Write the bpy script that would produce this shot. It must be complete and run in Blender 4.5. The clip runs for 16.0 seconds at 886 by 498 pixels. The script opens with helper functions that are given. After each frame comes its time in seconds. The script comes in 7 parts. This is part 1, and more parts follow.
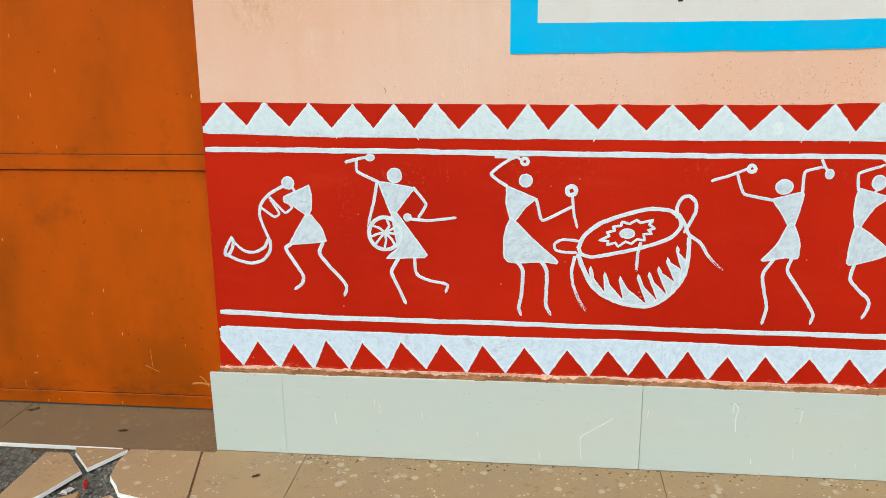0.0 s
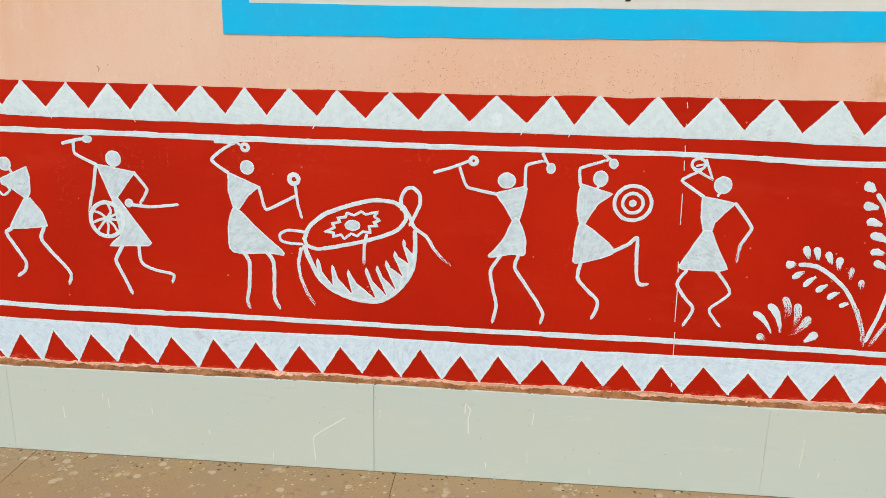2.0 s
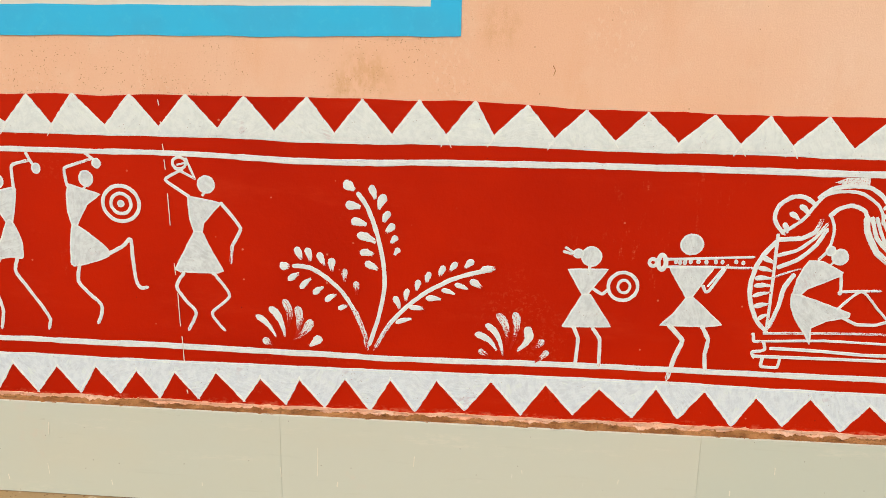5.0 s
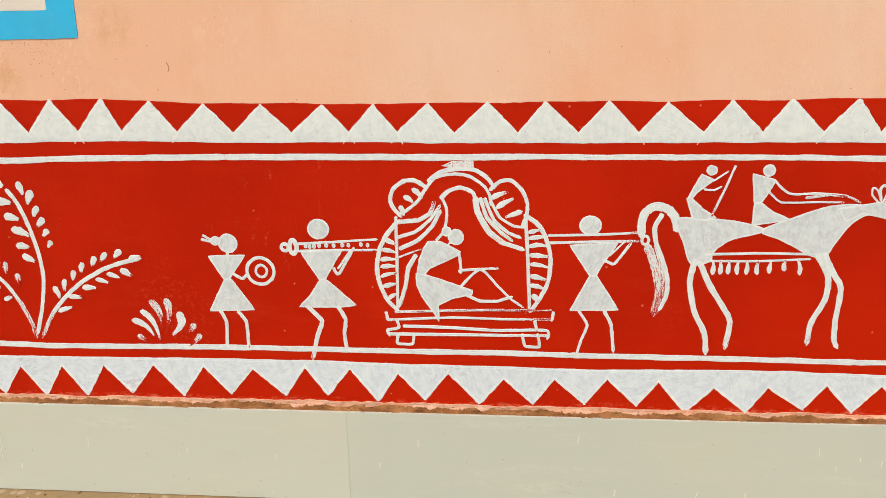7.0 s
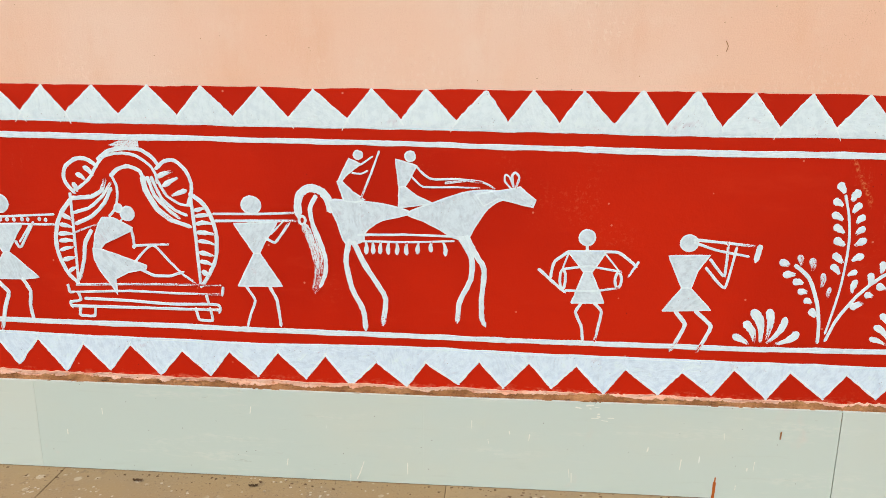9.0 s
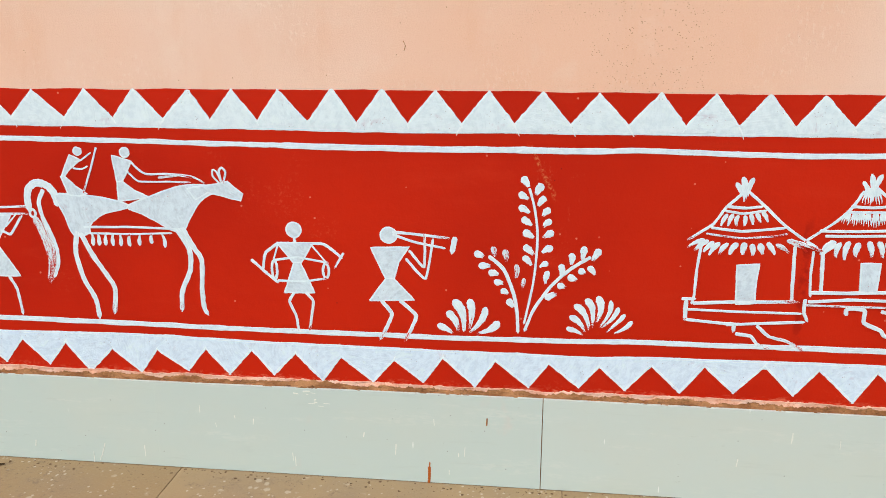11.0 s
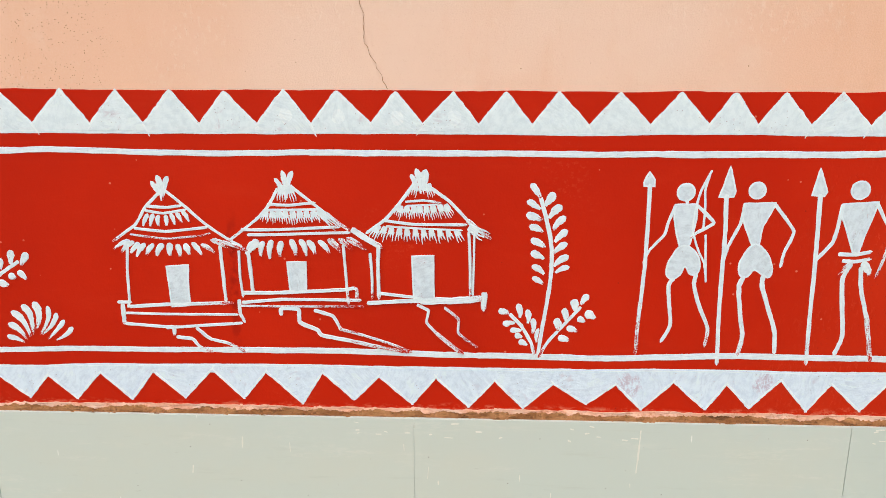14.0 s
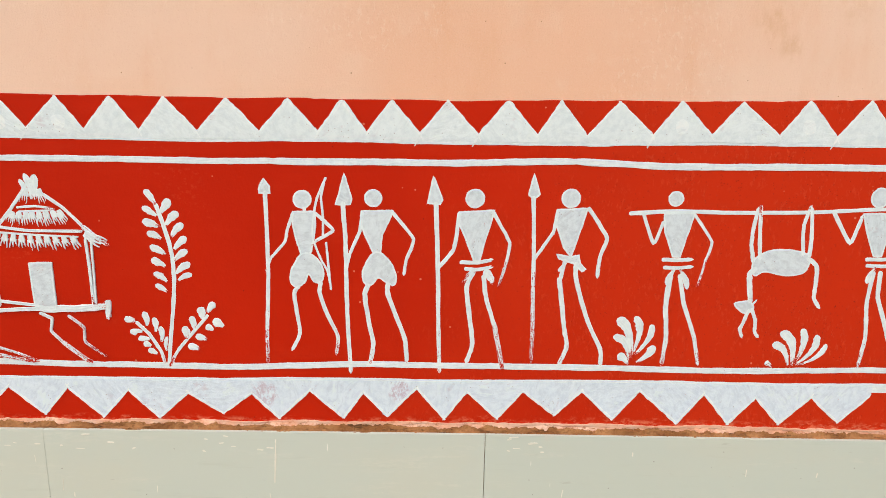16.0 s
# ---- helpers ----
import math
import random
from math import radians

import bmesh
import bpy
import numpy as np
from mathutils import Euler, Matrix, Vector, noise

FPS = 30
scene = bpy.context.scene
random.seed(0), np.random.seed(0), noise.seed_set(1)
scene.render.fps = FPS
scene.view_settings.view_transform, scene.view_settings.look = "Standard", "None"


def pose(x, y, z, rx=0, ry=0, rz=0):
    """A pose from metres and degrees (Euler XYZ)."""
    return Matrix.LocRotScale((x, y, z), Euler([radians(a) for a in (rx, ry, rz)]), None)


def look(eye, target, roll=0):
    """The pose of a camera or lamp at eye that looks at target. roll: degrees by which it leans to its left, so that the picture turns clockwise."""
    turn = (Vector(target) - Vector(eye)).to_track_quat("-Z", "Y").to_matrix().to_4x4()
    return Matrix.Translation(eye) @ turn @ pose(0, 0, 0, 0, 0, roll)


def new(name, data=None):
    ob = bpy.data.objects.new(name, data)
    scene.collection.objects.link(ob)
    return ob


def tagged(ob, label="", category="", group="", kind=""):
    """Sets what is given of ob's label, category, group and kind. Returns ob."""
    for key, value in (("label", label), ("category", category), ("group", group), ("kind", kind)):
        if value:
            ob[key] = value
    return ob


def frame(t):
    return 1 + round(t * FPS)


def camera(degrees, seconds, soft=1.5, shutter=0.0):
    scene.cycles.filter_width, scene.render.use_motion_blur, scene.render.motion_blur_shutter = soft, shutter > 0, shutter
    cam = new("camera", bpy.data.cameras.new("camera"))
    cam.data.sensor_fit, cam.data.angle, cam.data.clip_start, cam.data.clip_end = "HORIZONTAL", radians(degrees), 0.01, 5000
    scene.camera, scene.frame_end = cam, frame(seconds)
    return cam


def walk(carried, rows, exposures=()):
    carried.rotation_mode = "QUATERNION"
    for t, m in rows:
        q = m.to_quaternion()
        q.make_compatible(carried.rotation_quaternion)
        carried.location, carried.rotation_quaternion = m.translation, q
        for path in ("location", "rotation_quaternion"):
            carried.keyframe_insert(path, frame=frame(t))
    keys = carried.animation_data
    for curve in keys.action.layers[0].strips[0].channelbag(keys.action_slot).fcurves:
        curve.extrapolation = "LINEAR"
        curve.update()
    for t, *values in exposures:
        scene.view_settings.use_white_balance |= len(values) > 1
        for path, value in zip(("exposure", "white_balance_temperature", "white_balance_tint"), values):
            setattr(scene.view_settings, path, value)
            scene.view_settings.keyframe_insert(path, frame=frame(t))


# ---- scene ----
cam = camera(57.0, 16.0, 0.75)
PATH = [
    (0, (0.85, -2.524, 1.453), (0.626, -0.611, 0.914), -0.8),
    (0.5, (0.974, -2.512, 1.43), (0.771, -0.596, 0.892), -0.9),
    (1, (1.162, -2.517, 1.42), (0.973, -0.601, 0.878), -0.2),
    (1.5, (1.372, -2.473, 1.411), (1.197, -0.553, 0.877), 0.3),
    (2, (1.609, -2.362, 1.39), (1.448, -0.439, 0.861), 1.1),
    (2.5, (1.815, -2.284, 1.398), (1.67, -0.361, 0.867), 1.1),
    (3, (2.055, -2.289, 1.408), (1.922, -0.367, 0.875), 1.0),
    (3.5, (2.293, -2.291, 1.405), (2.174, -0.363, 0.884), 1.2),
    (3.7, (2.371, -2.269, 1.396), (2.259, -0.341, 0.876), 1.2),
    (5.8, (3.485, -2.195, 1.321), (3.293, -0.254, 0.876), -0.1),
    (6, (3.587, -2.201, 1.321), (3.391, -0.261, 0.876), -0.6),
    (6.5, (3.855, -2.2, 1.328), (3.682, -0.265, 0.852), -0.9),
    (7, (4.117, -2.209, 1.368), (3.935, -0.284, 0.858), -1.0),
    (7.5, (4.36, -2.216, 1.366), (4.198, -0.292, 0.845), -0.9),
    (8, (4.59, -2.274, 1.368), (4.442, -0.352, 0.838), -0.7),
    (8.5, (4.793, -2.293, 1.345), (4.636, -0.37, 0.819), -0.2),
    (9, (5.033, -2.27, 1.335), (4.898, -0.341, 0.827), 0.6),
    (9.2, (5.124, -2.262, 1.335), (4.99, -0.33, 0.833), 0.7),
    (11.3, (6.135, -2.293, 1.329), (5.909, -0.369, 0.832), 0.0),
    (11.5, (6.231, -2.275, 1.325), (6.006, -0.35, 0.833), -0.1),
    (12, (6.462, -2.208, 1.352), (6.297, -0.278, 0.852), 0.2),
    (12.5, (6.665, -2.183, 1.365), (6.556, -0.25, 0.866), 0.4),
    (13, (6.915, -2.205, 1.378), (6.818, -0.274, 0.864), 0.1),
    (13.5, (7.171, -2.204, 1.358), (7.065, -0.273, 0.848), -0.4),
    (14, (7.369, -2.115, 1.335), (7.319, -0.183, 0.822), 0.2),
    (14.5, (7.567, -2.018, 1.333), (7.546, -0.083, 0.827), 1.1),
    (15, (7.803, -2.02, 1.345), (7.813, -0.084, 0.843), 0.9),
    (15.5, (8.07, -2.054, 1.366), (8.099, -0.121, 0.854), 0.9),
    (16, (8.268, -2.084, 1.354), (8.313, -0.15, 0.845), 1.1),
]
# the phone's own exposure and white balance along the way: seconds, stops, kelvin, tint
EXPOSURES = [
    (0.0, 0.10, 6150, 0), (1.5, 0.02, 6250, 1), (2.5, 0.04, 6700, 5), (3.5, 0.04, 7250, 7),
    (6.0, 0.02, 7800, 9), (7.0, 0.03, 7600, 9), (8.0, 0.06, 6850, 6), (9.0, 0.10, 6420, 4),
    (11.5, 0.10, 6200, 4), (13.0, 0.08, 6400, 5), (14.5, 0.09, 6600, 7), (16.0, 0.05, 6950, 8),
]
from mathutils.geometry import tessellate_polygon

# the walk along the painted wall
walk(cam, [(t, look(eye, target, roll)) for t, eye, target, roll in PATH], EXPOSURES)

# ---- light ----
world = bpy.data.worlds.new("overcast_sky")
scene.world = world
world.use_nodes = True
wn, wl = world.node_tree.nodes, world.node_tree.links
sky = wn.new("ShaderNodeTexSky")
sky.sky_type, sky.sun_disc = "NISHITA", False
sky.sun_elevation, sky.sun_rotation = radians(52), radians(200)
sky.dust_density, sky.air_density = 3.0, 1.0
wn["Background"].inputs["Strength"].default_value = 0.15
wl.new(sky.outputs["Color"], wn["Background"].inputs["Color"])

sun_data = bpy.data.lights.new("sun", "SUN")
sun_data.energy, sun_data.angle, sun_data.color = 1.5, radians(60), (1.0, 0.96, 0.9)
sun = new("sun", sun_data)
sun.matrix_world = look((-3, -8, 12), (0, 0, 0))


# ---- materials ----
def shader(name, roughness=0.6, metallic=0.0, specular=0.5):
    m = bpy.data.materials.new(name)
    m.use_nodes = True
    b = m.node_tree.nodes["Principled BSDF"]
    b.inputs["Roughness"].default_value = roughness
    b.inputs["Metallic"].default_value = metallic
    b.inputs["Specular IOR Level"].default_value = specular
    return m, b


class Web:
    """Small helper to wire procedural textures in real-world metres."""

    def __init__(self, m, per_object=False):
        self.m, self.n, self.l = m, m.node_tree.nodes, m.node_tree.links
        if per_object:
            info, tc = self.n.new("ShaderNodeObjectInfo"), self.n.new("ShaderNodeTexCoord")
            mul = self.math("MULTIPLY", info.outputs["Random"], 37.0)
            add = self.n.new("ShaderNodeVectorMath")
            self.l.new(tc.outputs["Object"], add.inputs[0])
            self.l.new(mul, add.inputs[1])
            self.co = add.outputs[0]
        else:
            self.co = self.n.new("ShaderNodeNewGeometry").outputs["Position"]

    def put(self, socket, value):
        if isinstance(value, (int, float)):
            socket.default_value = value
        elif isinstance(value, tuple):
            socket.default_value = (*value, 1.0)[:len(socket.default_value)]
        else:
            self.l.new(value, socket)

    def math(self, op, a, b=0.0, c=0.0):
        x = self.n.new("ShaderNodeMath")
        x.operation = op
        for s, v in zip(x.inputs, (a, b, c)):
            self.put(s, v)
        return x.outputs[0]

    def scaled(self, sx, sy, sz):
        x = self.n.new("ShaderNodeMapping")
        x.inputs["Scale"].default_value = (sx, sy, sz)
        self.l.new(self.co, x.inputs["Vector"])
        return x.outputs[0]

    def noise(self, scale, detail=4.0, rough=0.55, stretch=None):
        x = self.n.new("ShaderNodeTexNoise")
        x.inputs["Scale"].default_value, x.inputs["Detail"].default_value = scale, detail
        x.inputs["Roughness"].default_value = rough
        self.l.new(self.scaled(*stretch) if stretch else self.co, x.inputs["Vector"])
        return x.outputs["Fac"]

    def cells(self, scale, stretch=None, feature="F1"):
        x = self.n.new("ShaderNodeTexVoronoi")
        x.feature = feature
        x.inputs["Scale"].default_value = scale
        self.l.new(self.scaled(*stretch) if stretch else self.co, x.inputs["Vector"])
        return x.outputs["Distance"]

    def near(self, x, z):
        """Distance along the wall from a place on it."""
        d = self.n.new("ShaderNodeVectorMath")
        d.operation = "DISTANCE"
        self.l.new(self.scaled(1.0, 0.0, 1.0), d.inputs[0])
        d.inputs[1].default_value = (x, 0.0, z)
        return d.outputs["Value"]

    def step(self, v, lo, hi):
        x = self.n.new("ShaderNodeMapRange")
        x.interpolation_type = "SMOOTHSTEP"
        x.inputs["From Min"].default_value, x.inputs["From Max"].default_value = lo, hi
        self.put(x.inputs["Value"], v)
        return x.outputs["Result"]

    def mix(self, f, a, b):
        x = self.n.new("ShaderNodeMix")
        x.data_type = "RGBA"
        self.put(x.inputs["Factor"], f)
        self.put(x.inputs["A"], a)
        self.put(x.inputs["B"], b)
        return x.outputs["Result"]

    def bump(self, b, height, strength=0.3, distance=0.002):
        x = self.n.new("ShaderNodeBump")
        x.inputs["Strength"].default_value, x.inputs["Distance"].default_value = strength, distance
        self.put(x.inputs["Height"], height)
        self.l.new(x.outputs["Normal"], b.inputs["Normal"])


RED, DEEP_RED = (0.525, 0.0165, 0.002), (0.43, 0.0115, 0.0015)


def plaster_pink():
    m, b = shader("pink_limewashed_plaster", 0.9, specular=0.12)
    w = Web(m)
    c = w.mix(w.step(w.noise(0.9, 3), 0.38, 0.68), (0.82, 0.515, 0.365), (0.83, 0.60, 0.475))
    c = w.mix(w.math("MULTIPLY", w.step(w.noise(6.0, 5, 0.65, (1, 1, 0.3)), 0.50, 0.75), 0.35), c, (0.76, 0.42, 0.25))
    c = w.mix(w.math("MULTIPLY", w.step(w.noise(9.0, 5, 0.6), 0.52, 0.72), 0.30), c, (0.84, 0.63, 0.50))
    for x, z, r, much in ((2.66, 1.265, 0.10, 0.5), (2.60, 1.24, 0.06, 0.5), (9.13, 1.40, 0.07, 0.3), (9.18, 1.34, 0.05, 0.35), (9.33, 1.44, 0.06, 0.25), (-0.02, 1.5, 0.12, 0.4), (3.02, 1.40, 0.08, 0.4)):
        near = w.math("MULTIPLY", w.step(w.near(x, z), r, r * 0.2), w.step(w.noise(28.0, 5, 0.7, (1, 1, 0.6)), 0.38, 0.66))
        c = w.mix(w.math("MULTIPLY", near, much), c, (0.58, 0.31, 0.11))
    place = w.n.new("ShaderNodeSeparateXYZ")
    w.l.new(w.co, place.inputs[0])
    along = place.outputs[0]
    open_west = w.math("MULTIPLY", w.step(along, 0.5, 1.1), w.step(along, 3.1, 2.7))
    open_east = w.math("MULTIPLY", w.step(along, 5.8, 6.1), w.step(along, 6.75, 6.4))
    opened = w.math("ADD", w.math("MAXIMUM", open_west, open_east), 0.10)
    patch = w.math("MULTIPLY", w.step(w.noise(3.1, 3), 0.42, 0.56), opened)
    pits = w.step(w.cells(150.0), 0.26, 0.16)
    some = w.step(w.noise(46.0, 2), 0.48, 0.56)
    pit = w.math("MULTIPLY", w.math("MULTIPLY", pits, some), patch)
    lone = w.math("MULTIPLY", w.step(w.cells(34.0), 0.07, 0.05), w.step(w.noise(11.0, 2), 0.54, 0.60))
    pit = w.math("MAXIMUM", pit, lone)
    c = w.mix(w.math("MULTIPLY", pit, 0.75), c, (0.36, 0.17, 0.08))
    daub = w.math("MULTIPLY", w.step(w.noise(2.3, 3), 0.50, 0.60), w.step(w.noise(85.0, 4, 0.7, (1, 1, 0.6)), 0.52, 0.66))
    c = w.mix(w.math("MULTIPLY", daub, 0.40), c, (0.88, 0.69, 0.57))
    c = w.mix(w.math("MULTIPLY", w.math("MULTIPLY", w.step(w.noise(2.3, 3), 0.50, 0.60), w.step(w.noise(70.0, 4, 0.75, (1, 1, 0.5)), 0.58, 0.70)), 0.28), c, (0.68, 0.38, 0.22))
    fine = w.noise(240.0, 4, 0.65)
    c = w.mix(w.math("MULTIPLY", w.step(fine, 0.45, 0.75), 0.22), c, (0.88, 0.68, 0.54))
    c = w.mix(w.math("MULTIPLY", w.step(w.noise(130.0, 4, 0.7), 0.56, 0.72), 0.20), c, (0.62, 0.34, 0.21))
    w.put(b.inputs["Base Color"], c)
    h = w.math("ADD", w.math("MULTIPLY", fine, 0.6), w.noise(20.0, 6, 0.6))
    w.bump(b, w.math("ADD", w.math("SUBTRACT", h, w.math("MULTIPLY", pit, 1.2)), w.math("MULTIPLY", daub, 0.35)), 0.55, 0.004)
    return m


def red_paint():
    m, b = shader("red_oxide_paint", 0.55, specular=0.09)
    w = Web(m)
    c = w.mix(w.step(w.noise(1.4, 4), 0.3, 0.7), RED, DEEP_RED)
    c = w.mix(w.math("MULTIPLY", w.step(w.noise(5.0, 6, 0.65, (0.5, 1, 1.8)), 0.52, 0.8), 0.55), c, (0.57, 0.034, 0.010))
    c = w.mix(w.math("MULTIPLY", w.step(w.noise(16.0, 5, 0.7, (0.4, 1, 1.6)), 0.55, 0.75), 0.35), c, (0.45, 0.012, 0.004))
    haze = w.math("MULTIPLY", w.step(w.noise(2.7, 2), 0.58, 0.72), w.step(w.noise(70.0, 5, 0.75), 0.52, 0.66))
    c = w.mix(w.math("MULTIPLY", haze, 0.35), c, (0.66, 0.12, 0.05))
    scuff = w.math("MULTIPLY", w.step(w.noise(22.0, 5, 0.75, (1.6, 1, 0.35)), 0.56, 0.72), w.step(w.noise(110.0, 4, 0.75), 0.46, 0.64))
    for x, z, r in ((0.566, 0.985, 0.15), (1.743, 0.735, 0.11), (6.05, 0.95, 0.16), (3.50, 0.90, 0.26), (3.36, 0.78, 0.2), (8.40, 0.62, 0.09)):
        near = w.math("ADD", w.near(x, z), w.math("MULTIPLY", w.math("SUBTRACT", w.noise(9.0, 3), 0.5), 0.3))
        c = w.mix(w.math("MULTIPLY", w.math("MULTIPLY", w.step(near, r, r * 0.1), scuff), 0.45), c, (0.70, 0.22, 0.11))
    place = w.n.new("ShaderNodeSeparateXYZ")
    w.l.new(w.co, place.inputs[0])
    c = w.mix(w.math("MULTIPLY", w.step(place.outputs[0], 4.2, 6.4), 0.3), c, (0.545, 0.022, 0.004))
    sandy = w.step(w.math("ADD", place.outputs[0], w.math("MULTIPLY", w.noise(1.6, 3), 1.6)), 8.7, 9.9)
    c = w.mix(w.math("MULTIPLY", sandy, 0.8), c, (0.575, 0.033, 0.007))
    gritty = w.math("MULTIPLY", w.math("MULTIPLY", sandy, w.step(w.noise(90.0, 4, 0.8, (1, 1, 0.45)), 0.53, 0.65)), w.step(w.noise(9.0, 3), 0.40, 0.58))
    c = w.mix(w.math("MULTIPLY", gritty, 0.45), c, (0.68, 0.075, 0.025))
    hole = w.math("MULTIPLY", sandy, w.math("MULTIPLY", w.step(w.cells(105.0), 0.24, 0.12), w.step(w.noise(30.0, 2), 0.45, 0.55)))
    c = w.mix(w.math("MULTIPLY", hole, 0.42), c, (0.20, 0.007, 0.002))
    # a thin scrape by the plant and a dark run behind the huts
    scrape = w.n.new("ShaderNodeVectorMath")
    scrape.operation = "DOT_PRODUCT"
    w.l.new(w.co, scrape.inputs[0])
    scrape.inputs[1].default_value = (0.90, 0.0, 0.435)
    off = w.math("ABSOLUTE", w.math("ADD", w.math("SUBTRACT", scrape.outputs["Value"], 5.832), w.math("MULTIPLY", w.math("SUBTRACT", w.noise(16.0, 3), 0.5), 0.02)))
    scraped = w.math("MULTIPLY", w.math("MULTIPLY", w.step(off, 0.009, 0.002), w.step(w.near(6.01, 0.97), 0.10, 0.06)), w.step(w.noise(90.0, 4, 0.8), 0.45, 0.58))
    c = w.mix(w.math("MULTIPLY", scraped, 0.7), c, (0.60, 0.20, 0.07))
    run_x = w.math("ABSOLUTE", w.math("ADD", w.math("SUBTRACT", place.outputs[0], 6.745), w.math("MULTIPLY", w.math("SUBTRACT", w.noise(12.0, 3), 0.5), 0.02)))
    run_down = w.math("MULTIPLY", w.step(run_x, 0.016, 0.006), w.math("MULTIPLY", w.step(place.outputs[2], 0.46, 0.56), w.step(place.outputs[2], 0.90, 0.78)))
    c = w.mix(w.math("MULTIPLY", w.math("MULTIPLY", run_down, w.step(w.noise(40.0, 4), 0.35, 0.6)), 0.6), c, (0.25, 0.008, 0.003))
    worn = w.math("ADD", place.outputs[2], w.math("MULTIPLY", w.math("SUBTRACT", w.noise(20.0, 5, 0.7, (0.5, 1, 1)), 0.5), 0.06))
    worn = w.math("MULTIPLY", w.step(worn, 0.325, 0.300), w.step(w.noise(75.0, 4, 0.75, (0.5, 1, 1)), 0.46, 0.62))
    c = w.mix(w.math("MULTIPLY", worn, 0.7), c, (0.74, 0.22, 0.12))
    fleck = w.math("MULTIPLY", w.step(w.cells(15.0), 0.055, 0.035), w.step(w.noise(5.0, 1), 0.45, 0.52))
    c = w.mix(w.math("MULTIPLY", fleck, 0.45), c, (0.74, 0.36, 0.22))
    speck = w.math("MULTIPLY", w.step(w.cells(22.0), 0.05, 0.03), w.step(w.noise(6.0, 1), 0.55, 0.6))
    c = w.mix(w.math("MULTIPLY", speck, 0.8), c, (0.10, 0.012, 0.008))
    w.put(b.inputs["Base Color"], c)
    w.put(b.inputs["Roughness"], w.math("ADD", 0.42, w.math("MULTIPLY", w.noise(7.0, 4), 0.3)))
    relief = w.math("ADD", w.noise(26.0, 6, 0.6), w.math("MULTIPLY", w.noise(200.0, 4), 0.35))
    w.bump(b, w.math("SUBTRACT", w.math("ADD", relief, gritty), w.math("MULTIPLY", hole, 1.2)), 0.5, 0.003)
    return m


def white_paint(name, full, thin, dry, marks=0.5, along=True, rubbed=()):
    """Hand-brushed white: bristle marks that follow the stroke or swirl in a filled shape, and bare red where the brush ran dry."""
    m, b = shader(name, 0.62, specular=0.2)
    w = Web(m)
    straight = w.co
    if along:
        run = w.n.new("ShaderNodeUVMap")
        run.uv_map, w.co = "stroke", run.outputs["UV"]
        bristle = w.noise(300.0, 4, 0.65, (0.10, 1.0, 1.0))
        load = w.n.new("ShaderNodeUVMap")
        load.uv_map = "load"
        split = w.n.new("ShaderNodeSeparateXYZ")
        w.l.new(load.outputs["UV"], split.inputs[0])
        spent = w.math("MULTIPLY", w.math("POWER", split.outputs[0], 2.4), split.outputs[1])
    else:
        info = w.n.new("ShaderNodeObjectInfo").outputs["Random"]
        turn = w.n.new("ShaderNodeVectorRotate")
        turn.rotation_type = "Y_AXIS"
        w.put(turn.inputs["Angle"], w.math("MULTIPLY", info, 3.1))
        sway = w.n.new("ShaderNodeTexNoise")
        sway.inputs["Scale"].default_value, sway.inputs["Detail"].default_value = 9.0, 1.0
        w.l.new(w.co, sway.inputs["Vector"])
        bent = w.n.new("ShaderNodeVectorMath")
        bent.operation = "MULTIPLY_ADD"
        w.l.new(sway.outputs["Color"], bent.inputs[0])
        bent.inputs[1].default_value = (0.085, 0.085, 0.085)
        w.l.new(w.co, bent.inputs[2])
        w.l.new(bent.outputs[0], turn.inputs["Vector"])
        w.co = turn.outputs[0]
        bristle = w.noise(115.0, 4, 0.6, (0.2, 1.0, 1.0))
        spent = 0.0
    w.co = straight
    blotch = w.noise(48.0, 5, 0.7)
    lump = w.noise(190.0, 4, 0.75)
    c = w.mix(w.step(blotch, 0.40, 0.64), full, thin)
    c = w.mix(w.math("MULTIPLY", w.step(w.math("ADD", w.math("MULTIPLY", bristle, 0.75), w.math("MULTIPLY", lump, 0.25)), 0.50, 0.62), marks), c, tuple(v * 0.83 for v in thin))
    c = w.mix(w.math("MULTIPLY", w.step(bristle, 0.47, 0.34), marks), c, tuple(min(0.9, v * 1.06) for v in full))
    if not along:
        # where the coat is thin the red below tints it
        worn = w.math("MULTIPLY", w.step(w.noise(13.0, 3, 0.6), 0.60, 0.70), w.step(bristle, 0.44, 0.56))
        c = w.mix(w.math("MULTIPLY", worn, 0.32), c, (0.52, 0.40, 0.47))
        # heavier dabs where the brush was reloaded
        dab = w.math("MULTIPLY", w.step(w.noise(24.0, 4, 0.6), 0.55, 0.63), w.step(bristle, 0.58, 0.46))
        c = w.mix(w.math("MULTIPLY", dab, 0.55), c, tuple(min(0.88, v * 1.07) for v in full))
        for x, z, r in rubbed:
            far = w.math("ADD", w.near(x, z), w.math("MULTIPLY", w.math("SUBTRACT", w.noise(45.0, 3), 0.5), 0.05))
            bald = w.math("MULTIPLY", w.step(far, r, r * 0.5), w.step(w.math("ADD", w.math("MULTIPLY", bristle, 0.5), w.math("MULTIPLY", lump, 0.5)), 0.44, 0.56))
            c = w.mix(w.math("MULTIPLY", bald, 0.5), c, (0.45, 0.27, 0.36))
    speck = w.math("MULTIPLY", w.step(w.cells(95.0), 0.16, 0.08), w.step(w.noise(13.0, 3, 0.6), 0.55 if along else 0.51, 0.62 if along else 0.58))
    c = w.mix(w.math("MULTIPLY", speck, 0.6), c, (0.24, 0.17, 0.16))
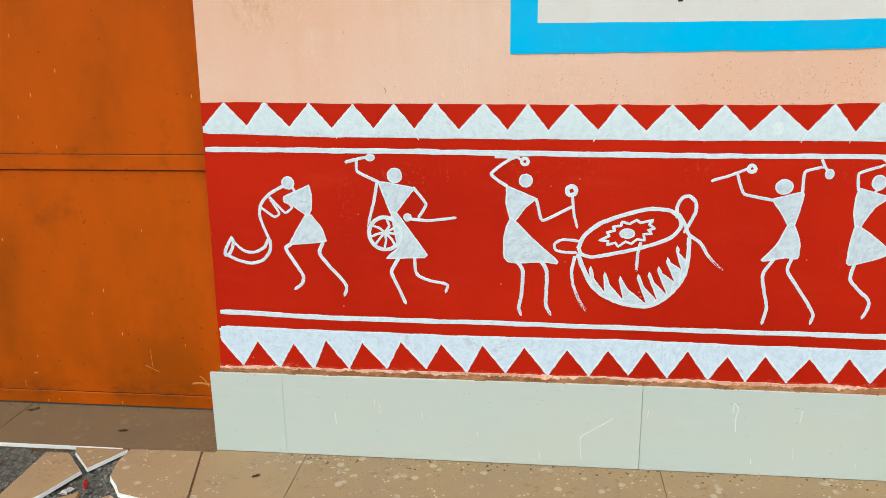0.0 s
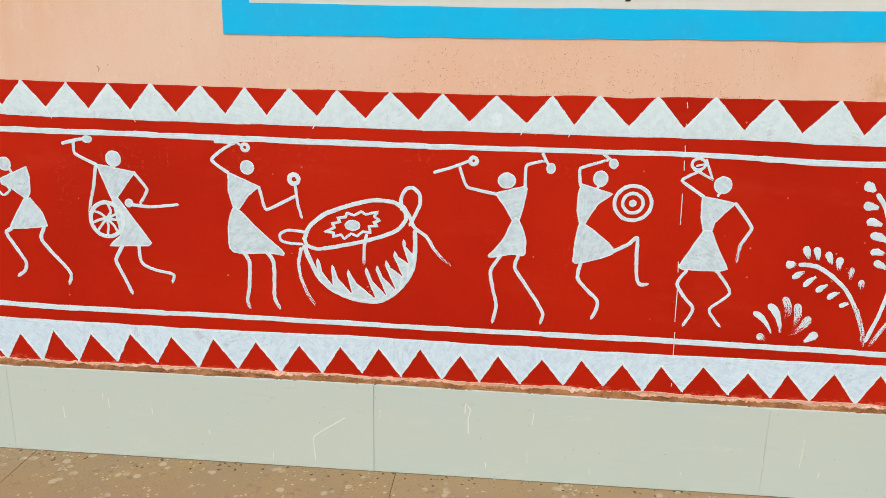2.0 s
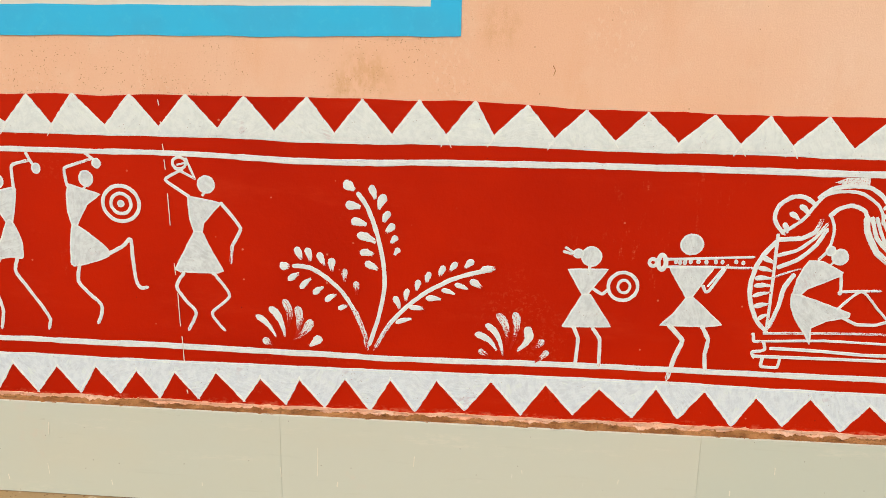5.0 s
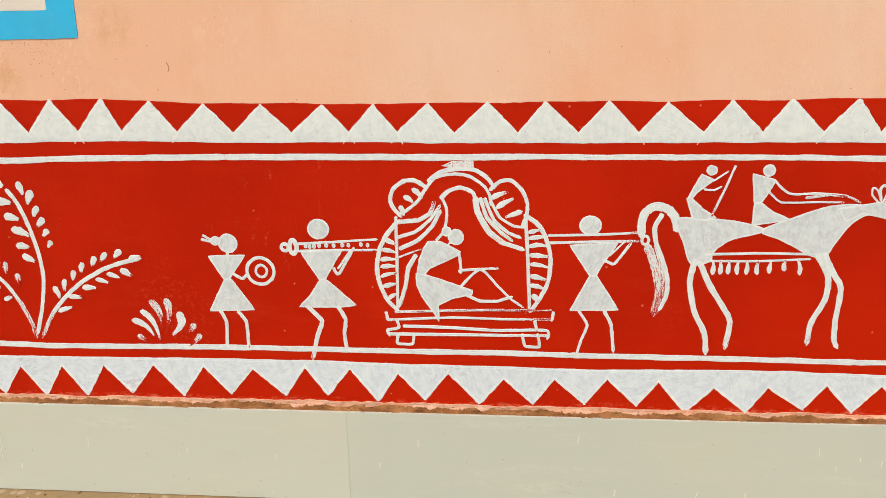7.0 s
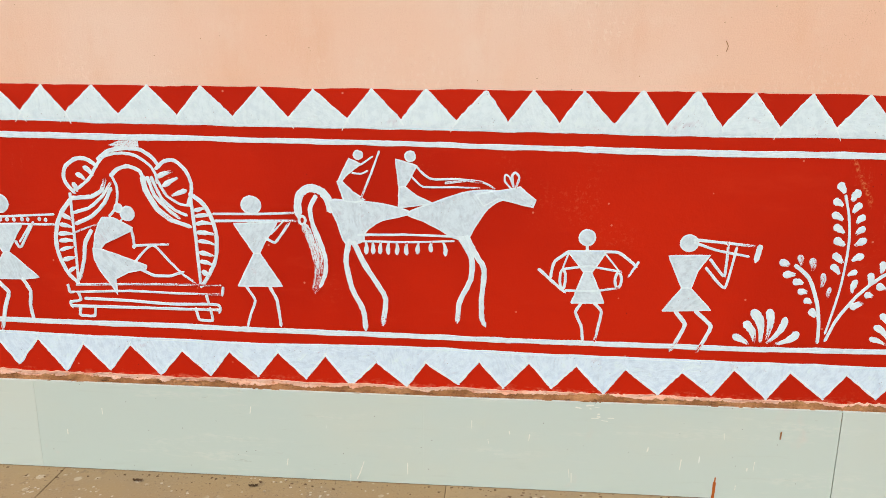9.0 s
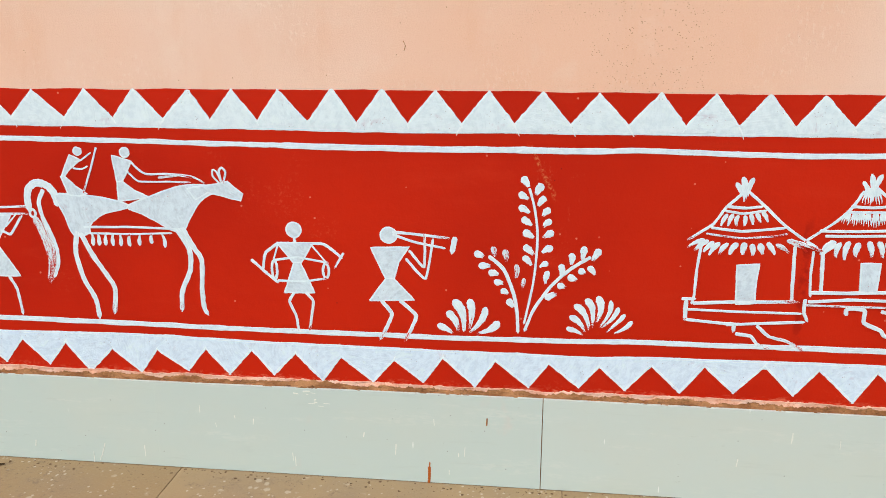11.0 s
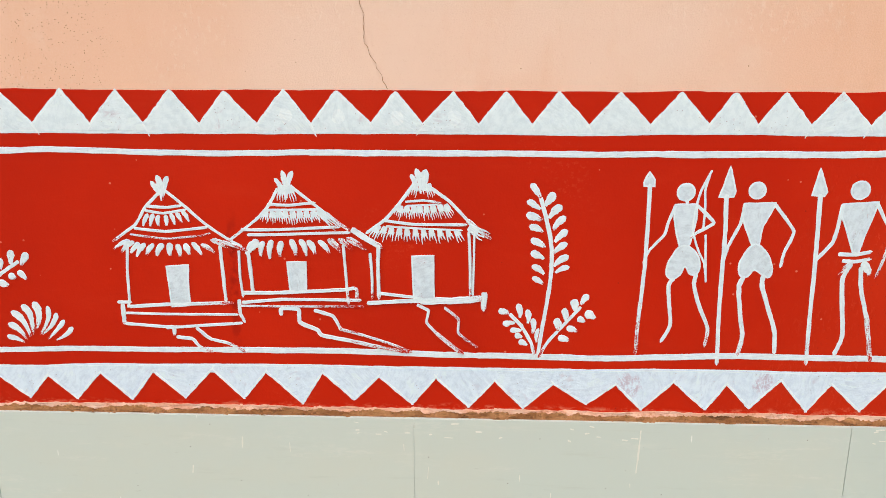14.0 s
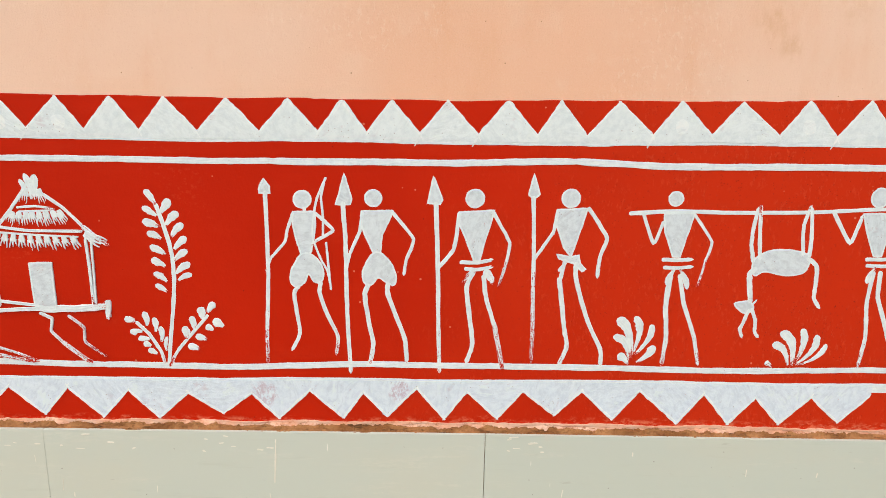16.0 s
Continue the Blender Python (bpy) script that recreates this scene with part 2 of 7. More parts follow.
    grain = w.math("ADD", w.math("MULTIPLY", w.noise(270.0, 3, 0.8), 0.5), w.math("MULTIPLY", bristle, 0.5))
    bare = w.math("ADD", grain, w.math("ADD", spent, dry))
    c = w.mix(w.math("MULTIPLY", w.step(bare, 0.675, 0.72), 1.0), c, (0.48, 0.0145, 0.002))
    w.put(b.inputs["Base Color"], c)
    w.bump(b, w.math("ADD", w.math("ADD", w.math("MULTIPLY", bristle, 1.3), w.math("MULTIPLY", lump, 0.6)), w.math("MULTIPLY", blotch, 0.8)), 0.5 if along else 0.42, 0.003)
    return m


def tile_glaze():
    m, b = shader("pale_green_glazed_tile", 0.4, specular=0.25)
    w = Web(m)
    info = w.n.new("ShaderNodeObjectInfo").outputs["Random"]
    c = w.mix(info, (0.53, 0.61, 0.56), (0.57, 0.63, 0.575))
    c = w.mix(w.math("MULTIPLY", w.step(w.noise(1.8, 4, 0.6, (1, 1, 2)), 0.42, 0.72), 0.45), c, (0.59, 0.615, 0.53))
    c = w.mix(w.math("MULTIPLY", w.step(w.noise(50.0, 4, 0.65, (0.10, 1, 1)), 0.58, 0.78), 0.30), c, (0.46, 0.51, 0.45))
    c = w.mix(w.math("MULTIPLY", w.step(w.noise(5.0, 4, 0.7), 0.62, 0.76), 0.35), c, (0.66, 0.56, 0.50))
    c = w.mix(w.math("MULTIPLY", w.step(w.cells(24.0), 0.045, 0.03), 0.75), c, (0.16, 0.15, 0.12))
    smear = w.math("MULTIPLY", w.step(w.noise(30.0, 4, 0.7, (0.35, 1, 1.5)), 0.66, 0.74), w.step(w.noise(2.0, 2), 0.48, 0.6))
    c = w.mix(w.math("MULTIPLY", smear, 0.5), c, (0.38, 0.40, 0.35))
    wipe = w.math("MULTIPLY", w.step(w.noise(9.0, 5, 0.7, (0.22, 1, 1.6)), 0.54, 0.70), w.step(w.noise(120.0, 3, 0.7, (0.3, 1, 1)), 0.40, 0.62))
    c = w.mix(w.math("MULTIPLY", wipe, 0.35), c, (0.70, 0.71, 0.64))
    drip = w.math("MULTIPLY", w.step(w.cells(7.0, (3.4, 1, 0.5)), 0.050, 0.032), w.step(w.noise(4.0, 1), 0.42, 0.5))
    c = w.mix(w.math("MULTIPLY", drip, 0.85), c, (0.80, 0.82, 0.77))
    w.put(b.inputs["Base Color"], c)
    w.put(b.inputs["Roughness"], w.math("ADD", 0.30, w.math("MULTIPLY", w.noise(9.0, 5), 0.3)))
    w.bump(b, w.math("ADD", w.noise(14.0, 3), w.math("MULTIPLY", w.noise(160.0, 3), 0.1)), 0.10, 0.002)
    return m


def floor_glaze(name, shade, splashed=0.45):
    m, b = shader(name, 0.65, specular=0.16)
    w = Web(m)
    info = w.n.new("ShaderNodeObjectInfo").outputs["Random"]
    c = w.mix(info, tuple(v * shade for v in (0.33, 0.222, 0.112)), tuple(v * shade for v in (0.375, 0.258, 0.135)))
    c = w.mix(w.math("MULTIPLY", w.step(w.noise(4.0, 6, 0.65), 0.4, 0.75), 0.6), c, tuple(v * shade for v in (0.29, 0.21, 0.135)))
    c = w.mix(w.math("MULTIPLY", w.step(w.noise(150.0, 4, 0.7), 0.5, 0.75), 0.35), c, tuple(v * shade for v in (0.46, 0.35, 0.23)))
    spots = w.math("MULTIPLY", w.step(w.math("ADD", w.cells(21.0), w.math("MULTIPLY", w.noise(60.0, 3), 0.25)), 0.42, 0.36), w.step(w.noise(6.0, 2), 0.51, 0.57))
    c = w.mix(w.math("MULTIPLY", spots, splashed), c, (0.62, 0.53, 0.40))
    fine_drops = w.math("MULTIPLY", w.step(w.math("ADD", w.cells(48.0), w.math("MULTIPLY", w.noise(90.0, 3), 0.2)), 0.34, 0.26), w.step(w.noise(7.0, 2), 0.50, 0.56))
    c = w.mix(w.math("MULTIPLY", fine_drops, splashed * 1.2), c, (0.66, 0.58, 0.46))
    near_wall = w.math("MULTIPLY", w.step(w.noise(26.0, 5, 0.7), 0.54, 0.68), w.step(w.noise(3.0, 2), 0.45, 0.6))
    c = w.mix(w.math("MULTIPLY", near_wall, 0.55), c, (0.17, 0.12, 0.08))
    c = w.mix(w.math("MULTIPLY", w.step(w.cells(60.0), 0.10, 0.06), 0.7), c, (0.12, 0.09, 0.07))
    grit = w.math("MULTIPLY", w.step(w.noise(95.0, 4, 0.75), 0.56, 0.66), w.step(w.noise(5.0, 3), 0.42, 0.6))
    c = w.mix(w.math("MULTIPLY", grit, 0.6), c, (0.15, 0.10, 0.06))
    w.put(b.inputs["Base Color"], c)
    w.bump(b, w.math("ADD", w.noise(160.0, 3), w.noise(9.0, 3)), 0.2, 0.002)
    return m


def gate_enamel():
    m, b = shader("orange_enamelled_sheet_steel", 0.5, specular=0.08)
    w = Web(m)
    c = w.mix(w.step(w.noise(1.3, 5, 0.65, (1.2, 1, 0.7)), 0.36, 0.66), (0.50, 0.086, 0.001), (0.31, 0.062, 0.001))
    c = w.mix(w.math("MULTIPLY", w.step(w.noise(5.0, 6, 0.7), 0.55, 0.8), 0.6), c, (0.17, 0.045, 0.004))
    drip = w.step(w.cells(9.0, (2.6, 1, 0.6)), 0.05, 0.03)
    c = w.mix(w.math("MULTIPLY", drip, 0.7), c, (0.75, 0.42, 0.20))
    c = w.mix(w.math("MULTIPLY", w.step(w.cells(17.0), 0.07, 0.04), 0.85), c, (0.10, 0.03, 0.012))
    place = w.n.new("ShaderNodeSeparateXYZ")
    w.l.new(w.co, place.inputs[0])
    smear = w.noise(14.0, 5, 0.75, (0.5, 1, 1))
    for z, r in ((0.935, 0.05), (1.012, 0.035), (0.07, 0.06)):
        grime = w.math("MULTIPLY", w.step(w.math("ABSOLUTE", w.math("SUBTRACT", place.outputs[2], z)), r, 0.0), w.step(smear, 0.46, 0.66))
        c = w.mix(w.math("MULTIPLY", grime, 0.5), c, (0.10, 0.028, 0.004))
    # shade of the wall beside the gate, put into the colour as patchy darkening
    jamb_shade = w.math("MULTIPLY", w.step(place.outputs[0], -0.40, -0.25), w.step(w.noise(10.0, 5, 0.7, (1, 1, 0.5)), 0.40, 0.62))
    c = w.mix(w.math("MULTIPLY", jamb_shade, 0.6), c, (0.13, 0.035, 0.004))
    blister = w.math("MULTIPLY", w.step(w.math("ADD", w.cells(13.0), w.math("MULTIPLY", w.noise(70.0, 3), 0.12)), 0.15, 0.11), w.step(w.noise(4.0, 2), 0.50, 0.56))
    c = w.mix(w.math("MULTIPLY", blister, 0.7), c, (0.26, 0.035, 0.004))
    w.put(b.inputs["Base Color"], c)
    w.put(b.inputs["Roughness"], w.math("ADD", 0.38, w.math("MULTIPLY", w.noise(6.0, 5), 0.3)))
    w.bump(b, w.math("ADD", w.noise(3.0, 2), w.math("MULTIPLY", w.noise(90.0, 3), 0.06)), 0.25, 0.01)
    return m


def mottled(name, a, c2, dark, scale=60.0, rough=0.9, bump=0.6, distance=0.004, grain=None):
    m, b = shader(name, rough, specular=0.2)
    w = Web(m)
    c = w.mix(w.step(w.noise(scale * 0.2, 5), 0.35, 0.7), a, c2)
    c = w.mix(w.math("MULTIPLY", w.step(w.noise(scale, 5, 0.7, grain), 0.52, 0.7), 0.8), c, dark)
    w.put(b.inputs["Base Color"], c)
    w.bump(b, w.noise(scale, 6, 0.65, grain), bump, distance)
    return m


M_PLASTER, M_RED = plaster_pink(), red_paint()
M_WHITE = white_paint("brushed_white_paint", (0.753, 0.861, 0.9), (0.671, 0.784, 0.835), 0.0, 0.45)
M_FILL = white_paint("thinly_brushed_white_paint", (0.723, 0.83, 0.866), (0.646, 0.758, 0.805), 0.01, 0.17, False)
M_FILL_COOL = white_paint("cool_thinly_brushed_white_paint", (0.68, 0.80, 0.9), (0.595, 0.715, 0.83), 0.015, 0.34, False, ((7.834, 0.386, 0.045), (8.205, 0.394, 0.040)))
M_BODY = white_paint("thin_grey_white_paint", (0.66, 0.765, 0.825), (0.555, 0.65, 0.715), 0.03, 0.34, False)
M_EDGE = white_paint("full_white_paint_edge", (0.784, 0.881, 0.9), (0.712, 0.815, 0.861), 0.0, 0.4, False)
M_DRY = white_paint("dry_brushed_white_paint", (0.735, 0.82, 0.86), (0.635, 0.72, 0.77), 0.145, 0.4)
M_TILE, M_FLOOR, M_GATE = tile_glaze(), floor_glaze("tan_floor_tile", 1.0), gate_enamel()
# floor tile colours times 0.53, with few splashes, for the gate recess
M_SILL = floor_glaze("darker_brown_threshold_slab", 0.53, 0.07)
M_BLUE = mottled("sky_blue_paint", (0.012, 0.50, 0.88), (0.025, 0.47, 0.83), (0.03, 0.53, 0.88), 30.0, 0.55, 0.25, 0.002)
M_PANEL = mottled("white_panel_paint", (0.72, 0.70, 0.66), (0.75, 0.74, 0.71), (0.69, 0.67, 0.62), 40.0, 0.6, 0.25, 0.002)
M_BLACK = mottled("black_lettering_paint", (0.012, 0.012, 0.014), (0.02, 0.02, 0.022), (0.008, 0.008, 0.008), 60.0, 0.5, 0.2, 0.001)
M_MORTAR = mottled("brown_cement_mortar", (0.27, 0.115, 0.042), (0.47, 0.235, 0.10), (0.055, 0.024, 0.010), 75.0, 0.95, 1.0, 0.010, (0.22, 1.0, 1.0))
M_LEDGE = mottled("pink_lime_slurry", (0.78, 0.42, 0.28), (0.82, 0.56, 0.43), (0.55, 0.20, 0.09), 60.0, 0.9, 0.7)
M_GRAVEL = mottled("grey_concrete_rubble", (0.10, 0.097, 0.078), (0.19, 0.18, 0.145), (0.02, 0.02, 0.017), 220.0, 0.95, 0.9, 0.008)
M_GROUT = mottled("brown_joint_grout", (0.15, 0.085, 0.045), (0.20, 0.12, 0.065), (0.06, 0.04, 0.025), 120.0)
M_EARTH = mottled("dry_earth", (0.30, 0.22, 0.15), (0.36, 0.28, 0.19), (0.20, 0.14, 0.09), 8.0)
M_STONE = mottled("grey_pebble", (0.12, 0.115, 0.10), (0.30, 0.29, 0.26), (0.06, 0.055, 0.05), 130.0)
M_TILE_EDGE = mottled("chalky_tile_edge", (0.84, 0.83, 0.76), (0.86, 0.85, 0.80), (0.72, 0.68, 0.58), 150.0)
M_CHALK = mottled("dried_lime_splash", (0.72, 0.74, 0.66), (0.78, 0.78, 0.70), (0.62, 0.66, 0.59), 160.0, 0.8, 0.4, 0.002)
M_SEAM = mottled("dirty_rusted_seam", (0.060, 0.022, 0.006), (0.11, 0.04, 0.010), (0.02, 0.009, 0.004), 90.0, 0.95)
M_SCRAP = mottled("red_plastic_scrap", (0.50, 0.03, 0.03), (0.6, 0.05, 0.04), (0.3, 0.02, 0.02), 60.0, 0.4)
M_SCRATCH = mottled("pale_orange_scratched_paint", (0.54, 0.19, 0.035), (0.60, 0.26, 0.07), (0.5, 0.15, 0.02), 120.0)
M_RUST = mottled("rust_orange_paint_run", (0.42, 0.10, 0.012), (0.50, 0.14, 0.02), (0.25, 0.06, 0.01), 90.0, 0.6)


# ---- building helpers ----
def mesh_object(name, bm, material, parent=None, label=""):
    bmesh.ops.recalc_face_normals(bm, faces=bm.faces)
    me = bpy.data.meshes.new(name)
    bm.to_mesh(me)
    bm.free()
    me.materials.append(material)
    ob = new(name, me)
    ob.parent = parent
    if label:
        tagged(ob, label)
    return ob


def part(name, bm, material, parent, label=""):
    return mesh_object(name, bm, material, parent, label)


def box(bm, x0, x1, y0, y1, z0, z1, bevel=0.0):
    v = [bm.verts.new((x, y, z)) for x in (x0, x1) for y in (y0, y1) for z in (z0, z1)]
    fs = [bm.faces.new([v[i] for i in q]) for q in ((0, 1, 3, 2), (4, 6, 7, 5), (0, 4, 5, 1), (2, 3, 7, 6), (0, 2, 6, 4), (1, 5, 7, 3))]
    if bevel:
        es = {e for f in fs for e in f.edges}
        bmesh.ops.bevel(bm, geom=list(es), offset=bevel, segments=1, affect="EDGES")
    return bm


def empty(name, x=0.0, y=0.0, z=0.0):
    ob = new(name)
    ob.location = (x, y, z)
    return ob


def wobble(x, z, size, seed=0.0):
    return size * noise.noise(Vector((x, seed, z)))


# ---- the wall ----
X0, X1, TOP = -0.222, 11.5, 3.3

wall_shape = box(bmesh.new(), X0, X1, 0.0, 0.24, -0.1, TOP, 0.004)
for vert in wall_shape.verts:
    if vert.co.x < 0:
        vert.co.x += 0.014 * (vert.co.z - 0.9)
wall = mesh_object("wall_north", wall_shape, M_PLASTER)
tagged(wall, "pink limewashed plaster wall with pits and brown stains", "wall", kind="structure")


# upper edge of the red dado: metres along the wall and height
DADO_TOP = [(-0.19, 1.213), (0.41, 1.207), (0.93, 1.203), (1.49, 1.201), (1.89, 1.204), (2.23, 1.209), (2.88, 1.208), (3.39, 1.192), (3.67, 1.188), (3.99, 1.189), (4.66, 1.188), (5.20, 1.191), (5.57, 1.192), (5.98, 1.192), (6.54, 1.189), (7.01, 1.192), (7.57, 1.191), (8.05, 1.192), (8.31, 1.193), (8.62, 1.198), (9.05, 1.202), (9.39, 1.212)]

# its lower edge, where it meets the lime wash over the skirting
DADO_FOOT = [(-0.3, 0.3085), (1.206, 0.314), (2.412, 0.309), (3.618, 0.310), (4.824, 0.307), (6.03, 0.307), (6.5, 0.311), (7.236, 0.3065), (8.442, 0.306), (9.0, 0.301), (9.648, 0.293), (11.5, 0.292)]


def height(knots, x):
    """Height of a hand-ruled line at x."""
    if x <= knots[0][0]:
        return knots[0][1]
    for (ax, az), (bx, bz) in zip(knots, knots[1:]):
        if x <= bx:
            u = (x - ax) / (bx - ax)
            u = u * u * (3 - 2 * u)
            return az + (bz - az) * u
    return knots[-1][1]


def ragged_sheet(name, x0, x1, z0, z1, y, material, parent, low=0.004, high=0.004, step=0.02, label=""):
    """A coat of paint whose upper and lower edges were cut in by hand."""
    n = int((x1 - x0) / step)
    bm = bmesh.new()
    rows = []
    for i in range(n + 1):
        x = x0 + (x1 - x0) * i / n
        a = (height(z0, x) if isinstance(z0, list) else z0) + wobble(x * 9, 3, low) + wobble(x * 60, 5, low * 0.4)
        b = (height(z1, x) if isinstance(z1, list) else z1) + wobble(x * 7, 8, high) + wobble(x * 45, 9, high * 0.4)
        a = min(a, b - 0.0012)
        rows.append([bm.verts.new((x, y, a)), bm.verts.new((x, y, b)), bm.verts.new((x, 0.001, b)), bm.verts.new((x, 0.001, a))])
    for p, q in zip(rows, rows[1:]):
        for k in range(3):
            bm.faces.new((p[k], q[k], q[k + 1], p[k + 1]))
    for vert in bm.verts:
        if vert.co.x < X0 + 0.006:
            vert.co.x += 0.014 * (vert.co.z - 0.9) + wobble(vert.co.z * 9, 2, 0.002)
    for r in (rows[0], rows[-1]):
        bm.faces.new(r)
    return part(name, bm, material, parent, label)


ragged_sheet("dado_paint", X0 + 0.001, X1 - 0.01, [(x, z - 0.003) for x, z in DADO_FOOT], DADO_TOP, -0.0015, M_RED, wall, 0.008, 0.004, label="red oxide painted dado band")

# ---- skirting and floor ----
SK_Y, SK_Z, TILE = -0.044, 0.294, 1.206
# height of the tiles' top at each joint, fitted to the camera's view
SK_TOP = [(-0.3, 0.298), (1.206, 0.302), (2.412, 0.296), (3.618, 0.294), (4.824, 0.2925), (6.03, 0.298), (7.236, 0.295), (8.442, 0.289), (9.648, 0.2785), (11.5, 0.277)]


def tile_top(x):
    for (ax, az), (bx, bz) in zip(SK_TOP, SK_TOP[1:]):
        if x <= bx:
            return az + (bz - az) * (x - ax) / (bx - ax)
    return SK_TOP[-1][1]


skirting = tagged(empty("skirting"), "pale green glazed tile skirting on rough brown mortar", "skirting", kind="structure")
part("mortar_bed", box(bmesh.new(), X0 - 0.012, X1, -0.034, -0.001, -0.02, 0.27), M_MORTAR, skirting)


def ledge_height(x, y):
    """Lumpy top of the mortar between the tiles' edge and the plaster."""
    return tile_top(x) - 0.005 + 0.010 * (y + 0.0395) / 0.0395 + wobble(x * 14, y * 90, 0.010, 2.0) + wobble(x * 50, y * 260, 0.007, 4.0) + wobble(x * 150, y * 400, 0.005, 6.0)


def ledge_sheet(n, across, front, lift, foot):
    """A strip of the ledge from the wall out to front(x), turned down at its outer edge."""
    bm, rows = bmesh.new(), []
    for i in range(n + 1):
        x = X0 - 0.01 + (X1 - X0 + 0.01) * i / n
        edge = front(x)
        row = [bm.verts.new((x, edge, ledge_height(x, edge) - foot))]
        for k in range(across + 1):
            y = edge - edge * k / across
            row.append(bm.verts.new((x, y, ledge_height(x, y) + lift * (0.5 + 0.5 * k / across))))
        rows.append(row)
    for p, q in zip(rows, rows[1:]):
        for k in range(across + 1):
            bm.faces.new((p[k], q[k], q[k + 1], p[k + 1]))
    return bm


def lip_edge(x):
    return min(-0.0015, -0.006 + wobble(x * 5, 3, 0.010) + wobble(x * 32, 8, 0.006) + wobble(x * 110, 2, 0.004))


part("mortar_ledge", ledge_sheet(3600, 8, lambda x: -0.0395, 0.0, 0.03), M_MORTAR, skirting, "crumbling brown mortar ledge")
part("lime_lip", ledge_sheet(2600, 4, lip_edge, 0.0050, 0.004), M_LEDGE, skirting, "pale pink lime plaster lip, cracked and uneven")
ragged_sheet("lime_slurry", X0 + 0.001, X1 - 0.01, [(x, z - 0.006) for x, z in DADO_FOOT], DADO_FOOT, -0.0050, M_LEDGE, skirting, 0.013, 0.007, 0.005, label="smeared pink lime wash")

joints = [X0 - 0.033] + [TILE * k + (0.004 if k == 5 else 0.0) for k in range(0, 10)] + [X1]
for k, (a, b) in enumerate(zip(joints, joints[1:])):
    gap = [{2: 0.0007, 6: 0.0013, 7: 0.0003, 8: 0.0008, 5: 0.00004}.get(j, 0.00025) for j in (k, k + 1)]
    tile = box(bmesh.new(), a + gap[0], b - gap[1], SK_Y, -0.034, 0.002, SK_Z, 0.0006 if k == 0 else 0.00005 if k in (4, 5) else 0.0003)
    for vert in tile.verts:
        if vert.co.z > 0.2:
            vert.co.z += tile_top(vert.co.x) - SK_Z
    part("tile", tile, M_TILE, skirting)


def slab(points, z0, z1, chip=0.006):
    """A broken piece: its edges chipped to a slope where they do not meet a joint."""
    bm = bmesh.new()
    mx, my = sum(p[0] for p in points) / len(points), sum(p[1] for p in points) / len(points)
    lo = [bm.verts.new((x, y, z0)) for x, y in points]
    hi = []
    for x, y in points:
        d = math.hypot(mx - x, my - y)
        k = 0.0 if x > 0.06 or y > -0.045 or y < -0.6 or (-0.31 < x < -0.23 and y > -0.35) else chip * (0.7 + 0.6 * abs(math.sin(x * 90 + y * 40))) / d
        hi.append(bm.verts.new((x + (mx - x) * k, y + (my - y) * k, z1)))
    bm.faces.new(lo[::-1])
    bm.faces.new(hi)
    n = len(points)
    for i in range(n):
        bm.faces.new((lo[i], lo[(i + 1) % n], hi[(i + 1) % n], hi[i]))
    return bm


ground = tagged(mesh_object("ground", box(bmesh.new(), -400, 400, -400, 400, -0.6, -0.06), M_EARTH), "bare dry earth", "ground", kind="structure")
floor_base = bmesh.new()
for span in ((-2.6, -1.136, -0.658, -0.058), (-0.16, X1, -0.658, -0.058), (-2.6, X1, -4.5, -0.658), (-2.6, X1, -0.058, 0.6)):
    box(floor_base, *span, -0.09, -0.003)
floor = mesh_object("floor", floor_base, M_GROUT)
tagged(floor, "tan tiled walkway floor with brown joints and paint splashes", "floor", kind="structure")
JX = 0.07 - TILE
FLOOR_Z = -0.003


def floor_tile(x0, x1, y0, y1, material=M_FLOOR):
    part("floor_tile", box(bmesh.new(), x0 + 0.0011, x1 - 0.0011, y0 + 0.0011, y1 - 0.0011, FLOOR_Z, 0.0, 0.0007), material, floor)


for k in range(-1, 10):
    a, b = JX + TILE * k, min(JX + TILE * (k + 1), X1)
    for r in range(7):
        y1, y0 = -0.058 - 0.6 * r, -0.058 - 0.6 * (r + 1)
        if k == 0 and r == 0:
            continue
        floor_tile(a, b, y0, y1 if r or k < 0 else SK_Y + 0.004)
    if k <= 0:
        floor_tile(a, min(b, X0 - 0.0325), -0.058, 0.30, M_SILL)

# the broken tile in front of the gate: loose pieces over rubble
broken = [
    ([(-0.300, -0.061), (-0.2565, -0.060), (-0.2545, -0.041), (0.0695, -0.041), (0.0695, -0.656), (-0.150, -0.656)], 0.0),
    ([(-0.775, -0.064), (-0.572, -0.064), (-0.652, -0.205), (-0.757, -0.100)], -0.001),
    ([(-0.857, -0.112), (-0.772, -0.105), (-0.660, -0.222), (-0.714, -0.379), (-0.760, -0.450), (-0.850, -0.450)], 0.003),
    ([(-0.568, -0.063), (-0.307, -0.061), (-0.238, -0.340), (-0.256, -0.450), (-0.360, -0.370), (-0.470, -0.345), (-0.505, -0.300), (-0.540, -0.260), (-0.556, -0.235), (-0.575, -0.150)], 0.002),
    ([(-0.700, -0.400), (-0.605, -0.330), (-0.580, -0.420), (-0.660, -0.470)], -0.004),
    ([(-0.565, -0.400), (-0.500, -0.330), (-0.460, -0.360), (-0.400, -0.470), (-0.560, -0.470)], -0.006),
    ([(-1.130, -0.480), (-0.240, -0.490), (-0.160, -0.654), (-1.130, -0.654)], 0.0),
]
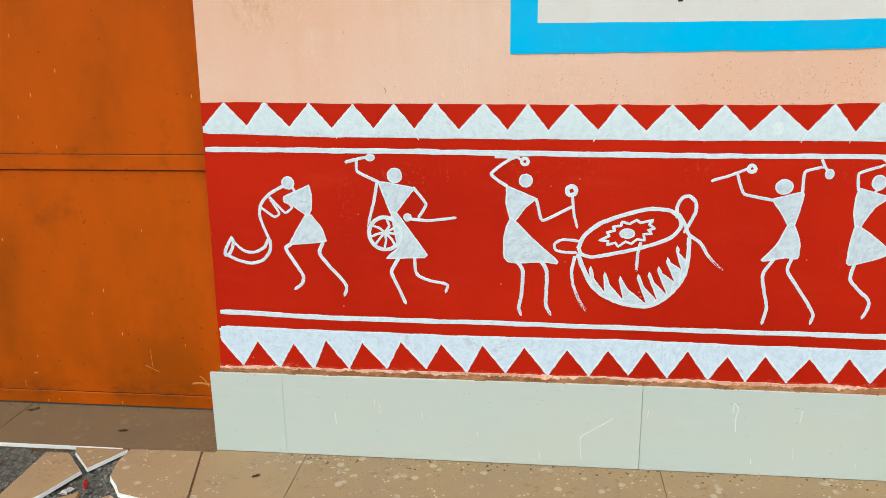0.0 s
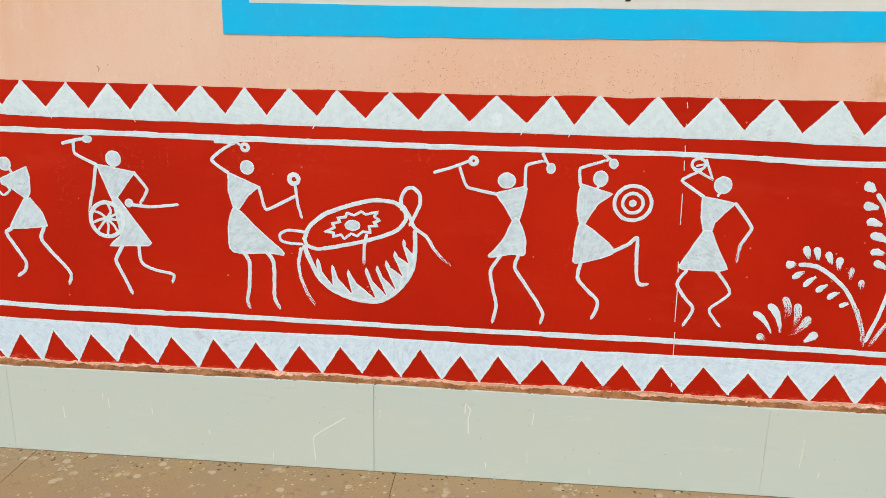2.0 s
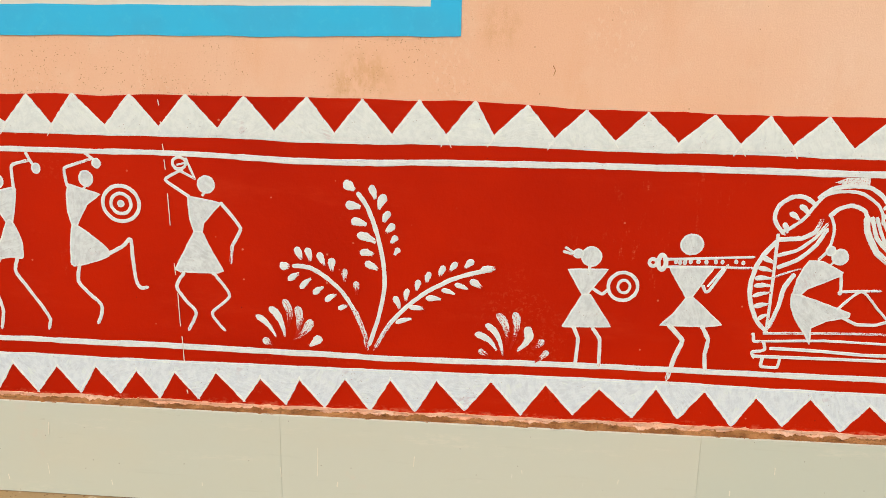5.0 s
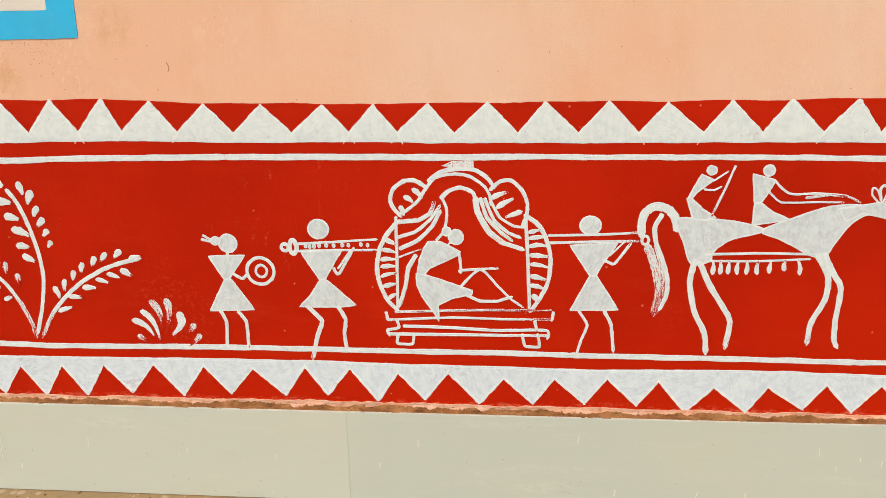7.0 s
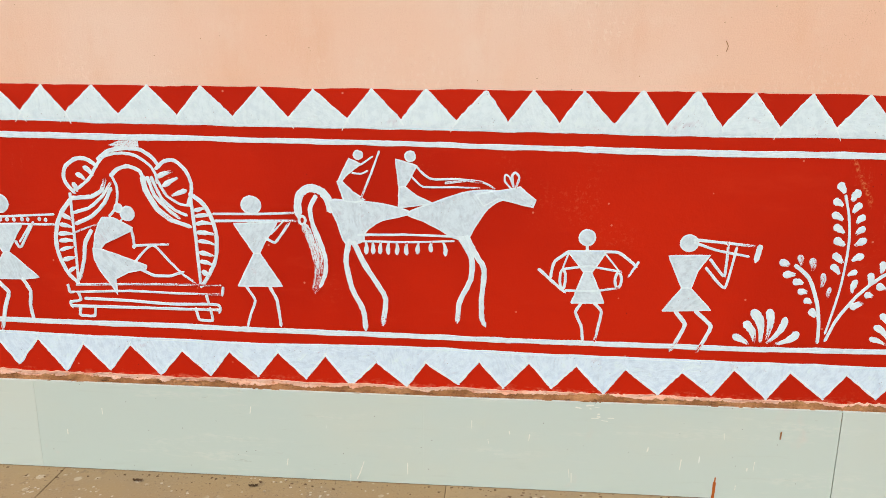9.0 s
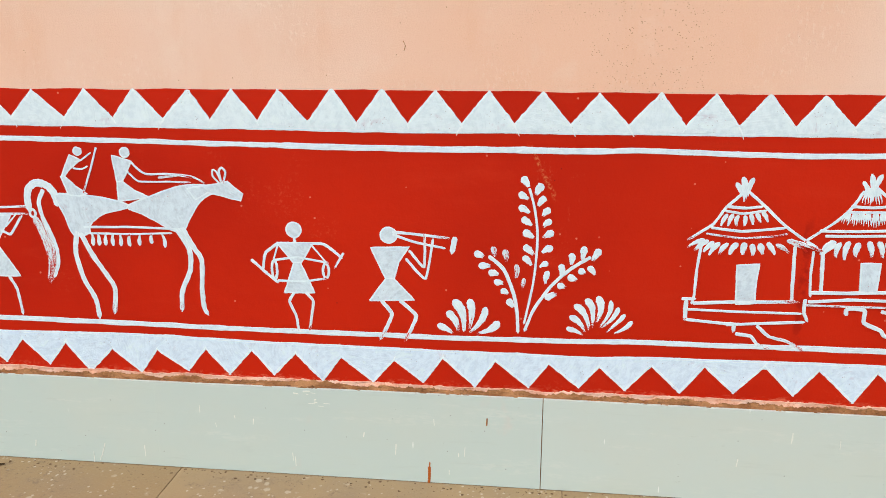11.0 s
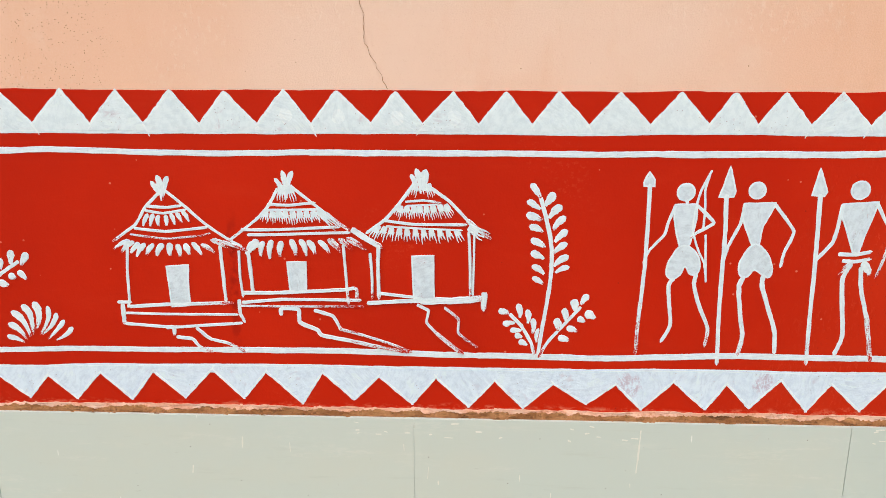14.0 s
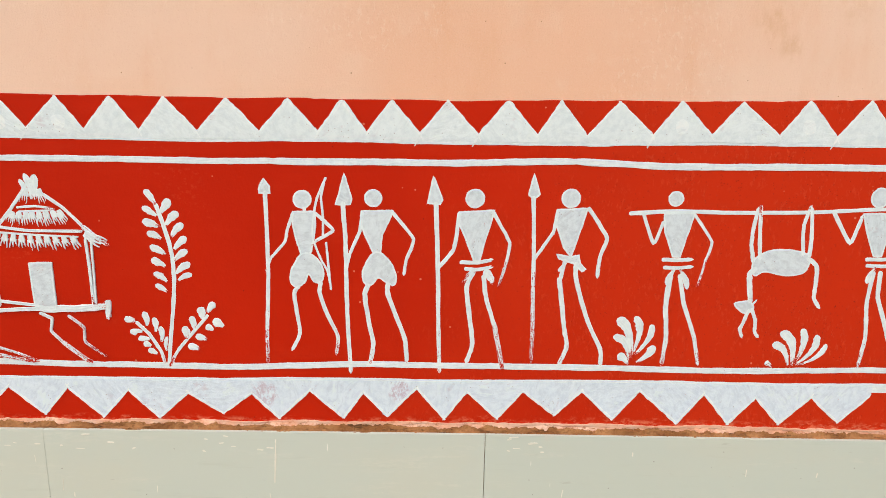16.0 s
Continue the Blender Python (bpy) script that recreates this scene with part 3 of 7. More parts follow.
for pts, lift in broken:
    piece = part("floor_tile", slab(pts, -0.012 + lift, lift), M_FLOOR, floor, "broken floor tile piece with chalky edge")
    piece.data.materials.append(M_TILE_EDGE)
    for face in piece.data.polygons:
        face.material_index = 0 if abs(face.normal.z) > 0.7 or face.normal.x > 0.9 else 1
part("joint_grout", slab([(-0.310, -0.061), (-0.290, -0.061), (-0.180, -0.50), (-0.245, -0.345)], -0.012, -0.003, 0.0), M_GROUT, floor, "brown grout in the joint")
part("tile_edge", box(bmesh.new(), -1.134, -0.60, -0.062, -0.0585, -0.014, -0.0004), M_TILE_EDGE, floor, "chalky white tile edge")


def rubble_bed():
    bm, rows = bmesh.new(), []
    for i in range(71):
        x = -1.14 + i * 0.014
        rows.append([bm.verts.new((x, y, -0.020 + wobble(x * 40, y * 40, 0.008, 1) + wobble(x * 120, y * 120, 0.005, 2))) for y in (-0.66 + j * 0.0101 for j in range(60))])
    for p, q in zip(rows, rows[1:]):
        for k in range(59):
            bm.faces.new((p[k], q[k], q[k + 1], p[k + 1]))
    return bm


part("rubble_bed", rubble_bed(), M_GRAVEL, floor, "grey concrete rubble under the broken tile")
rnd = random.Random(4)
pebbles = bmesh.new()
for k in range(1000):
    x, y, r = rnd.uniform(-1.12, -0.46), rnd.uniform(-0.47, -0.07), rnd.choice((0.0025, 0.003, 0.004, 0.005, 0.008))
    turn = Euler((rnd.random() * 6, rnd.random() * 6, rnd.random() * 6)).to_matrix().to_4x4()
    bmesh.ops.create_icosphere(pebbles, subdivisions=1, radius=r, matrix=Matrix.Translation((x, y, -0.018 + rnd.uniform(-0.002, 0.004))) @ turn @ Matrix.Diagonal((1.0, rnd.uniform(0.6, 0.9), rnd.uniform(0.4, 0.7), 1.0)))
stones = tagged(mesh_object("gravel", pebbles, M_STONE), "loose grey gravel in a broken tile hole", "gravel", kind="stuff")


def crumpled_strip(name, label, category, x, y, z, length, width, turn, material):
    """A bent scrap lying on the ground."""
    bm, rows = bmesh.new(), []
    for i in range(9):
        u = i / 8 - 0.5
        w = width * (0.5 + 0.5 * math.cos(u * 2.4)) * (1 + 0.3 * noise.noise(Vector((u * 6, x, y))))
        h = 0.004 + 0.006 * noise.noise(Vector((u * 5, y * 9, 4)))
        rows.append([bm.verts.new((u * length, -w / 2, h)), bm.verts.new((u * length, 0, h + 0.003)), bm.verts.new((u * length, w / 2, h))])
    for p, q in zip(rows, rows[1:]):
        for k in range(2):
            bm.faces.new((p[k], q[k], q[k + 1], p[k + 1]))
    bmesh.ops.solidify(bm, geom=bm.faces[:], thickness=0.001)
    ob = mesh_object(name, bm, material)
    ob.matrix_basis = pose(x, y, z, 0, 0, turn)
    return tagged(ob, label, category)


crumpled_strip("plastic_scrap", "crumpled red plastic scrap lying in rubble", "litter", -0.615, -0.285, -0.012, 0.07, 0.014, -62, M_SCRAP)
crumpled_strip("paper_scrap", "crumpled pale paper scrap lying in rubble", "litter", -0.985, -0.245, -0.012, 0.05, 0.03, 20, M_PANEL)
crumpled_strip("paper_scrap", "crumpled pale paper scrap lying in rubble", "litter", -0.655, -0.33, -0.012, 0.045, 0.03, 70, M_PANEL)
for x, y, s, turn in ((-0.66, 0.06, 0.030, 15), (-1.10, 0.195, 0.045, 35), (4.31, -0.098, 0.028, 10), (3.95, -0.10, 0.03, 0), (-0.06, -0.20, 0.028, 40)):
    crumpled_strip("dead_leaf", "small curled dark brown dead leaf on the floor", "leaf", x, y, 0.0, s, s * 0.4, turn, M_GROUT)

def crumb(x, y, r, n):
    """A flat, uneven flake of dirt."""
    bm = bmesh.new()
    ring = [bm.verts.new((x + r * (0.6 + 0.7 * rnd.random()) * math.cos(a), y + r * (0.6 + 0.7 * rnd.random()) * math.sin(a), 0.0002)) for a in (k * math.tau / n for k in range(n))]
    tip = bm.verts.new((x, y, r * 0.5))
    for k in range(n):
        bm.faces.new((ring[k], ring[(k + 1) % n], tip))
    return bm


dirt = bmesh.new()
for k in range(640):
    if k < 150:
        x, y = X0 - 0.035 - abs(rnd.gauss(0, 0.07)), rnd.uniform(-0.05, 0.24)
    elif k < 210:
        x, y = rnd.uniform(-1.4, X0 - 0.04), 0.245 - abs(rnd.gauss(0, 0.02))
    else:
        x, y = rnd.uniform(0.0, 6.5), -0.047 - abs(rnd.gauss(0, 0.03))
    flake = crumb(x, y, rnd.choice((0.0015, 0.002, 0.003, 0.005)), 7)
    spare = bpy.data.meshes.new("flake")
    flake.to_mesh(spare)
    flake.free()
    dirt.from_mesh(spare)
    bpy.data.meshes.remove(spare)
tagged(mesh_object("dirt", dirt, M_GROUT), "dark brown dirt crumbs along the foot of the wall", "dirt", kind="stuff")

# ---- the gate ----
gate = tagged(empty("gate", -1.2, 0.25, 0.0), "orange painted sheet steel gate, scratched and dirty", "gate")


def gate_part(name, x0, x1, y0, y1, z0, z1, bevel=0.003, label=""):
    ob = part(name, box(bmesh.new(), x0, x1, y0, y1, z0, z1, bevel), M_GATE, gate, label)
    ob.matrix_parent_inverse = Matrix.Translation((1.2, -0.25, 0.0))
    return ob


gate_part("sheet", -2.3, -0.225, 0.252, 0.262, 0.01, 2.2, 0.001)
gate_part("rail", -2.3, -0.225, 0.244, 0.252, 0.948, 1.003, 0.002)
gate_part("bottom_rail", -2.3, -0.225, 0.246, 0.252, 0.008, 0.060, 0.002)
for z0, z1 in ((0.944, 0.9485), (1.0025, 1.006), (0.0595, 0.0625)):
    seam = gate_part("seam", -2.3, -0.225, 0.2505, 0.2535, z0, z1, 0.0, "dark dirty seam")
    seam.data.materials[0] = M_SEAM
gate_part("top_rail", -2.3, -0.225, 0.236, 0.252, 2.16, 2.2)
west = mesh_object("wall_west", box(bmesh.new(), -4.5, -2.3, 0.0, 0.24, -0.1, TOP, 0.004), M_PLASTER)
tagged(west, "pink plaster wall beyond the gate", "wall", kind="structure")
lintel = mesh_object("wall_lintel", box(bmesh.new(), -2.3, X0, 0.0, 0.24, 2.25, TOP), M_PLASTER)
tagged(lintel, "pink plaster lintel above the gate", "wall", kind="structure")

# ---- painted notice panel ----
panel = tagged(empty("notice_panel", 1.84, 0.0, 1.4), "white painted notice panel with sky blue border", "sign")
SX0, SX1, SZ1, SB = 0.766, 2.915, 2.55, 0.08
LOW = [(0.76, 1.354), (1.4, 1.357), (2.3, 1.366), (2.92, 1.374)]
INNER = [(0.84, 1.442), (1.5, 1.440), (2.2, 1.444), (2.84, 1.449)]


def on_panel(ob):
    ob.matrix_parent_inverse = Matrix.Translation((-1.84, 0.0, -1.4))


on_panel(ragged_sheet("panel_field", SX0 + SB - 0.01, SX1 - SB + 0.01, INNER, SZ1 - SB, -0.0016, M_PANEL, panel, 0.002, 0.002))
on_panel(ragged_sheet("border", SX0, SX1, LOW, INNER, -0.0024, M_BLUE, panel, 0.003, 0.002))
on_panel(ragged_sheet("border", SX0, SX1, SZ1 - SB, SZ1, -0.0024, M_BLUE, panel, 0.002, 0.003))
for a, b in ((SX0, SX0 + SB), (SX1 - SB, SX1)):
    on_panel(part("border", box(bmesh.new(), a, b, -0.0020, 0.001, 1.42, SZ1 - SB + 0.01), M_BLUE, panel))
for x, z, tall in ((1.258, 1.497, 0.25), (1.908, 1.462, 0.28)):
    bar = bmesh.new()
    box(bar, x - 0.007, x + 0.007, -0.0034, -0.001, z, z + tall, 0.0008)
    for vert in bar.verts:
        vert.co.x += 0.25 * (vert.co.z - z) - (0.004 if vert.co.z - z < 0.02 else 0.0)
    on_panel(part("lettering", bar, M_BLACK, panel, "black painted lettering stroke"))

# ---- the mural ----
PAINT_Y = -0.0026


def smooth_line(points, steps=6, corner=False):
    """Points of a brush stroke between the given turns; corner keeps them sharp."""
    if corner or len(points) < 3:
        out = []
        for (ax, az), (bx, bz) in zip(points, points[1:]):
            out += [(ax + (bx - ax) * k / 4, az + (bz - az) * k / 4) for k in range(4)]
        return out + [points[-1]]
    ends = [points[0], *points, points[-1]]
    ease = 0.42 if len(points) > 4 else 0.22
    out = []
    for p0, p1, p2, p3 in zip(ends, ends[1:], ends[2:], ends[3:]):
        for k in range(steps):
            u = k / steps
            h = 3 * u * u - 2 * u ** 3
            tan1 = ((p2[0] - p0[0]) * ease, (p2[1] - p0[1]) * ease)
            tan2 = ((p3[0] - p1[0]) * ease, (p3[1] - p1[1]) * ease)
            m1, m2 = u - 2 * u * u + u ** 3, u ** 3 - u * u
            out.append((p1[0] * (1 - h) + p2[0] * h + tan1[0] * m1 + tan2[0] * m2, p1[1] * (1 - h) + p2[1] * h + tan1[1] * m1 + tan2[1] * m2))
    return out + [points[-1]]


class Mural:
    """One painted motif, laid on in raised brush strokes. Centimetres from its own foot point on the wall."""

    made = 0

    def __init__(self, name, label, x, z, group="", y=PAINT_Y, paints=None):
        self.name, self.label, self.x, self.z, self.group, self.y = name, label, x, z, group, y
        self.paints = paints or [M_WHITE, M_DRY, M_BODY]
        Mural.made += 1
        self.y -= (Mural.made % 5) * 0.000006
        self.layer, self.rnd = 0, random.Random(round(x * 1000) + round(z * 77))
        self.pieces, self.bm, self.mark = [], None, ""

    def part(self, name):
        self.bm = bmesh.new()
        self.pieces.append((name, self.bm))

    def v(self, px, pz, lift):
        if self.bm is None:
            self.part("figure")
        return self.bm.verts.new((px * 0.01, self.y + lift, pz * 0.01))

    def level(self):
        self.layer += 1
        return -0.00003 * self.layer

    def ribbon(self, pts, widths, dry=False, spent=0.0):
        """A stroke, with the brush's run and its spending of paint kept as coordinates on it."""
        top, rows = self.level(), []
        seed = self.rnd.random() * 50
        n = len(pts)
        run, runs = 0.0, []
        for i, (x, z) in enumerate(pts):
            ax, az = pts[max(i - 1, 0)]
            bx, bz = pts[min(i + 1, n - 1)]
            run += math.hypot(x - ax, z - az) * 0.01
            runs.append(run)
            d = math.hypot(bx - ax, bz - az) or 1.0
            nx, nz = -(bz - az) / d, (bx - ax) / d
            w = widths[i] / 2
            l, r = (w * (1 + 0.22 * noise.noise(Vector((x * 1.1, z * 1.1, seed + k))) + 0.14 * noise.noise(Vector((x * 4, z * 4, seed + k)))) for k in (0, 9))
            across = (l, l * 0.84, -r * 0.84, -r)
            row = [self.v(x + nx * a, z + nz * a, (0.0003 if k in (0, 3) else top) - 0.000024 * i / n) for k, a in enumerate(across)]
            rows.append((row, across))
        uv = self.bm.loops.layers.uv.get("stroke") or self.bm.loops.layers.uv.new("stroke")
        load = self.bm.loops.layers.uv.get("load") or self.bm.loops.layers.uv.new("load")
        uv = self.bm.loops.layers.uv.get("stroke")
        for i in range(n - 1):
            (p, pa), (q, qa) = rows[i], rows[i + 1]
            for k in range(3):
                f = self.bm.faces.new((p[k], p[k + 1], q[k + 1], q[k]))
                f.material_index = 1 if dry else 0
                for loop, (u, a) in zip(f.loops, ((runs[i], pa[k]), (runs[i], pa[k + 1]), (runs[i + 1], qa[k + 1]), (runs[i + 1], qa[k]))):
                    loop[uv].uv = (u + seed * 0.3, a * 0.01 + seed * 0.1)
                    loop[load].uv = (u / run, spent)

    def line(self, width, *points, dry=False, corner=False):
        pts = smooth_line(list(points), corner=corner)
        (ax, az), (bx, bz) = pts[0], pts[1]
        d = math.hypot(ax - bx, az - bz) or 1.0
        (ex, ez), (fx, fz) = pts[-1], pts[-2]
        e = math.hypot(ex - fx, ez - fz) or 1.0
        cap = width * 0.32
        head = [(ax + (ax - bx) / d * cap, az + (az - bz) / d * cap)]
        tail = [(ex + (ex - fx) / e * cap * 1.8, ez + (ez - fz) / e * cap * 1.8)]
        n = len(pts)
        w = [width * (0.95 - 0.12 * i / n) for i in range(n)]
        self.ribbon(head + pts + tail, [width * 0.5, *w, width * 0.18], dry, 0.10 if dry else 0.06 if len(points) > 5 else self.rnd.uniform(0.04, 0.26))

    def leaf(self, ax, az, bx, bz, width, dry=False):
        """A pressed brush mark, round and fat at its first end and drawn out to the second."""
        if self.mark:
            back = self.bm
            self.part(self.mark)
        side = 1 if bx > ax else -1
        bend = self.rnd.uniform(0.02, 0.10) * side * (1.6 if self.mark == "blade" else 1.0)
        wide = width * (1.10 if self.mark == "blade" else 1.07)
        pts, ws = [], []
        for k in range(13):
            u = k / 12
            s = bend * math.sin(u * math.pi)
            pts.append((ax + (bx - ax) * u - (bz - az) * s, az + (bz - az) * u + (bx - ax) * s))
            cap = math.sqrt(max(0.04, 1 - (1 - u / 0.28) ** 2)) if u < 0.28 else 1.0
            ws.append(wide * cap * (1 - 0.62 * max(0.0, u - 0.45) / 0.55))
        self.ribbon(pts, ws, dry, self.rnd.uniform(0.05, 0.30))
        if self.mark and back is not None:
            self.bm = back

    def comb(self, ax, az, bx, bz, width, fingers=4):
        """A pressed brush mark whose bristles part into fingers towards its end."""
        back = self.bm
        self.part(self.mark)
        dx, dz = bx - ax, bz - az
        long = math.hypot(dx, dz)
        nx, nz = -dz / long, dx / long
        head = [(ax + dx * u, az + dz * u) for u in (0.0, 0.12, 0.25, 0.4, 0.52)]
        self.ribbon(head, [width * 0.7, width, width * 1.05, width, width * 0.7])
        for k in range(fingers):
            off = (k / (fingers - 1) - 0.5) * width * 0.85
            reach = self.rnd.uniform(0.78, 1.12)
            pts, ws = [], []
            for i in range(8):
                u = 0.30 + (reach - 0.30) * i / 7
                fan = off * (1 + 0.35 * i / 7) + 0.05 * width * math.sin(i + k)
                pts.append((ax + dx * u + nx * fan, az + dz * u + nz * fan))
                ws.append(width / fingers * (1.25 - 0.95 * i / 7))
            self.ribbon(pts, ws, False, self.rnd.uniform(0.05, 0.25))
        if back is not None:
            self.bm = back

    def blade(self, width, a, m, b, dry=False):
        """A curved blade of grass: a round head where the brush was set down, drawn in towards the root."""
        self.part("blade")
        c = [2 * m[k] - (a[k] + b[k]) / 2 for k in (0, 1)]
        pts, ws = [], []
        for k in range(17):
            u = k / 16
            pts.append(tuple(a[i] * (1 - u) ** 2 + 2 * c[i] * u * (1 - u) + b[i] * u * u for i in (0, 1)))
            cap = math.sqrt(max(0.05, 1 - (1 - u / 0.2) ** 2)) if u < 0.2 else 1.0
            ws.append(width * 1.06 * cap * (1 - 0.72 * max(0.0, u - 0.35) / 0.65))
        self.ribbon(pts, ws, dry, self.rnd.uniform(0.18, 0.32))

    def patch(self, outline, dry=False, rim=0.5):
        """A shape brushed in thinly, then gone round with a fuller stroke."""
        top = self.level()
        n = len(outline)
        edge = []
        for i, (x, z) in enumerate(outline):
            (ax, az), (bx, bz) = outline[i - 1], outline[(i + 1) % n]
            d = math.hypot(bx - ax, bz - az) or 1.0
            nx, nz = (bz - az) / d, -(bx - ax) / d
            jig = 0.12 * noise.noise(Vector((x * 1.3, z * 1.3, 3.0)))
            edge.append((x + nx * jig, z + nz * jig))
        inner = [self.v(x, z, top) for x, z in edge]
        for a, b, c in tessellate_polygon([[Vector((p[0], p[1], 0)) for p in edge]]):
            f = self.bm.faces.new((inner[a], inner[b], inner[c]))
            f.material_index = 1 if dry else 2
        if not dry:
            loop = edge + edge[:1]
            self.ribbon(loop, [rim] * len(loop))

    def fill(self, *points, dry=False, soft=False):
        out, n = [], len(points)
        if sum(a[0] * b[1] - b[0] * a[1] for a, b in zip(points, points[1:] + points[:1])) < 0:
            points = points[::-1]
        if soft:
            for i in range(n):
                p0, p1, p2, p3 = (points[(i + j) % n] for j in (-1, 0, 1, 2))
                for k in range(4):
                    u = k / 4
                    f = (-0.5 * u + u * u - 0.5 * u ** 3, 1 - 2.5 * u * u + 1.5 * u ** 3, 0.5 * u + 2 * u * u - 1.5 * u ** 3, 0.5 * u ** 3 - 0.5 * u * u)
                    out.append(tuple(sum(g * p[j] for g, p in zip(f, (p0, p1, p2, p3))) for j in (0, 1)))
            return self.patch(out, dry)
        for (ax, az), (bx, bz) in zip(points, points[1:] + points[:1]):
            k = max(2, min(8, round(math.hypot(bx - ax, bz - az) / 1.2)))
            out += [(ax + (bx - ax) * i / k, az + (bz - az) * i / k) for i in range(k)]
        self.patch(out, dry)

    def dot(self, x, z, rx, rz):
        rim = min(0.5, rx * 0.5)
        self.patch([(x + (rx - rim * 0.3) * math.cos(a), z + (rz - rim * 0.3) * math.sin(a)) for a in (k * math.tau / 22 for k in range(22))], rim=rim)

    def ring(self, x, z, rx, rz, width):
        pts = [(x + rx * math.cos(a), z + rz * math.sin(a)) for a in (0.6 + k * math.tau / 30 for k in range(31))]
        self.ribbon(pts, [width] * 31)

    def done(self, category="mural figure"):
        root = None
        if len(self.pieces) > 1:
            root = empty(self.name, self.x, 0.0, self.z)
        for name, bm in self.pieces:
            ob = mesh_object(name if root else self.name, bm, self.paints[0], root)
            for m in self.paints[1:]:
                ob.data.materials.append(m)
            if not root:
                ob.location = (self.x, 0.0, self.z)
                root = ob
        return tagged(root, self.label, category, self.group)


# hand-ruled lines: height along the wall
UPPER_LINE = [(-0.08, 1.062), (0.41, 1.059), (0.76, 1.054), (1.11, 1.050), (1.55, 1.049), (2.07, 1.050), (2.55, 1.037), (2.95, 1.044), (3.38, 1.046), (3.66, 1.045), (3.99, 1.043), (4.67, 1.039), (5.21, 1.033), (5.57, 1.030), (5.96, 1.031), (6.26, 1.033), (6.72, 1.026), (7.01, 1.031), (7.63, 1.031), (8.31, 1.036), (8.63, 1.044), (8.92, 1.035), (9.36, 1.039)]
UPPER_BASE = [(-0.21, 1.113), (0.23, 1.103), (0.76, 1.098), (1.44, 1.095), (1.89, 1.094), (2.23, 1.094), (2.54, 1.087), (2.99, 1.091), (3.38, 1.084), (3.67, 1.085), (3.99, 1.080), (4.66, 1.078), (5.21, 1.076), (5.51, 1.073), (5.98, 1.076), (6.54, 1.077), (6.86, 1.078), (7.16, 1.081), (7.64, 1.079), (8.05, 1.084), (8.31, 1.082), (8.62, 1.083), (9.06, 1.091), (9.42, 1.091)]
LOWER_LINE = [(-0.2, 0.506), (0.2, 0.495), (0.67, 0.492), (1.13, 0.487), (1.58, 0.483), (2.02, 0.483), (2.43, 0.477), (2.76, 0.473), (3.21, 0.477), (3.89, 0.474), (4.65, 0.468), (5.06, 0.465), (5.83, 0.465), (6.41, 0.475), (6.73, 0.476), (7.05, 0.477), (7.37, 0.469), (7.77, 0.466), (8.12, 0.477), (8.66, 0.473), (9.12, 0.467), (9.53, 0.474)]
LOWER_BASE = [(-0.22, 0.456), (0.2, 0.45), (0.67, 0.445), (1.22, 0.447), (1.57, 0.44), (2.02, 0.437), (2.52, 0.437), (2.85, 0.438), (3.18, 0.44), (3.51, 0.44), (3.84, 0.434), (4.32, 0.429), (4.79, 0.435), (5.24, 0.427), (5.73, 0.425), (6.14, 0.424), (6.41, 0.432), (6.89, 0.436), (7.57, 0.433), (8.04, 0.437), (8.35, 0.435), (8.85, 0.438), (9.29, 0.433), (9.54, 0.434)]
LOWER_EDGE = [(-0.3, 0.316), (10.0, 0.316)]
# tips and valleys of the painted triangles, centimetres along the wall
UPPER_TIPS = [-14.0, -0.7, 13.7, 27.7, 40.7, 53.7, 68.7, 82.1, 95.4, 109.5, 125.1, 140.2, 155.7, 171.5, 184.7, 200.8, 216.6, 232.9, 250.2, 265.4, 280.8, 295.7, 309.6, 325.2, 341.2, 358.3, 372.4, 387.3, 403.4, 418.8, 435.6, 450.8, 467.2, 482.3, 498.8, 511.8, 525.5, 541.2, 555.6, 570.8, 585.7, 600.6, 615.9, 632.3, 646.7, 660.8, 674.9, 690.3, 704.0, 719.1, 733.9, 747.5, 760.9, 776.5, 791.9, 805.5, 818.1, 832.2, 847.6, 861.0, 875.8, 891.7, 907.4, 924.5, 940.2]
UPPER_VALLEYS = [-20.8, -7.0, 7.0, 20.7, 34.1, 46.9, 60.9, 76.0, 88.4, 103.5, 117.7, 133.3, 148.1, 164.4, 177.9, 193.3, 208.7, 225.1, 241.1, 257.7, 273.4, 288.1, 300.9, 317.0, 333.1, 349.6, 365.5, 378.9, 394.4, 411.7, 427.7, 443.5, 460.2, 475.4, 490.7, 505.0, 519.1, 534.0, 548.2, 562.8, 578.1, 592.9, 608.3, 624.0, 639.3, 653.4, 668.0, 683.1, 697.1, 712.7, 726.1, 740.5, 754.3, 768.9, 784.5, 799.3, 811.7, 825.3, 840.1, 855.2, 868.0, 884.9, 900.0, 917.5, 932.5]
LOWER_TIPS = [-14.8, -1.8, 10.3, 22.7, 35.8, 49.2, 62.9, 75.9, 89.8, 103.4, 116.2, 128.6, 141.5, 153.3, 166.0, 179.3, 191.6, 203.7, 215.6, 229.4, 242.0, 253.6, 267.1, 280.4, 294.8, 311.0, 325.9, 342.7, 355.6, 370.7, 384.8, 400.8, 416.4, 431.3, 446.1, 459.9, 476.9, 492.5, 505.9, 520.2, 535.6, 551.5, 567.0, 582.8, 598.9, 613.7, 627.3, 643.2, 658.4, 675.2, 691.9, 706.5, 722.9, 738.8, 754.1, 771.7, 787.1, 804.9, 817.0, 832.8, 847.6, 863.6, 879.8, 898.1, 912.6, 927.0, 943.8]
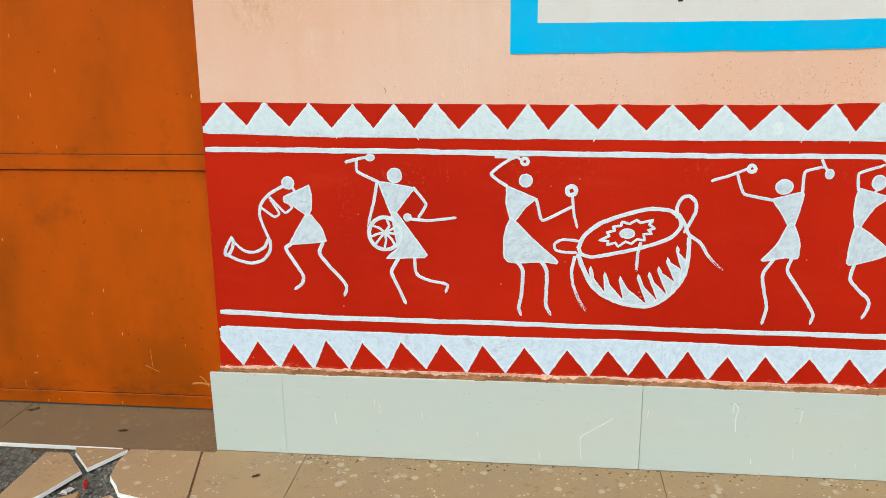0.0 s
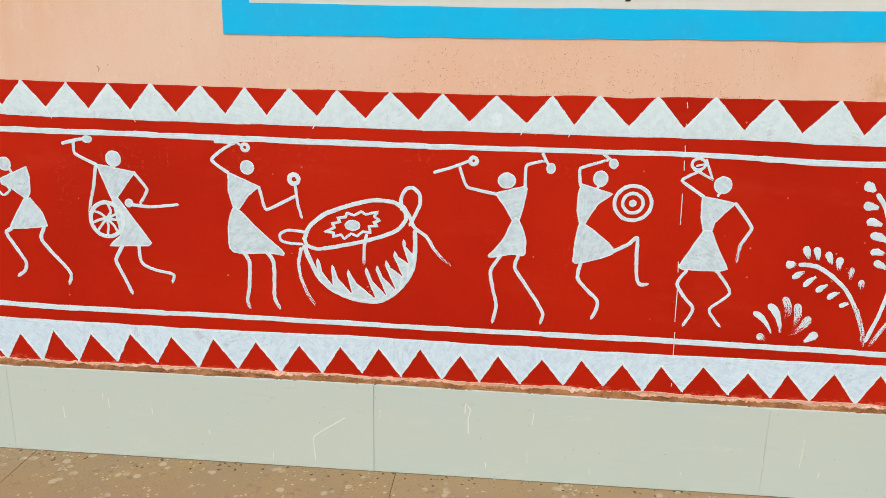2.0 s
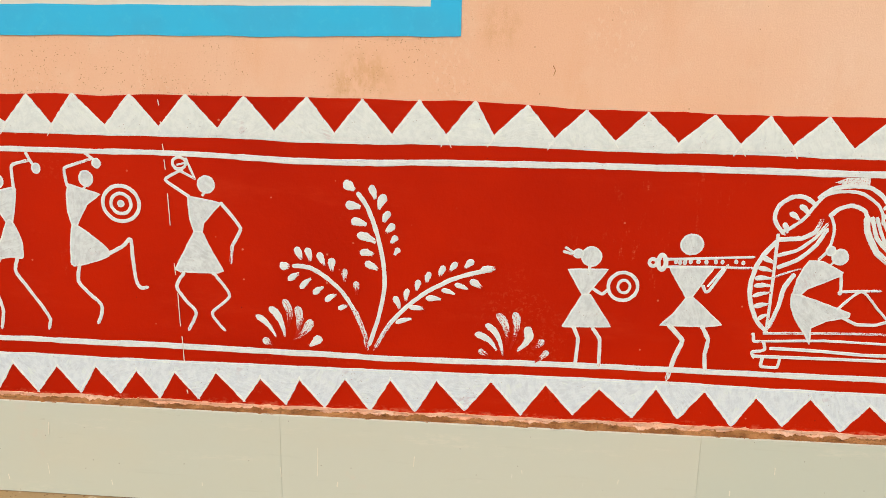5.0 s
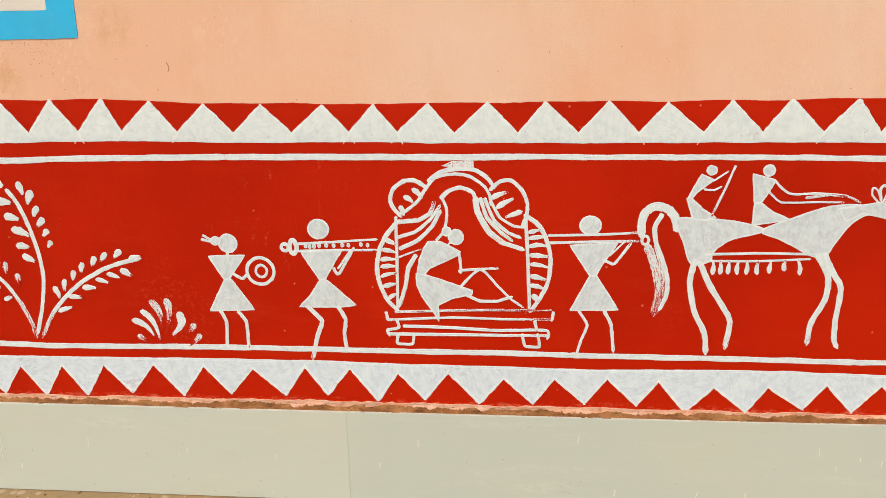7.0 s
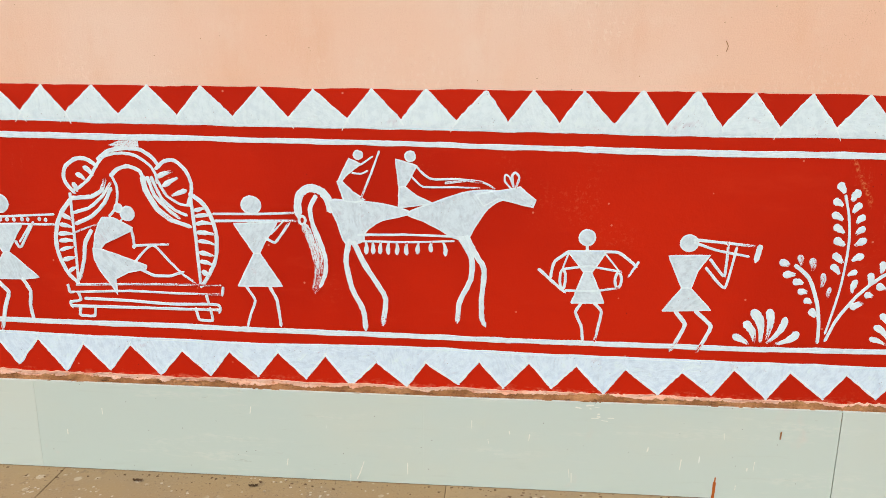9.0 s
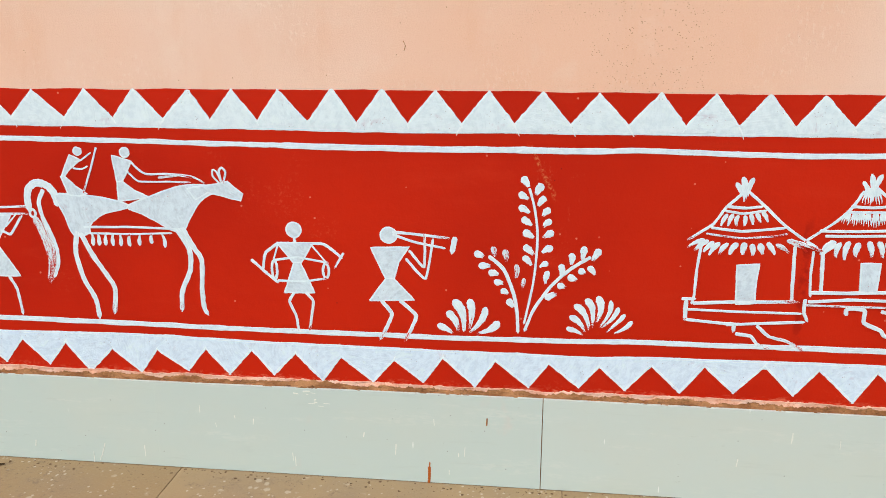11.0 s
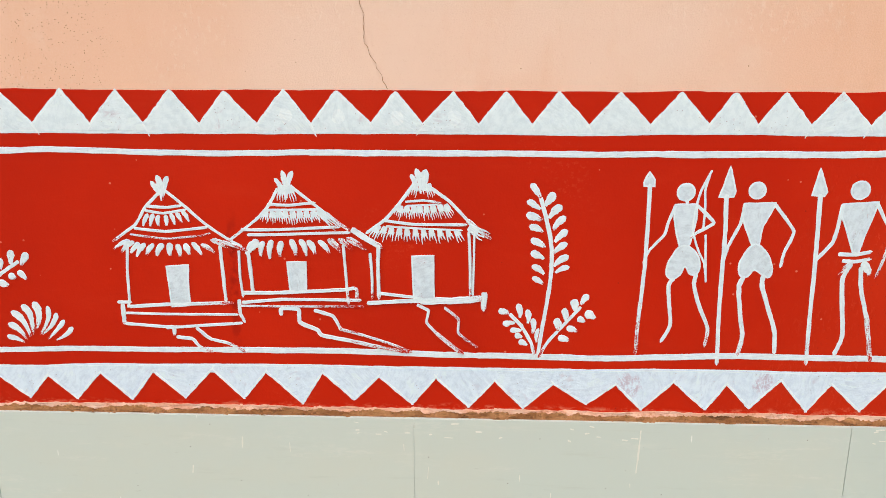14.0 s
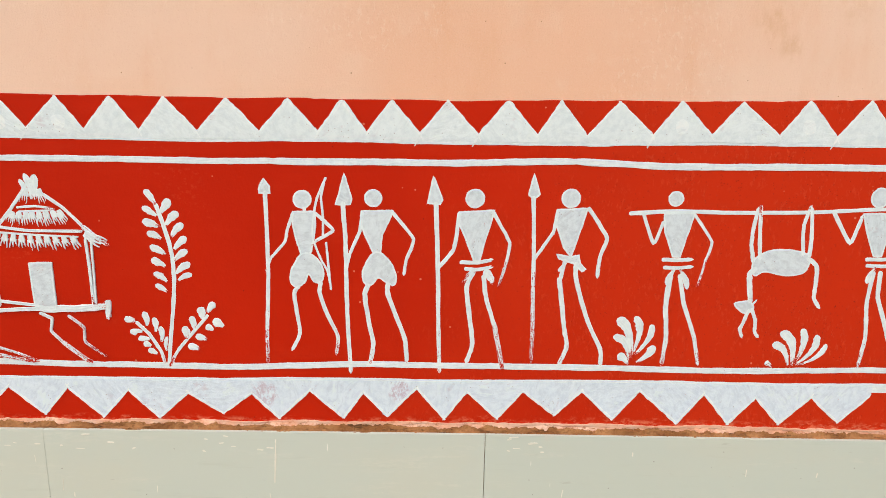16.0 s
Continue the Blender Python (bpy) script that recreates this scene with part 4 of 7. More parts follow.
LOWER_TIP_Z = [31.2, 30.6, 30.8, 31.1, 31.7, 32.1, 31.3, 31.6, 31.4, 31.4, 32.2, 31.7, 31.7, 31.3, 31.4, 32.0, 32.3, 31.3, 31.6, 31.5, 31.3, 30.8, 30.4, 31.1, 32.1, 31.5, 32.4, 32.4, 32.9, 31.3, 32.0, 31.2, 31.5, 31.7, 31.7, 29.9, 30.3, 31.6, 31.0, 31.6, 30.5, 30.9, 31.5, 30.8, 31.4, 32.2, 31.9, 32.1, 32.7, 32.8, 31.4, 32.9, 31.8, 31.2, 31.0, 32.5, 31.1, 31.4, 32.1, 31.2, 31.5, 32.7, 31.6, 30.6, 30.4, 30.5, 31.2]
LOWER_VALLEYS = [-21.9, -9.0, 3.6, 15.0, 27.6, 40.8, 54.4, 68.2, 82.1, 96.1, 109.3, 121.5, 134.6, 147.2, 158.9, 172.5, 184.5, 197.0, 208.7, 221.3, 234.5, 246.2, 259.8, 273.1, 286.6, 302.4, 317.9, 333.1, 349.0, 362.5, 376.9, 391.7, 408.0, 422.6, 437.6, 452.2, 467.7, 482.6, 498.5, 513.4, 527.3, 541.7, 558.1, 573.0, 588.9, 604.8, 619.6, 634.6, 649.8, 666.6, 681.9, 697.8, 713.6, 729.6, 746.0, 762.3, 779.7, 795.7, 810.4, 825.1, 839.0, 854.6, 871.0, 887.1, 905.2, 919.8, 935.4, 951.9]
LOWER_VALLEY_Z = [40.2, 40.2, 39.7, 41.2, 40.7, 41.5, 41.2, 41.3, 40.9, 40.5, 40.7, 40.8, 41.3, 39.9, 40.3, 40.0, 40.4, 39.8, 39.7, 40.2, 39.1, 39.2, 40.1, 40.5, 40.9, 41.4, 41.1, 40.7, 41.6, 41.4, 40.2, 40.6, 39.1, 39.4, 39.7, 39.2, 37.8, 38.1, 39.2, 39.4, 38.9, 38.5, 38.2, 39.6, 39.4, 39.2, 39.0, 40.1, 40.6, 41.4, 40.9, 40.9, 40.0, 39.8, 39.1, 38.5, 38.5, 39.5, 39.0, 40.4, 39.5, 39.8, 40.0, 40.3, 39.5, 38.4, 38.7, 39.1]


def ruled(name, knots, width, x0, x1, parent):
    """A long brushed line with slightly uneven edges."""
    bm, rows = bmesh.new(), []
    n = int((x1 - x0) / 0.012)
    for i in range(n + 1):
        x = x0 + (x1 - x0) * i / n
        z = height(knots, x) + wobble(x * 5, 1, 0.0015, width)
        taper = min(1.0, 0.72 + i * 0.14, 0.66 + (n - i) * 0.12)
        a = (width / 2 + wobble(x * 13, 4, 0.0022, width) + wobble(x * 55, 2, 0.0010)) * taper
        b = (width / 2 + wobble(x * 12, 7, 0.0022, width) + wobble(x * 50, 6, 0.0010)) * taper
        rows.append([bm.verts.new(p) for p in ((x, PAINT_Y + 0.0004, z + a), (x, PAINT_Y, z + a * 0.85), (x, PAINT_Y, z - b * 0.85), (x, PAINT_Y + 0.0004, z - b))])
    for p, q in zip(rows, rows[1:]):
        for k in range(3):
            bm.faces.new((p[k], p[k + 1], q[k + 1], q[k]))
    bm.loops.layers.uv.new("stroke")
    bm.loops.layers.uv.new("load")
    uv = bm.loops.layers.uv.get("stroke")
    for f in bm.faces:
        for loop in f.loops:
            loop[uv].uv = (loop.vert.co.x, loop.vert.co.z)
    return mesh_object(name, bm, M_WHITE, parent)


def border(name, label, base, edge, tips, valleys, up, tip_z=None, valley_z=None):
    """A row of hand-painted white triangles standing on, or hanging from, a white band."""
    thing = tagged(empty(name), label, "mural border", "painted triangle borders")
    s = 1 if up else -1
    band = [(x, z + s * 0.0135) for x, z in base]
    ruled("band", band, 0.027, X0 + 0.006, 9.95, thing)
    rnd = random.Random(len(tips))
    for i, tip in enumerate(tips):
        left = valleys[i] if valleys[0] < tips[0] else valleys[i - 1] if i else tip - 6.5
        j = i + 1 if valleys[0] < tips[0] else i
        right = valleys[j] if j < len(valleys) else tip + 7.5
        x, l, r = tip * 0.01, left * 0.01, right * 0.01
        zt = height(edge, x) + s * rnd.uniform(-0.002, 0.004)
        zl, zr = (height(base, p) + s * 0.029 for p in (l, r))
        if tip_z:
            zt, zl, zr = tip_z[i] * 0.01 - 0.001, valley_z[i] * 0.01, valley_z[min(j, len(valleys) - 1)] * 0.01
        zb = [height(base, p) + s * 0.008 for p in (l, r)]
        blunt = rnd.uniform(0.003, 0.008) if up else rnd.uniform(0.001, 0.006)
        corners = [(l - 0.004, zb[0]), (l, zl), (x - blunt, zt - s * 0.004), (x, zt), (x + blunt, zt - s * 0.004), (r, zr), (r + 0.004, zb[1])]
        bm, ring = bmesh.new(), []
        for (ax, az), (bx, bz) in zip(corners, corners[1:] + corners[:1]):
            k = max(1, round(math.hypot(bx - ax, bz - az) / 0.008))
            for m in range(k):
                px, pz = ax + (bx - ax) * m / k, az + (bz - az) * m / k
                ring.append((px + wobble(px * 60, pz * 60, 0.0022, 11) + wobble(px * 210, pz * 210, 0.0016, 13), pz + wobble(px * 60, pz * 60, 0.0022, 17) + wobble(px * 210, pz * 210, 0.0016, 19)))
        if not up:
            ring = ring[::-1]
        y = PAINT_Y - 0.0004 - 0.0002 * (i % 3)
        inner = [bm.verts.new((px, y, pz)) for px, pz in ring]
        for a, b, c in tessellate_polygon([[Vector((p[0], p[1], 0)) for p in ring]]):
            bm.faces.new((inner[a], inner[b], inner[c]))
        # the two slanting sides, each gone over with a fuller brush that now and then overshoots
        for side, (ex, ez) in enumerate(((l, zl), (r, zr))):
            long = math.hypot(ex - x, ez - zt)
            past = rnd.choice((0.004, 0.008, 0.014, 0.020, 0.034 if up else 0.012)) * (1.25 if up else 0.9)
            n, rows = 14, []
            ux, uz = (ex - x) / long, (ez - zt) / long
            for k in range(n + 1):
                run = (long + past) * k / n
                lean = max(0.0, run - long)
                inner_side = 0.003 * (1 if side == 0 else -1)
                px, pz = x + ux * run + inner_side - ux * lean * 0.35, zt + uz * run - s * 0.002
                wide = (0.0036 + wobble(px * 40, pz * 40, 0.0022, 23 + side)) * min(1.0, 0.45 + k * 0.3, 0.30 + (n - k) * 0.28)
                ragged = wobble(px * 190, pz * 190, 0.0012, 29)
                rows.append([bm.verts.new((px - uz * wide * f + ragged, y - q - side * 0.00006, pz + ux * wide * f)) for f, q in ((-1, -0.0003), (-0.6, 0.0003), (0.6, 0.0003), (1, -0.0003))])
            for p, q in zip(rows, rows[1:]):
                for k in range(3):
                    f = bm.faces.new((p[k], p[k + 1], q[k + 1], q[k]))
                    f.material_index = 1
        # a dab of thicker paint in the middle of a few
        if up and (rnd.random() < 0.07 or min(abs(x - d) for d in (1.557, 6.91, 7.361)) < 0.05):
            hub = bm.verts.new((x + 0.004, y - 0.0007, zt - 0.068))
            oval = [bm.verts.new((x + 0.004 + 0.017 * math.cos(g) + wobble(g, i, 0.006), y - 0.0005, zt - 0.068 + 0.020 * math.sin(g) + wobble(g, i, 0.006, 3))) for g in (k * math.tau / 14 for k in range(14))]
            for k in range(14):
                bm.faces.new((oval[k], oval[(k + 1) % 14], hub)).material_index = 1
        part("triangle", bm, M_FILL if up else M_FILL_COOL, thing).data.materials.append(M_EDGE)
    return thing


border("upper_border", "row of white painted triangles pointing up on red", UPPER_BASE, DADO_TOP, UPPER_TIPS, UPPER_VALLEYS, True)
border("lower_border", "row of white painted triangles pointing down on red", LOWER_BASE, LOWER_EDGE, LOWER_TIPS, LOWER_VALLEYS, False, LOWER_TIP_Z, LOWER_VALLEY_Z)
rnd = random.Random(21)
for knots in (UPPER_LINE, LOWER_LINE):
    stripe = tagged(empty("painted_line"), "long hand-painted white line on the red dado", "mural line", "painted lines")
    start = X0 + 0.008
    while start < 9.9:
        end = min(9.95, start + rnd.uniform(0.7, 1.25))
        shift = rnd.uniform(-0.0012, 0.0012)
        stroke = ruled("stroke", [(x, z + shift) for x, z in knots], rnd.uniform(0.0150, 0.0180), start, end, stripe)
        stroke.location.y = -0.00015 * (len(stripe.children) % 3)
        start = end - rnd.uniform(0.015, 0.04)


# ---- painted motifs ----
art = Mural("painted_horn_blower", "white painted stick figure blowing a long curved horn", 0.027, 0.579)
art.dot(2.6, 37.6, 2.1, 2.1)
art.line(0.9, (4.0, 36.1), (4.7, 35.0))
art.fill((0.8, 32.9), (9.5, 36.9), (10.1, 33.8), (9.8, 28.7), (8.5, 26.7), (4.0, 30.0), (0.9, 31.3))
art.fill((7.8, 27.0), (9.7, 27.0), (13.0, 22.6), (14.3, 18.4), (10.9, 17.8), (1.7, 17.0), (3.4, 19.9))
art.line(1.1, (0.7, 36.5), (-3.6, 34.0), (-6.7, 30.8), (-7.6, 27.0), (-6.7, 23.2), (-5.4, 19.8), (-4.8, 17.5))
art.line(1.2, (-4.7, 18.4), (-5.0, 14.6), (-7.7, 11.4), (-11.7, 10.3), (-16.1, 11.2), (-20.0, 13.1))
art.line(1.1, (-5.5, 18.4), (-6.8, 15.9), (-10.4, 14.1), (-13.9, 14.6), (-17.0, 17.3), (-17.8, 19.0))
art.line(1.2, (-17.8, 19.0), (-20.0, 15.3), (-20.4, 12.9), (-18.6, 13.9), (-17.1, 17.7))
art.line(0.9, (-7.5, 29.8), (-2.8, 26.3), (-0.9, 27.5), (-3.8, 32.3))
art.line(0.9, (-3.7, 32.7), (1.0, 27.7), (3.4, 29.4), (2.2, 31.3))
art.line(1.3, (2.3, 17.0), (0.5, 15.6), (3.2, 10.8), (5.8, 6.4), (5.3, 3.6), (3.1, 1.8))
art.line(1.3, (13.1, 17.8), (11.8, 14.3), (14.3, 10.5), (18.4, 5.9), (20.4, 2.8), (19.7, 0.0))
art.done()

art = Mural("painted_sword_bearer", "white painted stick figure with spoked shield and sword", 0.42, 0.557)
art.dot(-1.7, 42.5, 2.4, 2.4)
art.fill((-7.1, 40.6), (4.7, 38.5), (1.0, 33.9), (-1.9, 30.0), (-3.4, 30.3))
art.fill((-3.3, 30.9), (-1.3, 30.2), (8.3, 16.4), (7.4, 15.6), (-5.3, 15.0), (-1.3, 18.5))
art.line(1.1, (-7.1, 40.4), (-13.7, 43.7), (-13.8, 47.3))
art.line(1.1, (-17.3, 46.7), (-12.3, 48.0), (-8.6, 48.4))
art.dot(-9.4, 48.2, 1.5, 1.1)
art.line(1.1, (-7.5, 39.9), (-8.8, 33.4), (-10.3, 28.2), (-10.7, 25.0))
art.ring(-5.4, 23.4, 5.2, 5.4, 1.3)
art.line(0.9, (-5.4, 23.8), (-3.9, 26.0), (-4.9, 28.6))
art.line(0.9, (-5.4, 23.8), (-2.4, 25.3), (-1.2, 27.6))
art.line(0.9, (-5.4, 23.8), (-2.4, 23.4), (-0.2, 23.8))
art.line(0.9, (-5.4, 23.8), (-3.2, 21.5), (-2.2, 19.3))
art.line(0.9, (-5.4, 23.8), (-5.1, 21.1), (-5.6, 18.4))
art.line(0.9, (-5.4, 23.8), (-7.3, 21.5), (-8.9, 19.5))
art.line(0.9, (-5.4, 23.8), (-7.6, 23.3), (-10.3, 22.2))
art.line(0.9, (-5.4, 23.8), (-7.2, 25.2), (-9.4, 26.0))
art.line(1.1, (4.3, 38.5), (8.2, 33.3), (5.8, 29.0))
art.dot(2.1, 28.9, 1.3, 1.3)
art.line(1.1, (2.6, 28.4), (9.0, 27.9), (17.4, 28.9))
art.line(1.3, (-1.2, 15.1), (-3.7, 10.4), (-1.6, 5.4), (0.7, 0.0))
art.line(1.1, (4.2, 15.2), (4.7, 10.0), (8.7, 7.8), (13.4, 6.9), (14.8, 6.2), (14.3, 4.2))
art.done()

art = Mural("painted_drummer", "white painted stick figure raising two drumsticks", 0.845, 0.527)
art.dot(-2.7, 44.2, 2.1, 2.1)
art.fill((-8.6, 42.4), (0.6, 38.5), (-2.9, 35.5), (-6.0, 31.1), (-7.3, 31.1), (-8.8, 36.9))
art.line(1.1, (-8.6, 42.4), (-13.4, 45.9), (-11.0, 48.6), (-7.5, 50.9), (-5.8, 51.5))
art.line(0.9, (-12.2, 51.6), (-5.8, 51.5), (-4.0, 50.6))
art.ring(-3.1, 50.2, 1.0, 1.0, 1.0)
art.line(1.1, (0.6, 38.3), (1.1, 36.7), (2.7, 31.4), (12.0, 36.1))
art.line(1.0, (11.8, 39.3), (12.5, 33.5), (13.5, 29.6))
art.ring(11.5, 41.1, 1.4, 1.4, 1.4)
art.fill((-7.5, 31.5), (-6.4, 31.5), (0.9, 24.2), (7.8, 17.8), (2.8, 17.9), (-8.1, 17.8), (-9.4, 24.0), (-8.7, 28.7), soft=True)
art.line(1.3, (-5.3, 17.9), (-3.3, 14.7), (-3.6, 7.0), (-4.4, 2.2), (-3.8, 0.0))
art.line(1.3, (2.4, 18.0), (4.3, 14.9), (4.4, 9.1), (4.3, 3.4), (5.7, 0.3))
art.done()

art = Mural("painted_drum", "white painted two handled kettle drum with a flower", 1.172, 0.547)
art.part("rim")
art.line(1.4, (-18.5, 20.6), (-16.8, 24.7), (-11.7, 28.9), (-4.1, 31.8), (2.7, 33.5), (8.7, 33.2), (12.0, 31.1), (12.5, 27.8), (9.3, 24.2), (1.7, 21.3), (-7.0, 19.1), (-14.0, 17.8), (-17.5, 18.7), (-18.5, 20.9))
art.part("handle")
art.line(1.2, (11.4, 31.1), (11.2, 34.6), (12.7, 37.3), (14.7, 37.7), (16.6, 36.0), (16.8, 32.9), (15.3, 29.3), (13.9, 26.6))
art.line(1.2, (11.9, 32.0), (13.6, 29.3), (15.2, 25.7), (18.8, 23.0), (21.1, 19.4))
art.line(1.0, (21.1, 19.4), (23.0, 17.1), (26.0, 14.4), dry=True)
art.part("handle")
art.line(1.0, (-18.3, 22.9), (-23.4, 23.3), (-26.0, 21.9), (-25.6, 19.9), (-22.9, 19.2), (-19.3, 19.1))
art.line(1.1, (-19.6, 17.7), (-20.5, 13.0), (-19.9, 8.3))
art.line(1.1, (-19.9, 8.3), (-17.9, 3.2), (-15.8, 0.0), dry=True)
art.part("bowl")
art.line(1.6, (-18.5, 18.4), (-16.7, 13.6), (-13.7, 8.1), (-9.7, 4.8), (-3.6, 2.3), (3.7, 1.7), (8.5, 4.0), (12.0, 7.7), (14.7, 12.5), (15.5, 18.3), (15.4, 24.4))
art.fill((-13.9, 9.1), (-14.8, 13.2), (-14.5, 14.6), (-14.0, 13.4), (-13.5, 10.6), (-10.2, 6.3), (-11.5, 5.5), (-14.5, 8.7))
art.fill((-9.7, 6.5), (-10.2, 11.5), (-10.0, 12.8), (-9.5, 11.7), (-8.5, 8.6), (-4.4, 4.0), (-6.4, 3.2), (-11.5, 5.5))
art.fill((-3.8, 4.2), (-5.3, 10.1), (-5.0, 11.4), (-4.6, 10.3), (-2.7, 7.2), (2.9, 2.7), (-0.9, 2.0), (-6.4, 3.2))
art.fill((3.5, 2.9), (0.3, 11.0), (0.5, 12.3), (1.0, 11.2), (2.1, 8.3), (6.3, 3.9), (4.2, 1.9), (-0.9, 2.0))
art.fill((6.9, 4.1), (3.7, 11.8), (3.9, 13.1), (4.4, 12.0), (5.3, 9.7), (9.2, 5.9), (7.8, 3.4), (4.2, 1.9))
art.fill((9.7, 6.1), (6.5, 13.6), (6.7, 14.9), (7.2, 13.8), (7.8, 12.7), (11.4, 10.1), (10.8, 6.0), (7.8, 3.4))
art.fill((11.9, 10.3), (9.1, 16.6), (9.3, 18.0), (9.8, 16.9), (10.1, 16.3), (13.2, 14.3), (13.2, 8.9), (10.8, 6.0))
art.fill((13.7, 14.5), (11.8, 20.4), (12.0, 21.7), (12.5, 20.6), (12.4, 19.6), (14.7, 17.2), (15.1, 14.6), (13.2, 8.9))
art.part("flower")
art.line(0.9, (-11.9, 23.3), (-9.0, 24.8), (-9.9, 25.9), (-7.3, 26.6), (-8.2, 27.7), (-5.6, 28.1), (-5.3, 29.4), (-3.0, 28.7), (-0.9, 30.0), (0.4, 29.1), (4.3, 30.1), (3.0, 28.6), (4.8, 27.4), (2.8, 26.8), (4.0, 25.7), (1.4, 25.5), (1.9, 23.5), (-0.5, 23.8), (-2.2, 22.3), (-4.0, 23.0), (-6.2, 21.3), (-7.1, 22.6), (-9.7, 21.8), (-9.2, 23.1), (-11.9, 23.3), corner=True)
art.dot(-3.6, 25.6, 2.3, 1.6)
art.line(1.1, (0.7, 22.7), (0.0, 19.0), (-0.2, 13.8))
art.done("mural drum")

art = Mural("painted_club_dancer", "white painted stick figure swinging two clubs", 1.551, 0.518)
art.dot(4.4, 43.8, 2.6, 2.3)
art.fill((1.2, 39.9), (9.8, 42.2), (10.4, 41.7), (9.5, 36.4), (8.3, 31.8), (6.7, 31.7), (4.4, 35.7))
art.line(1.0, (1.7, 39.6), (-7.1, 41.5), (-9.5, 47.3))
art.line(1.0, (-16.9, 45.5), (-11.9, 47.1), (-6.8, 49.2))
art.ring(-5.5, 49.3, 1.0, 1.0, 1.2)
art.line(1.0, (9.8, 40.9), (9.9, 48.3), (15.2, 50.0))
art.line(1.0, (14.5, 52.0), (15.7, 49.7), (16.9, 48.0))
art.dot(17.0, 47.8, 1.3, 1.5)
art.fill((6.7, 32.0), (8.2, 32.1), (10.3, 27.4), (10.6, 24.0), (10.2, 21.4), (6.7, 21.6), (-0.1, 20.4), (1.6, 22.8), (4.2, 26.3), soft=True)
art.line(1.2, (3.5, 21.1), (0.6, 16.1), (1.4, 10.5), (2.6, 5.2), (1.7, 0.0))
art.line(1.2, (8.7, 21.3), (7.8, 17.4), (10.8, 12.7), (15.0, 6.6), (16.8, 3.1), (16.3, 0.4))
art.done()

art = Mural("painted_shield_dancer", "white painted stick figure dancing with a ringed shield", 1.911, 0.545)
art.dot(-4.6, 42.6, 2.1, 2.3)
art.line(0.8, (-5.5, 39.7), (-4.5, 40.8))
art.fill((-9.9, 40.8), (-0.9, 38.2), (-5.0, 35.1), (-7.7, 30.5), (-8.8, 28.2), (-9.6, 28.2), (-10.7, 32.9), (-10.7, 37.8))
art.line(1.0, (-10.2, 40.3), (-10.6, 45.4), (-3.0, 48.0))
art.line(1.0, (-4.2, 49.8), (-1.4, 47.6))
art.dot(-1.2, 47.0, 1.3, 1.4)
art.ring(5.1, 35.7, 5.3, 5.1, 1.1)
art.ring(5.1, 35.7, 2.9, 2.9, 1.0)
art.dot(5.1, 35.7, 1.0, 1.0)
art.fill((-9.8, 28.9), (-8.5, 28.9), (-4.3, 26.0), (0.7, 21.1), (-3.4, 18.7), (-10.4, 17.0), (-10.9, 20.1), (-10.6, 24.4), soft=True)
art.line(1.2, (-8.7, 17.3), (-9.4, 12.4), (-6.7, 9.0), (-3.3, 5.6), (-3.2, 2.9), (-4.4, 0.0))
art.line(1.2, (0.7, 21.1), (4.7, 23.3), (7.1, 25.4), (7.4, 20.0), (8.0, 13.1), (9.2, 11.1), (11.0, 11.3))
art.done()

art = Mural("painted_shell_blower", "white painted stick figure lifting a conch shell", 2.2, 0.536)
art.dot(1.1, 42.8, 2.5, 2.5)
art.line(0.8, (0.0, 39.7), (0.6, 40.6))
art.fill((-4.3, 39.3), (5.2, 37.6), (2.1, 34.4), (-0.1, 31.8), (-0.8, 28.8), (-2.9, 28.7), (-4.0, 33.3))
art.line(1.0, (-4.0, 39.3), (-10.5, 43.8), (-5.6, 46.7))
art.ring(-6.2, 48.6, 1.9, 1.6, 0.8)
art.line(0.8, (-4.2, 49.9), (-2.0, 44.4))
art.line(0.8, (-7.5, 47.1), (-2.0, 44.4))
art.line(0.6, (-6.8, 48.1), (-4.9, 48.6))
art.line(1.1, (5.2, 37.6), (10.5, 30.6), (7.9, 25.4), (7.4, 20.7))
art.fill((-2.9, 29.2), (-0.8, 29.3), (1.9, 23.5), (5.0, 17.9), (3.1, 17.3), (-7.6, 17.3), (-9.1, 18.0))
art.line(1.1, (-6.7, 16.9), (-9.0, 12.8), (-6.4, 8.5), (-3.7, 5.1), (-6.0, 0.0))
art.line(1.0, (1.9, 17.2), (3.1, 15.9), (6.4, 10.5), (1.2, 5.4), (3.0, 1.9), (4.5, 0.2))
art.done()

art = Mural("painted_plant", "white painted three branched plant with leaf strokes", 2.720, 0.5, "painted plants")
art.mark = "leaf"
art.part("stem")
art.line(1.4, (-8.0, 45.1), (-5.3, 41.2), (-2.7, 33.9), (-1.0, 25.7), (-0.6, 18.9), (-2.1, 10.3), (-4.9, 1.4))
art.part("branch")
art.line(1.4, (-26.6, 23.8), (-22.2, 23.5), (-18.0, 21.3), (-12.8, 16.7), (-9.0, 10.8))
art.line(1.4, (-9.0, 10.8), (-6.5, 4.8), (-5.6, 0.1), dry=True)
art.part("branch")
art.line(1.4, (29.4, 24.8), (23.4, 23.3), (17.5, 21.1), (11.7, 17.8), (5.9, 13.2), (0.9, 7.8))
art.line(1.3, (0.9, 7.8), (-1.8, 3.3), (-3.4, 0.0), dry=True)
art.leaf(-12.1, 47.8, -9.0, 46.0, 2.6)
art.leaf(-11.5, 41.8, -7.3, 41.3, 2.3)
art.leaf(-10.0, 37.4, -5.6, 36.4, 2.2)
art.leaf(-8.4, 33.4, -3.0, 31.4, 2.3)
art.leaf(-7.6, 28.4, -3.6, 27.9, 2.0)
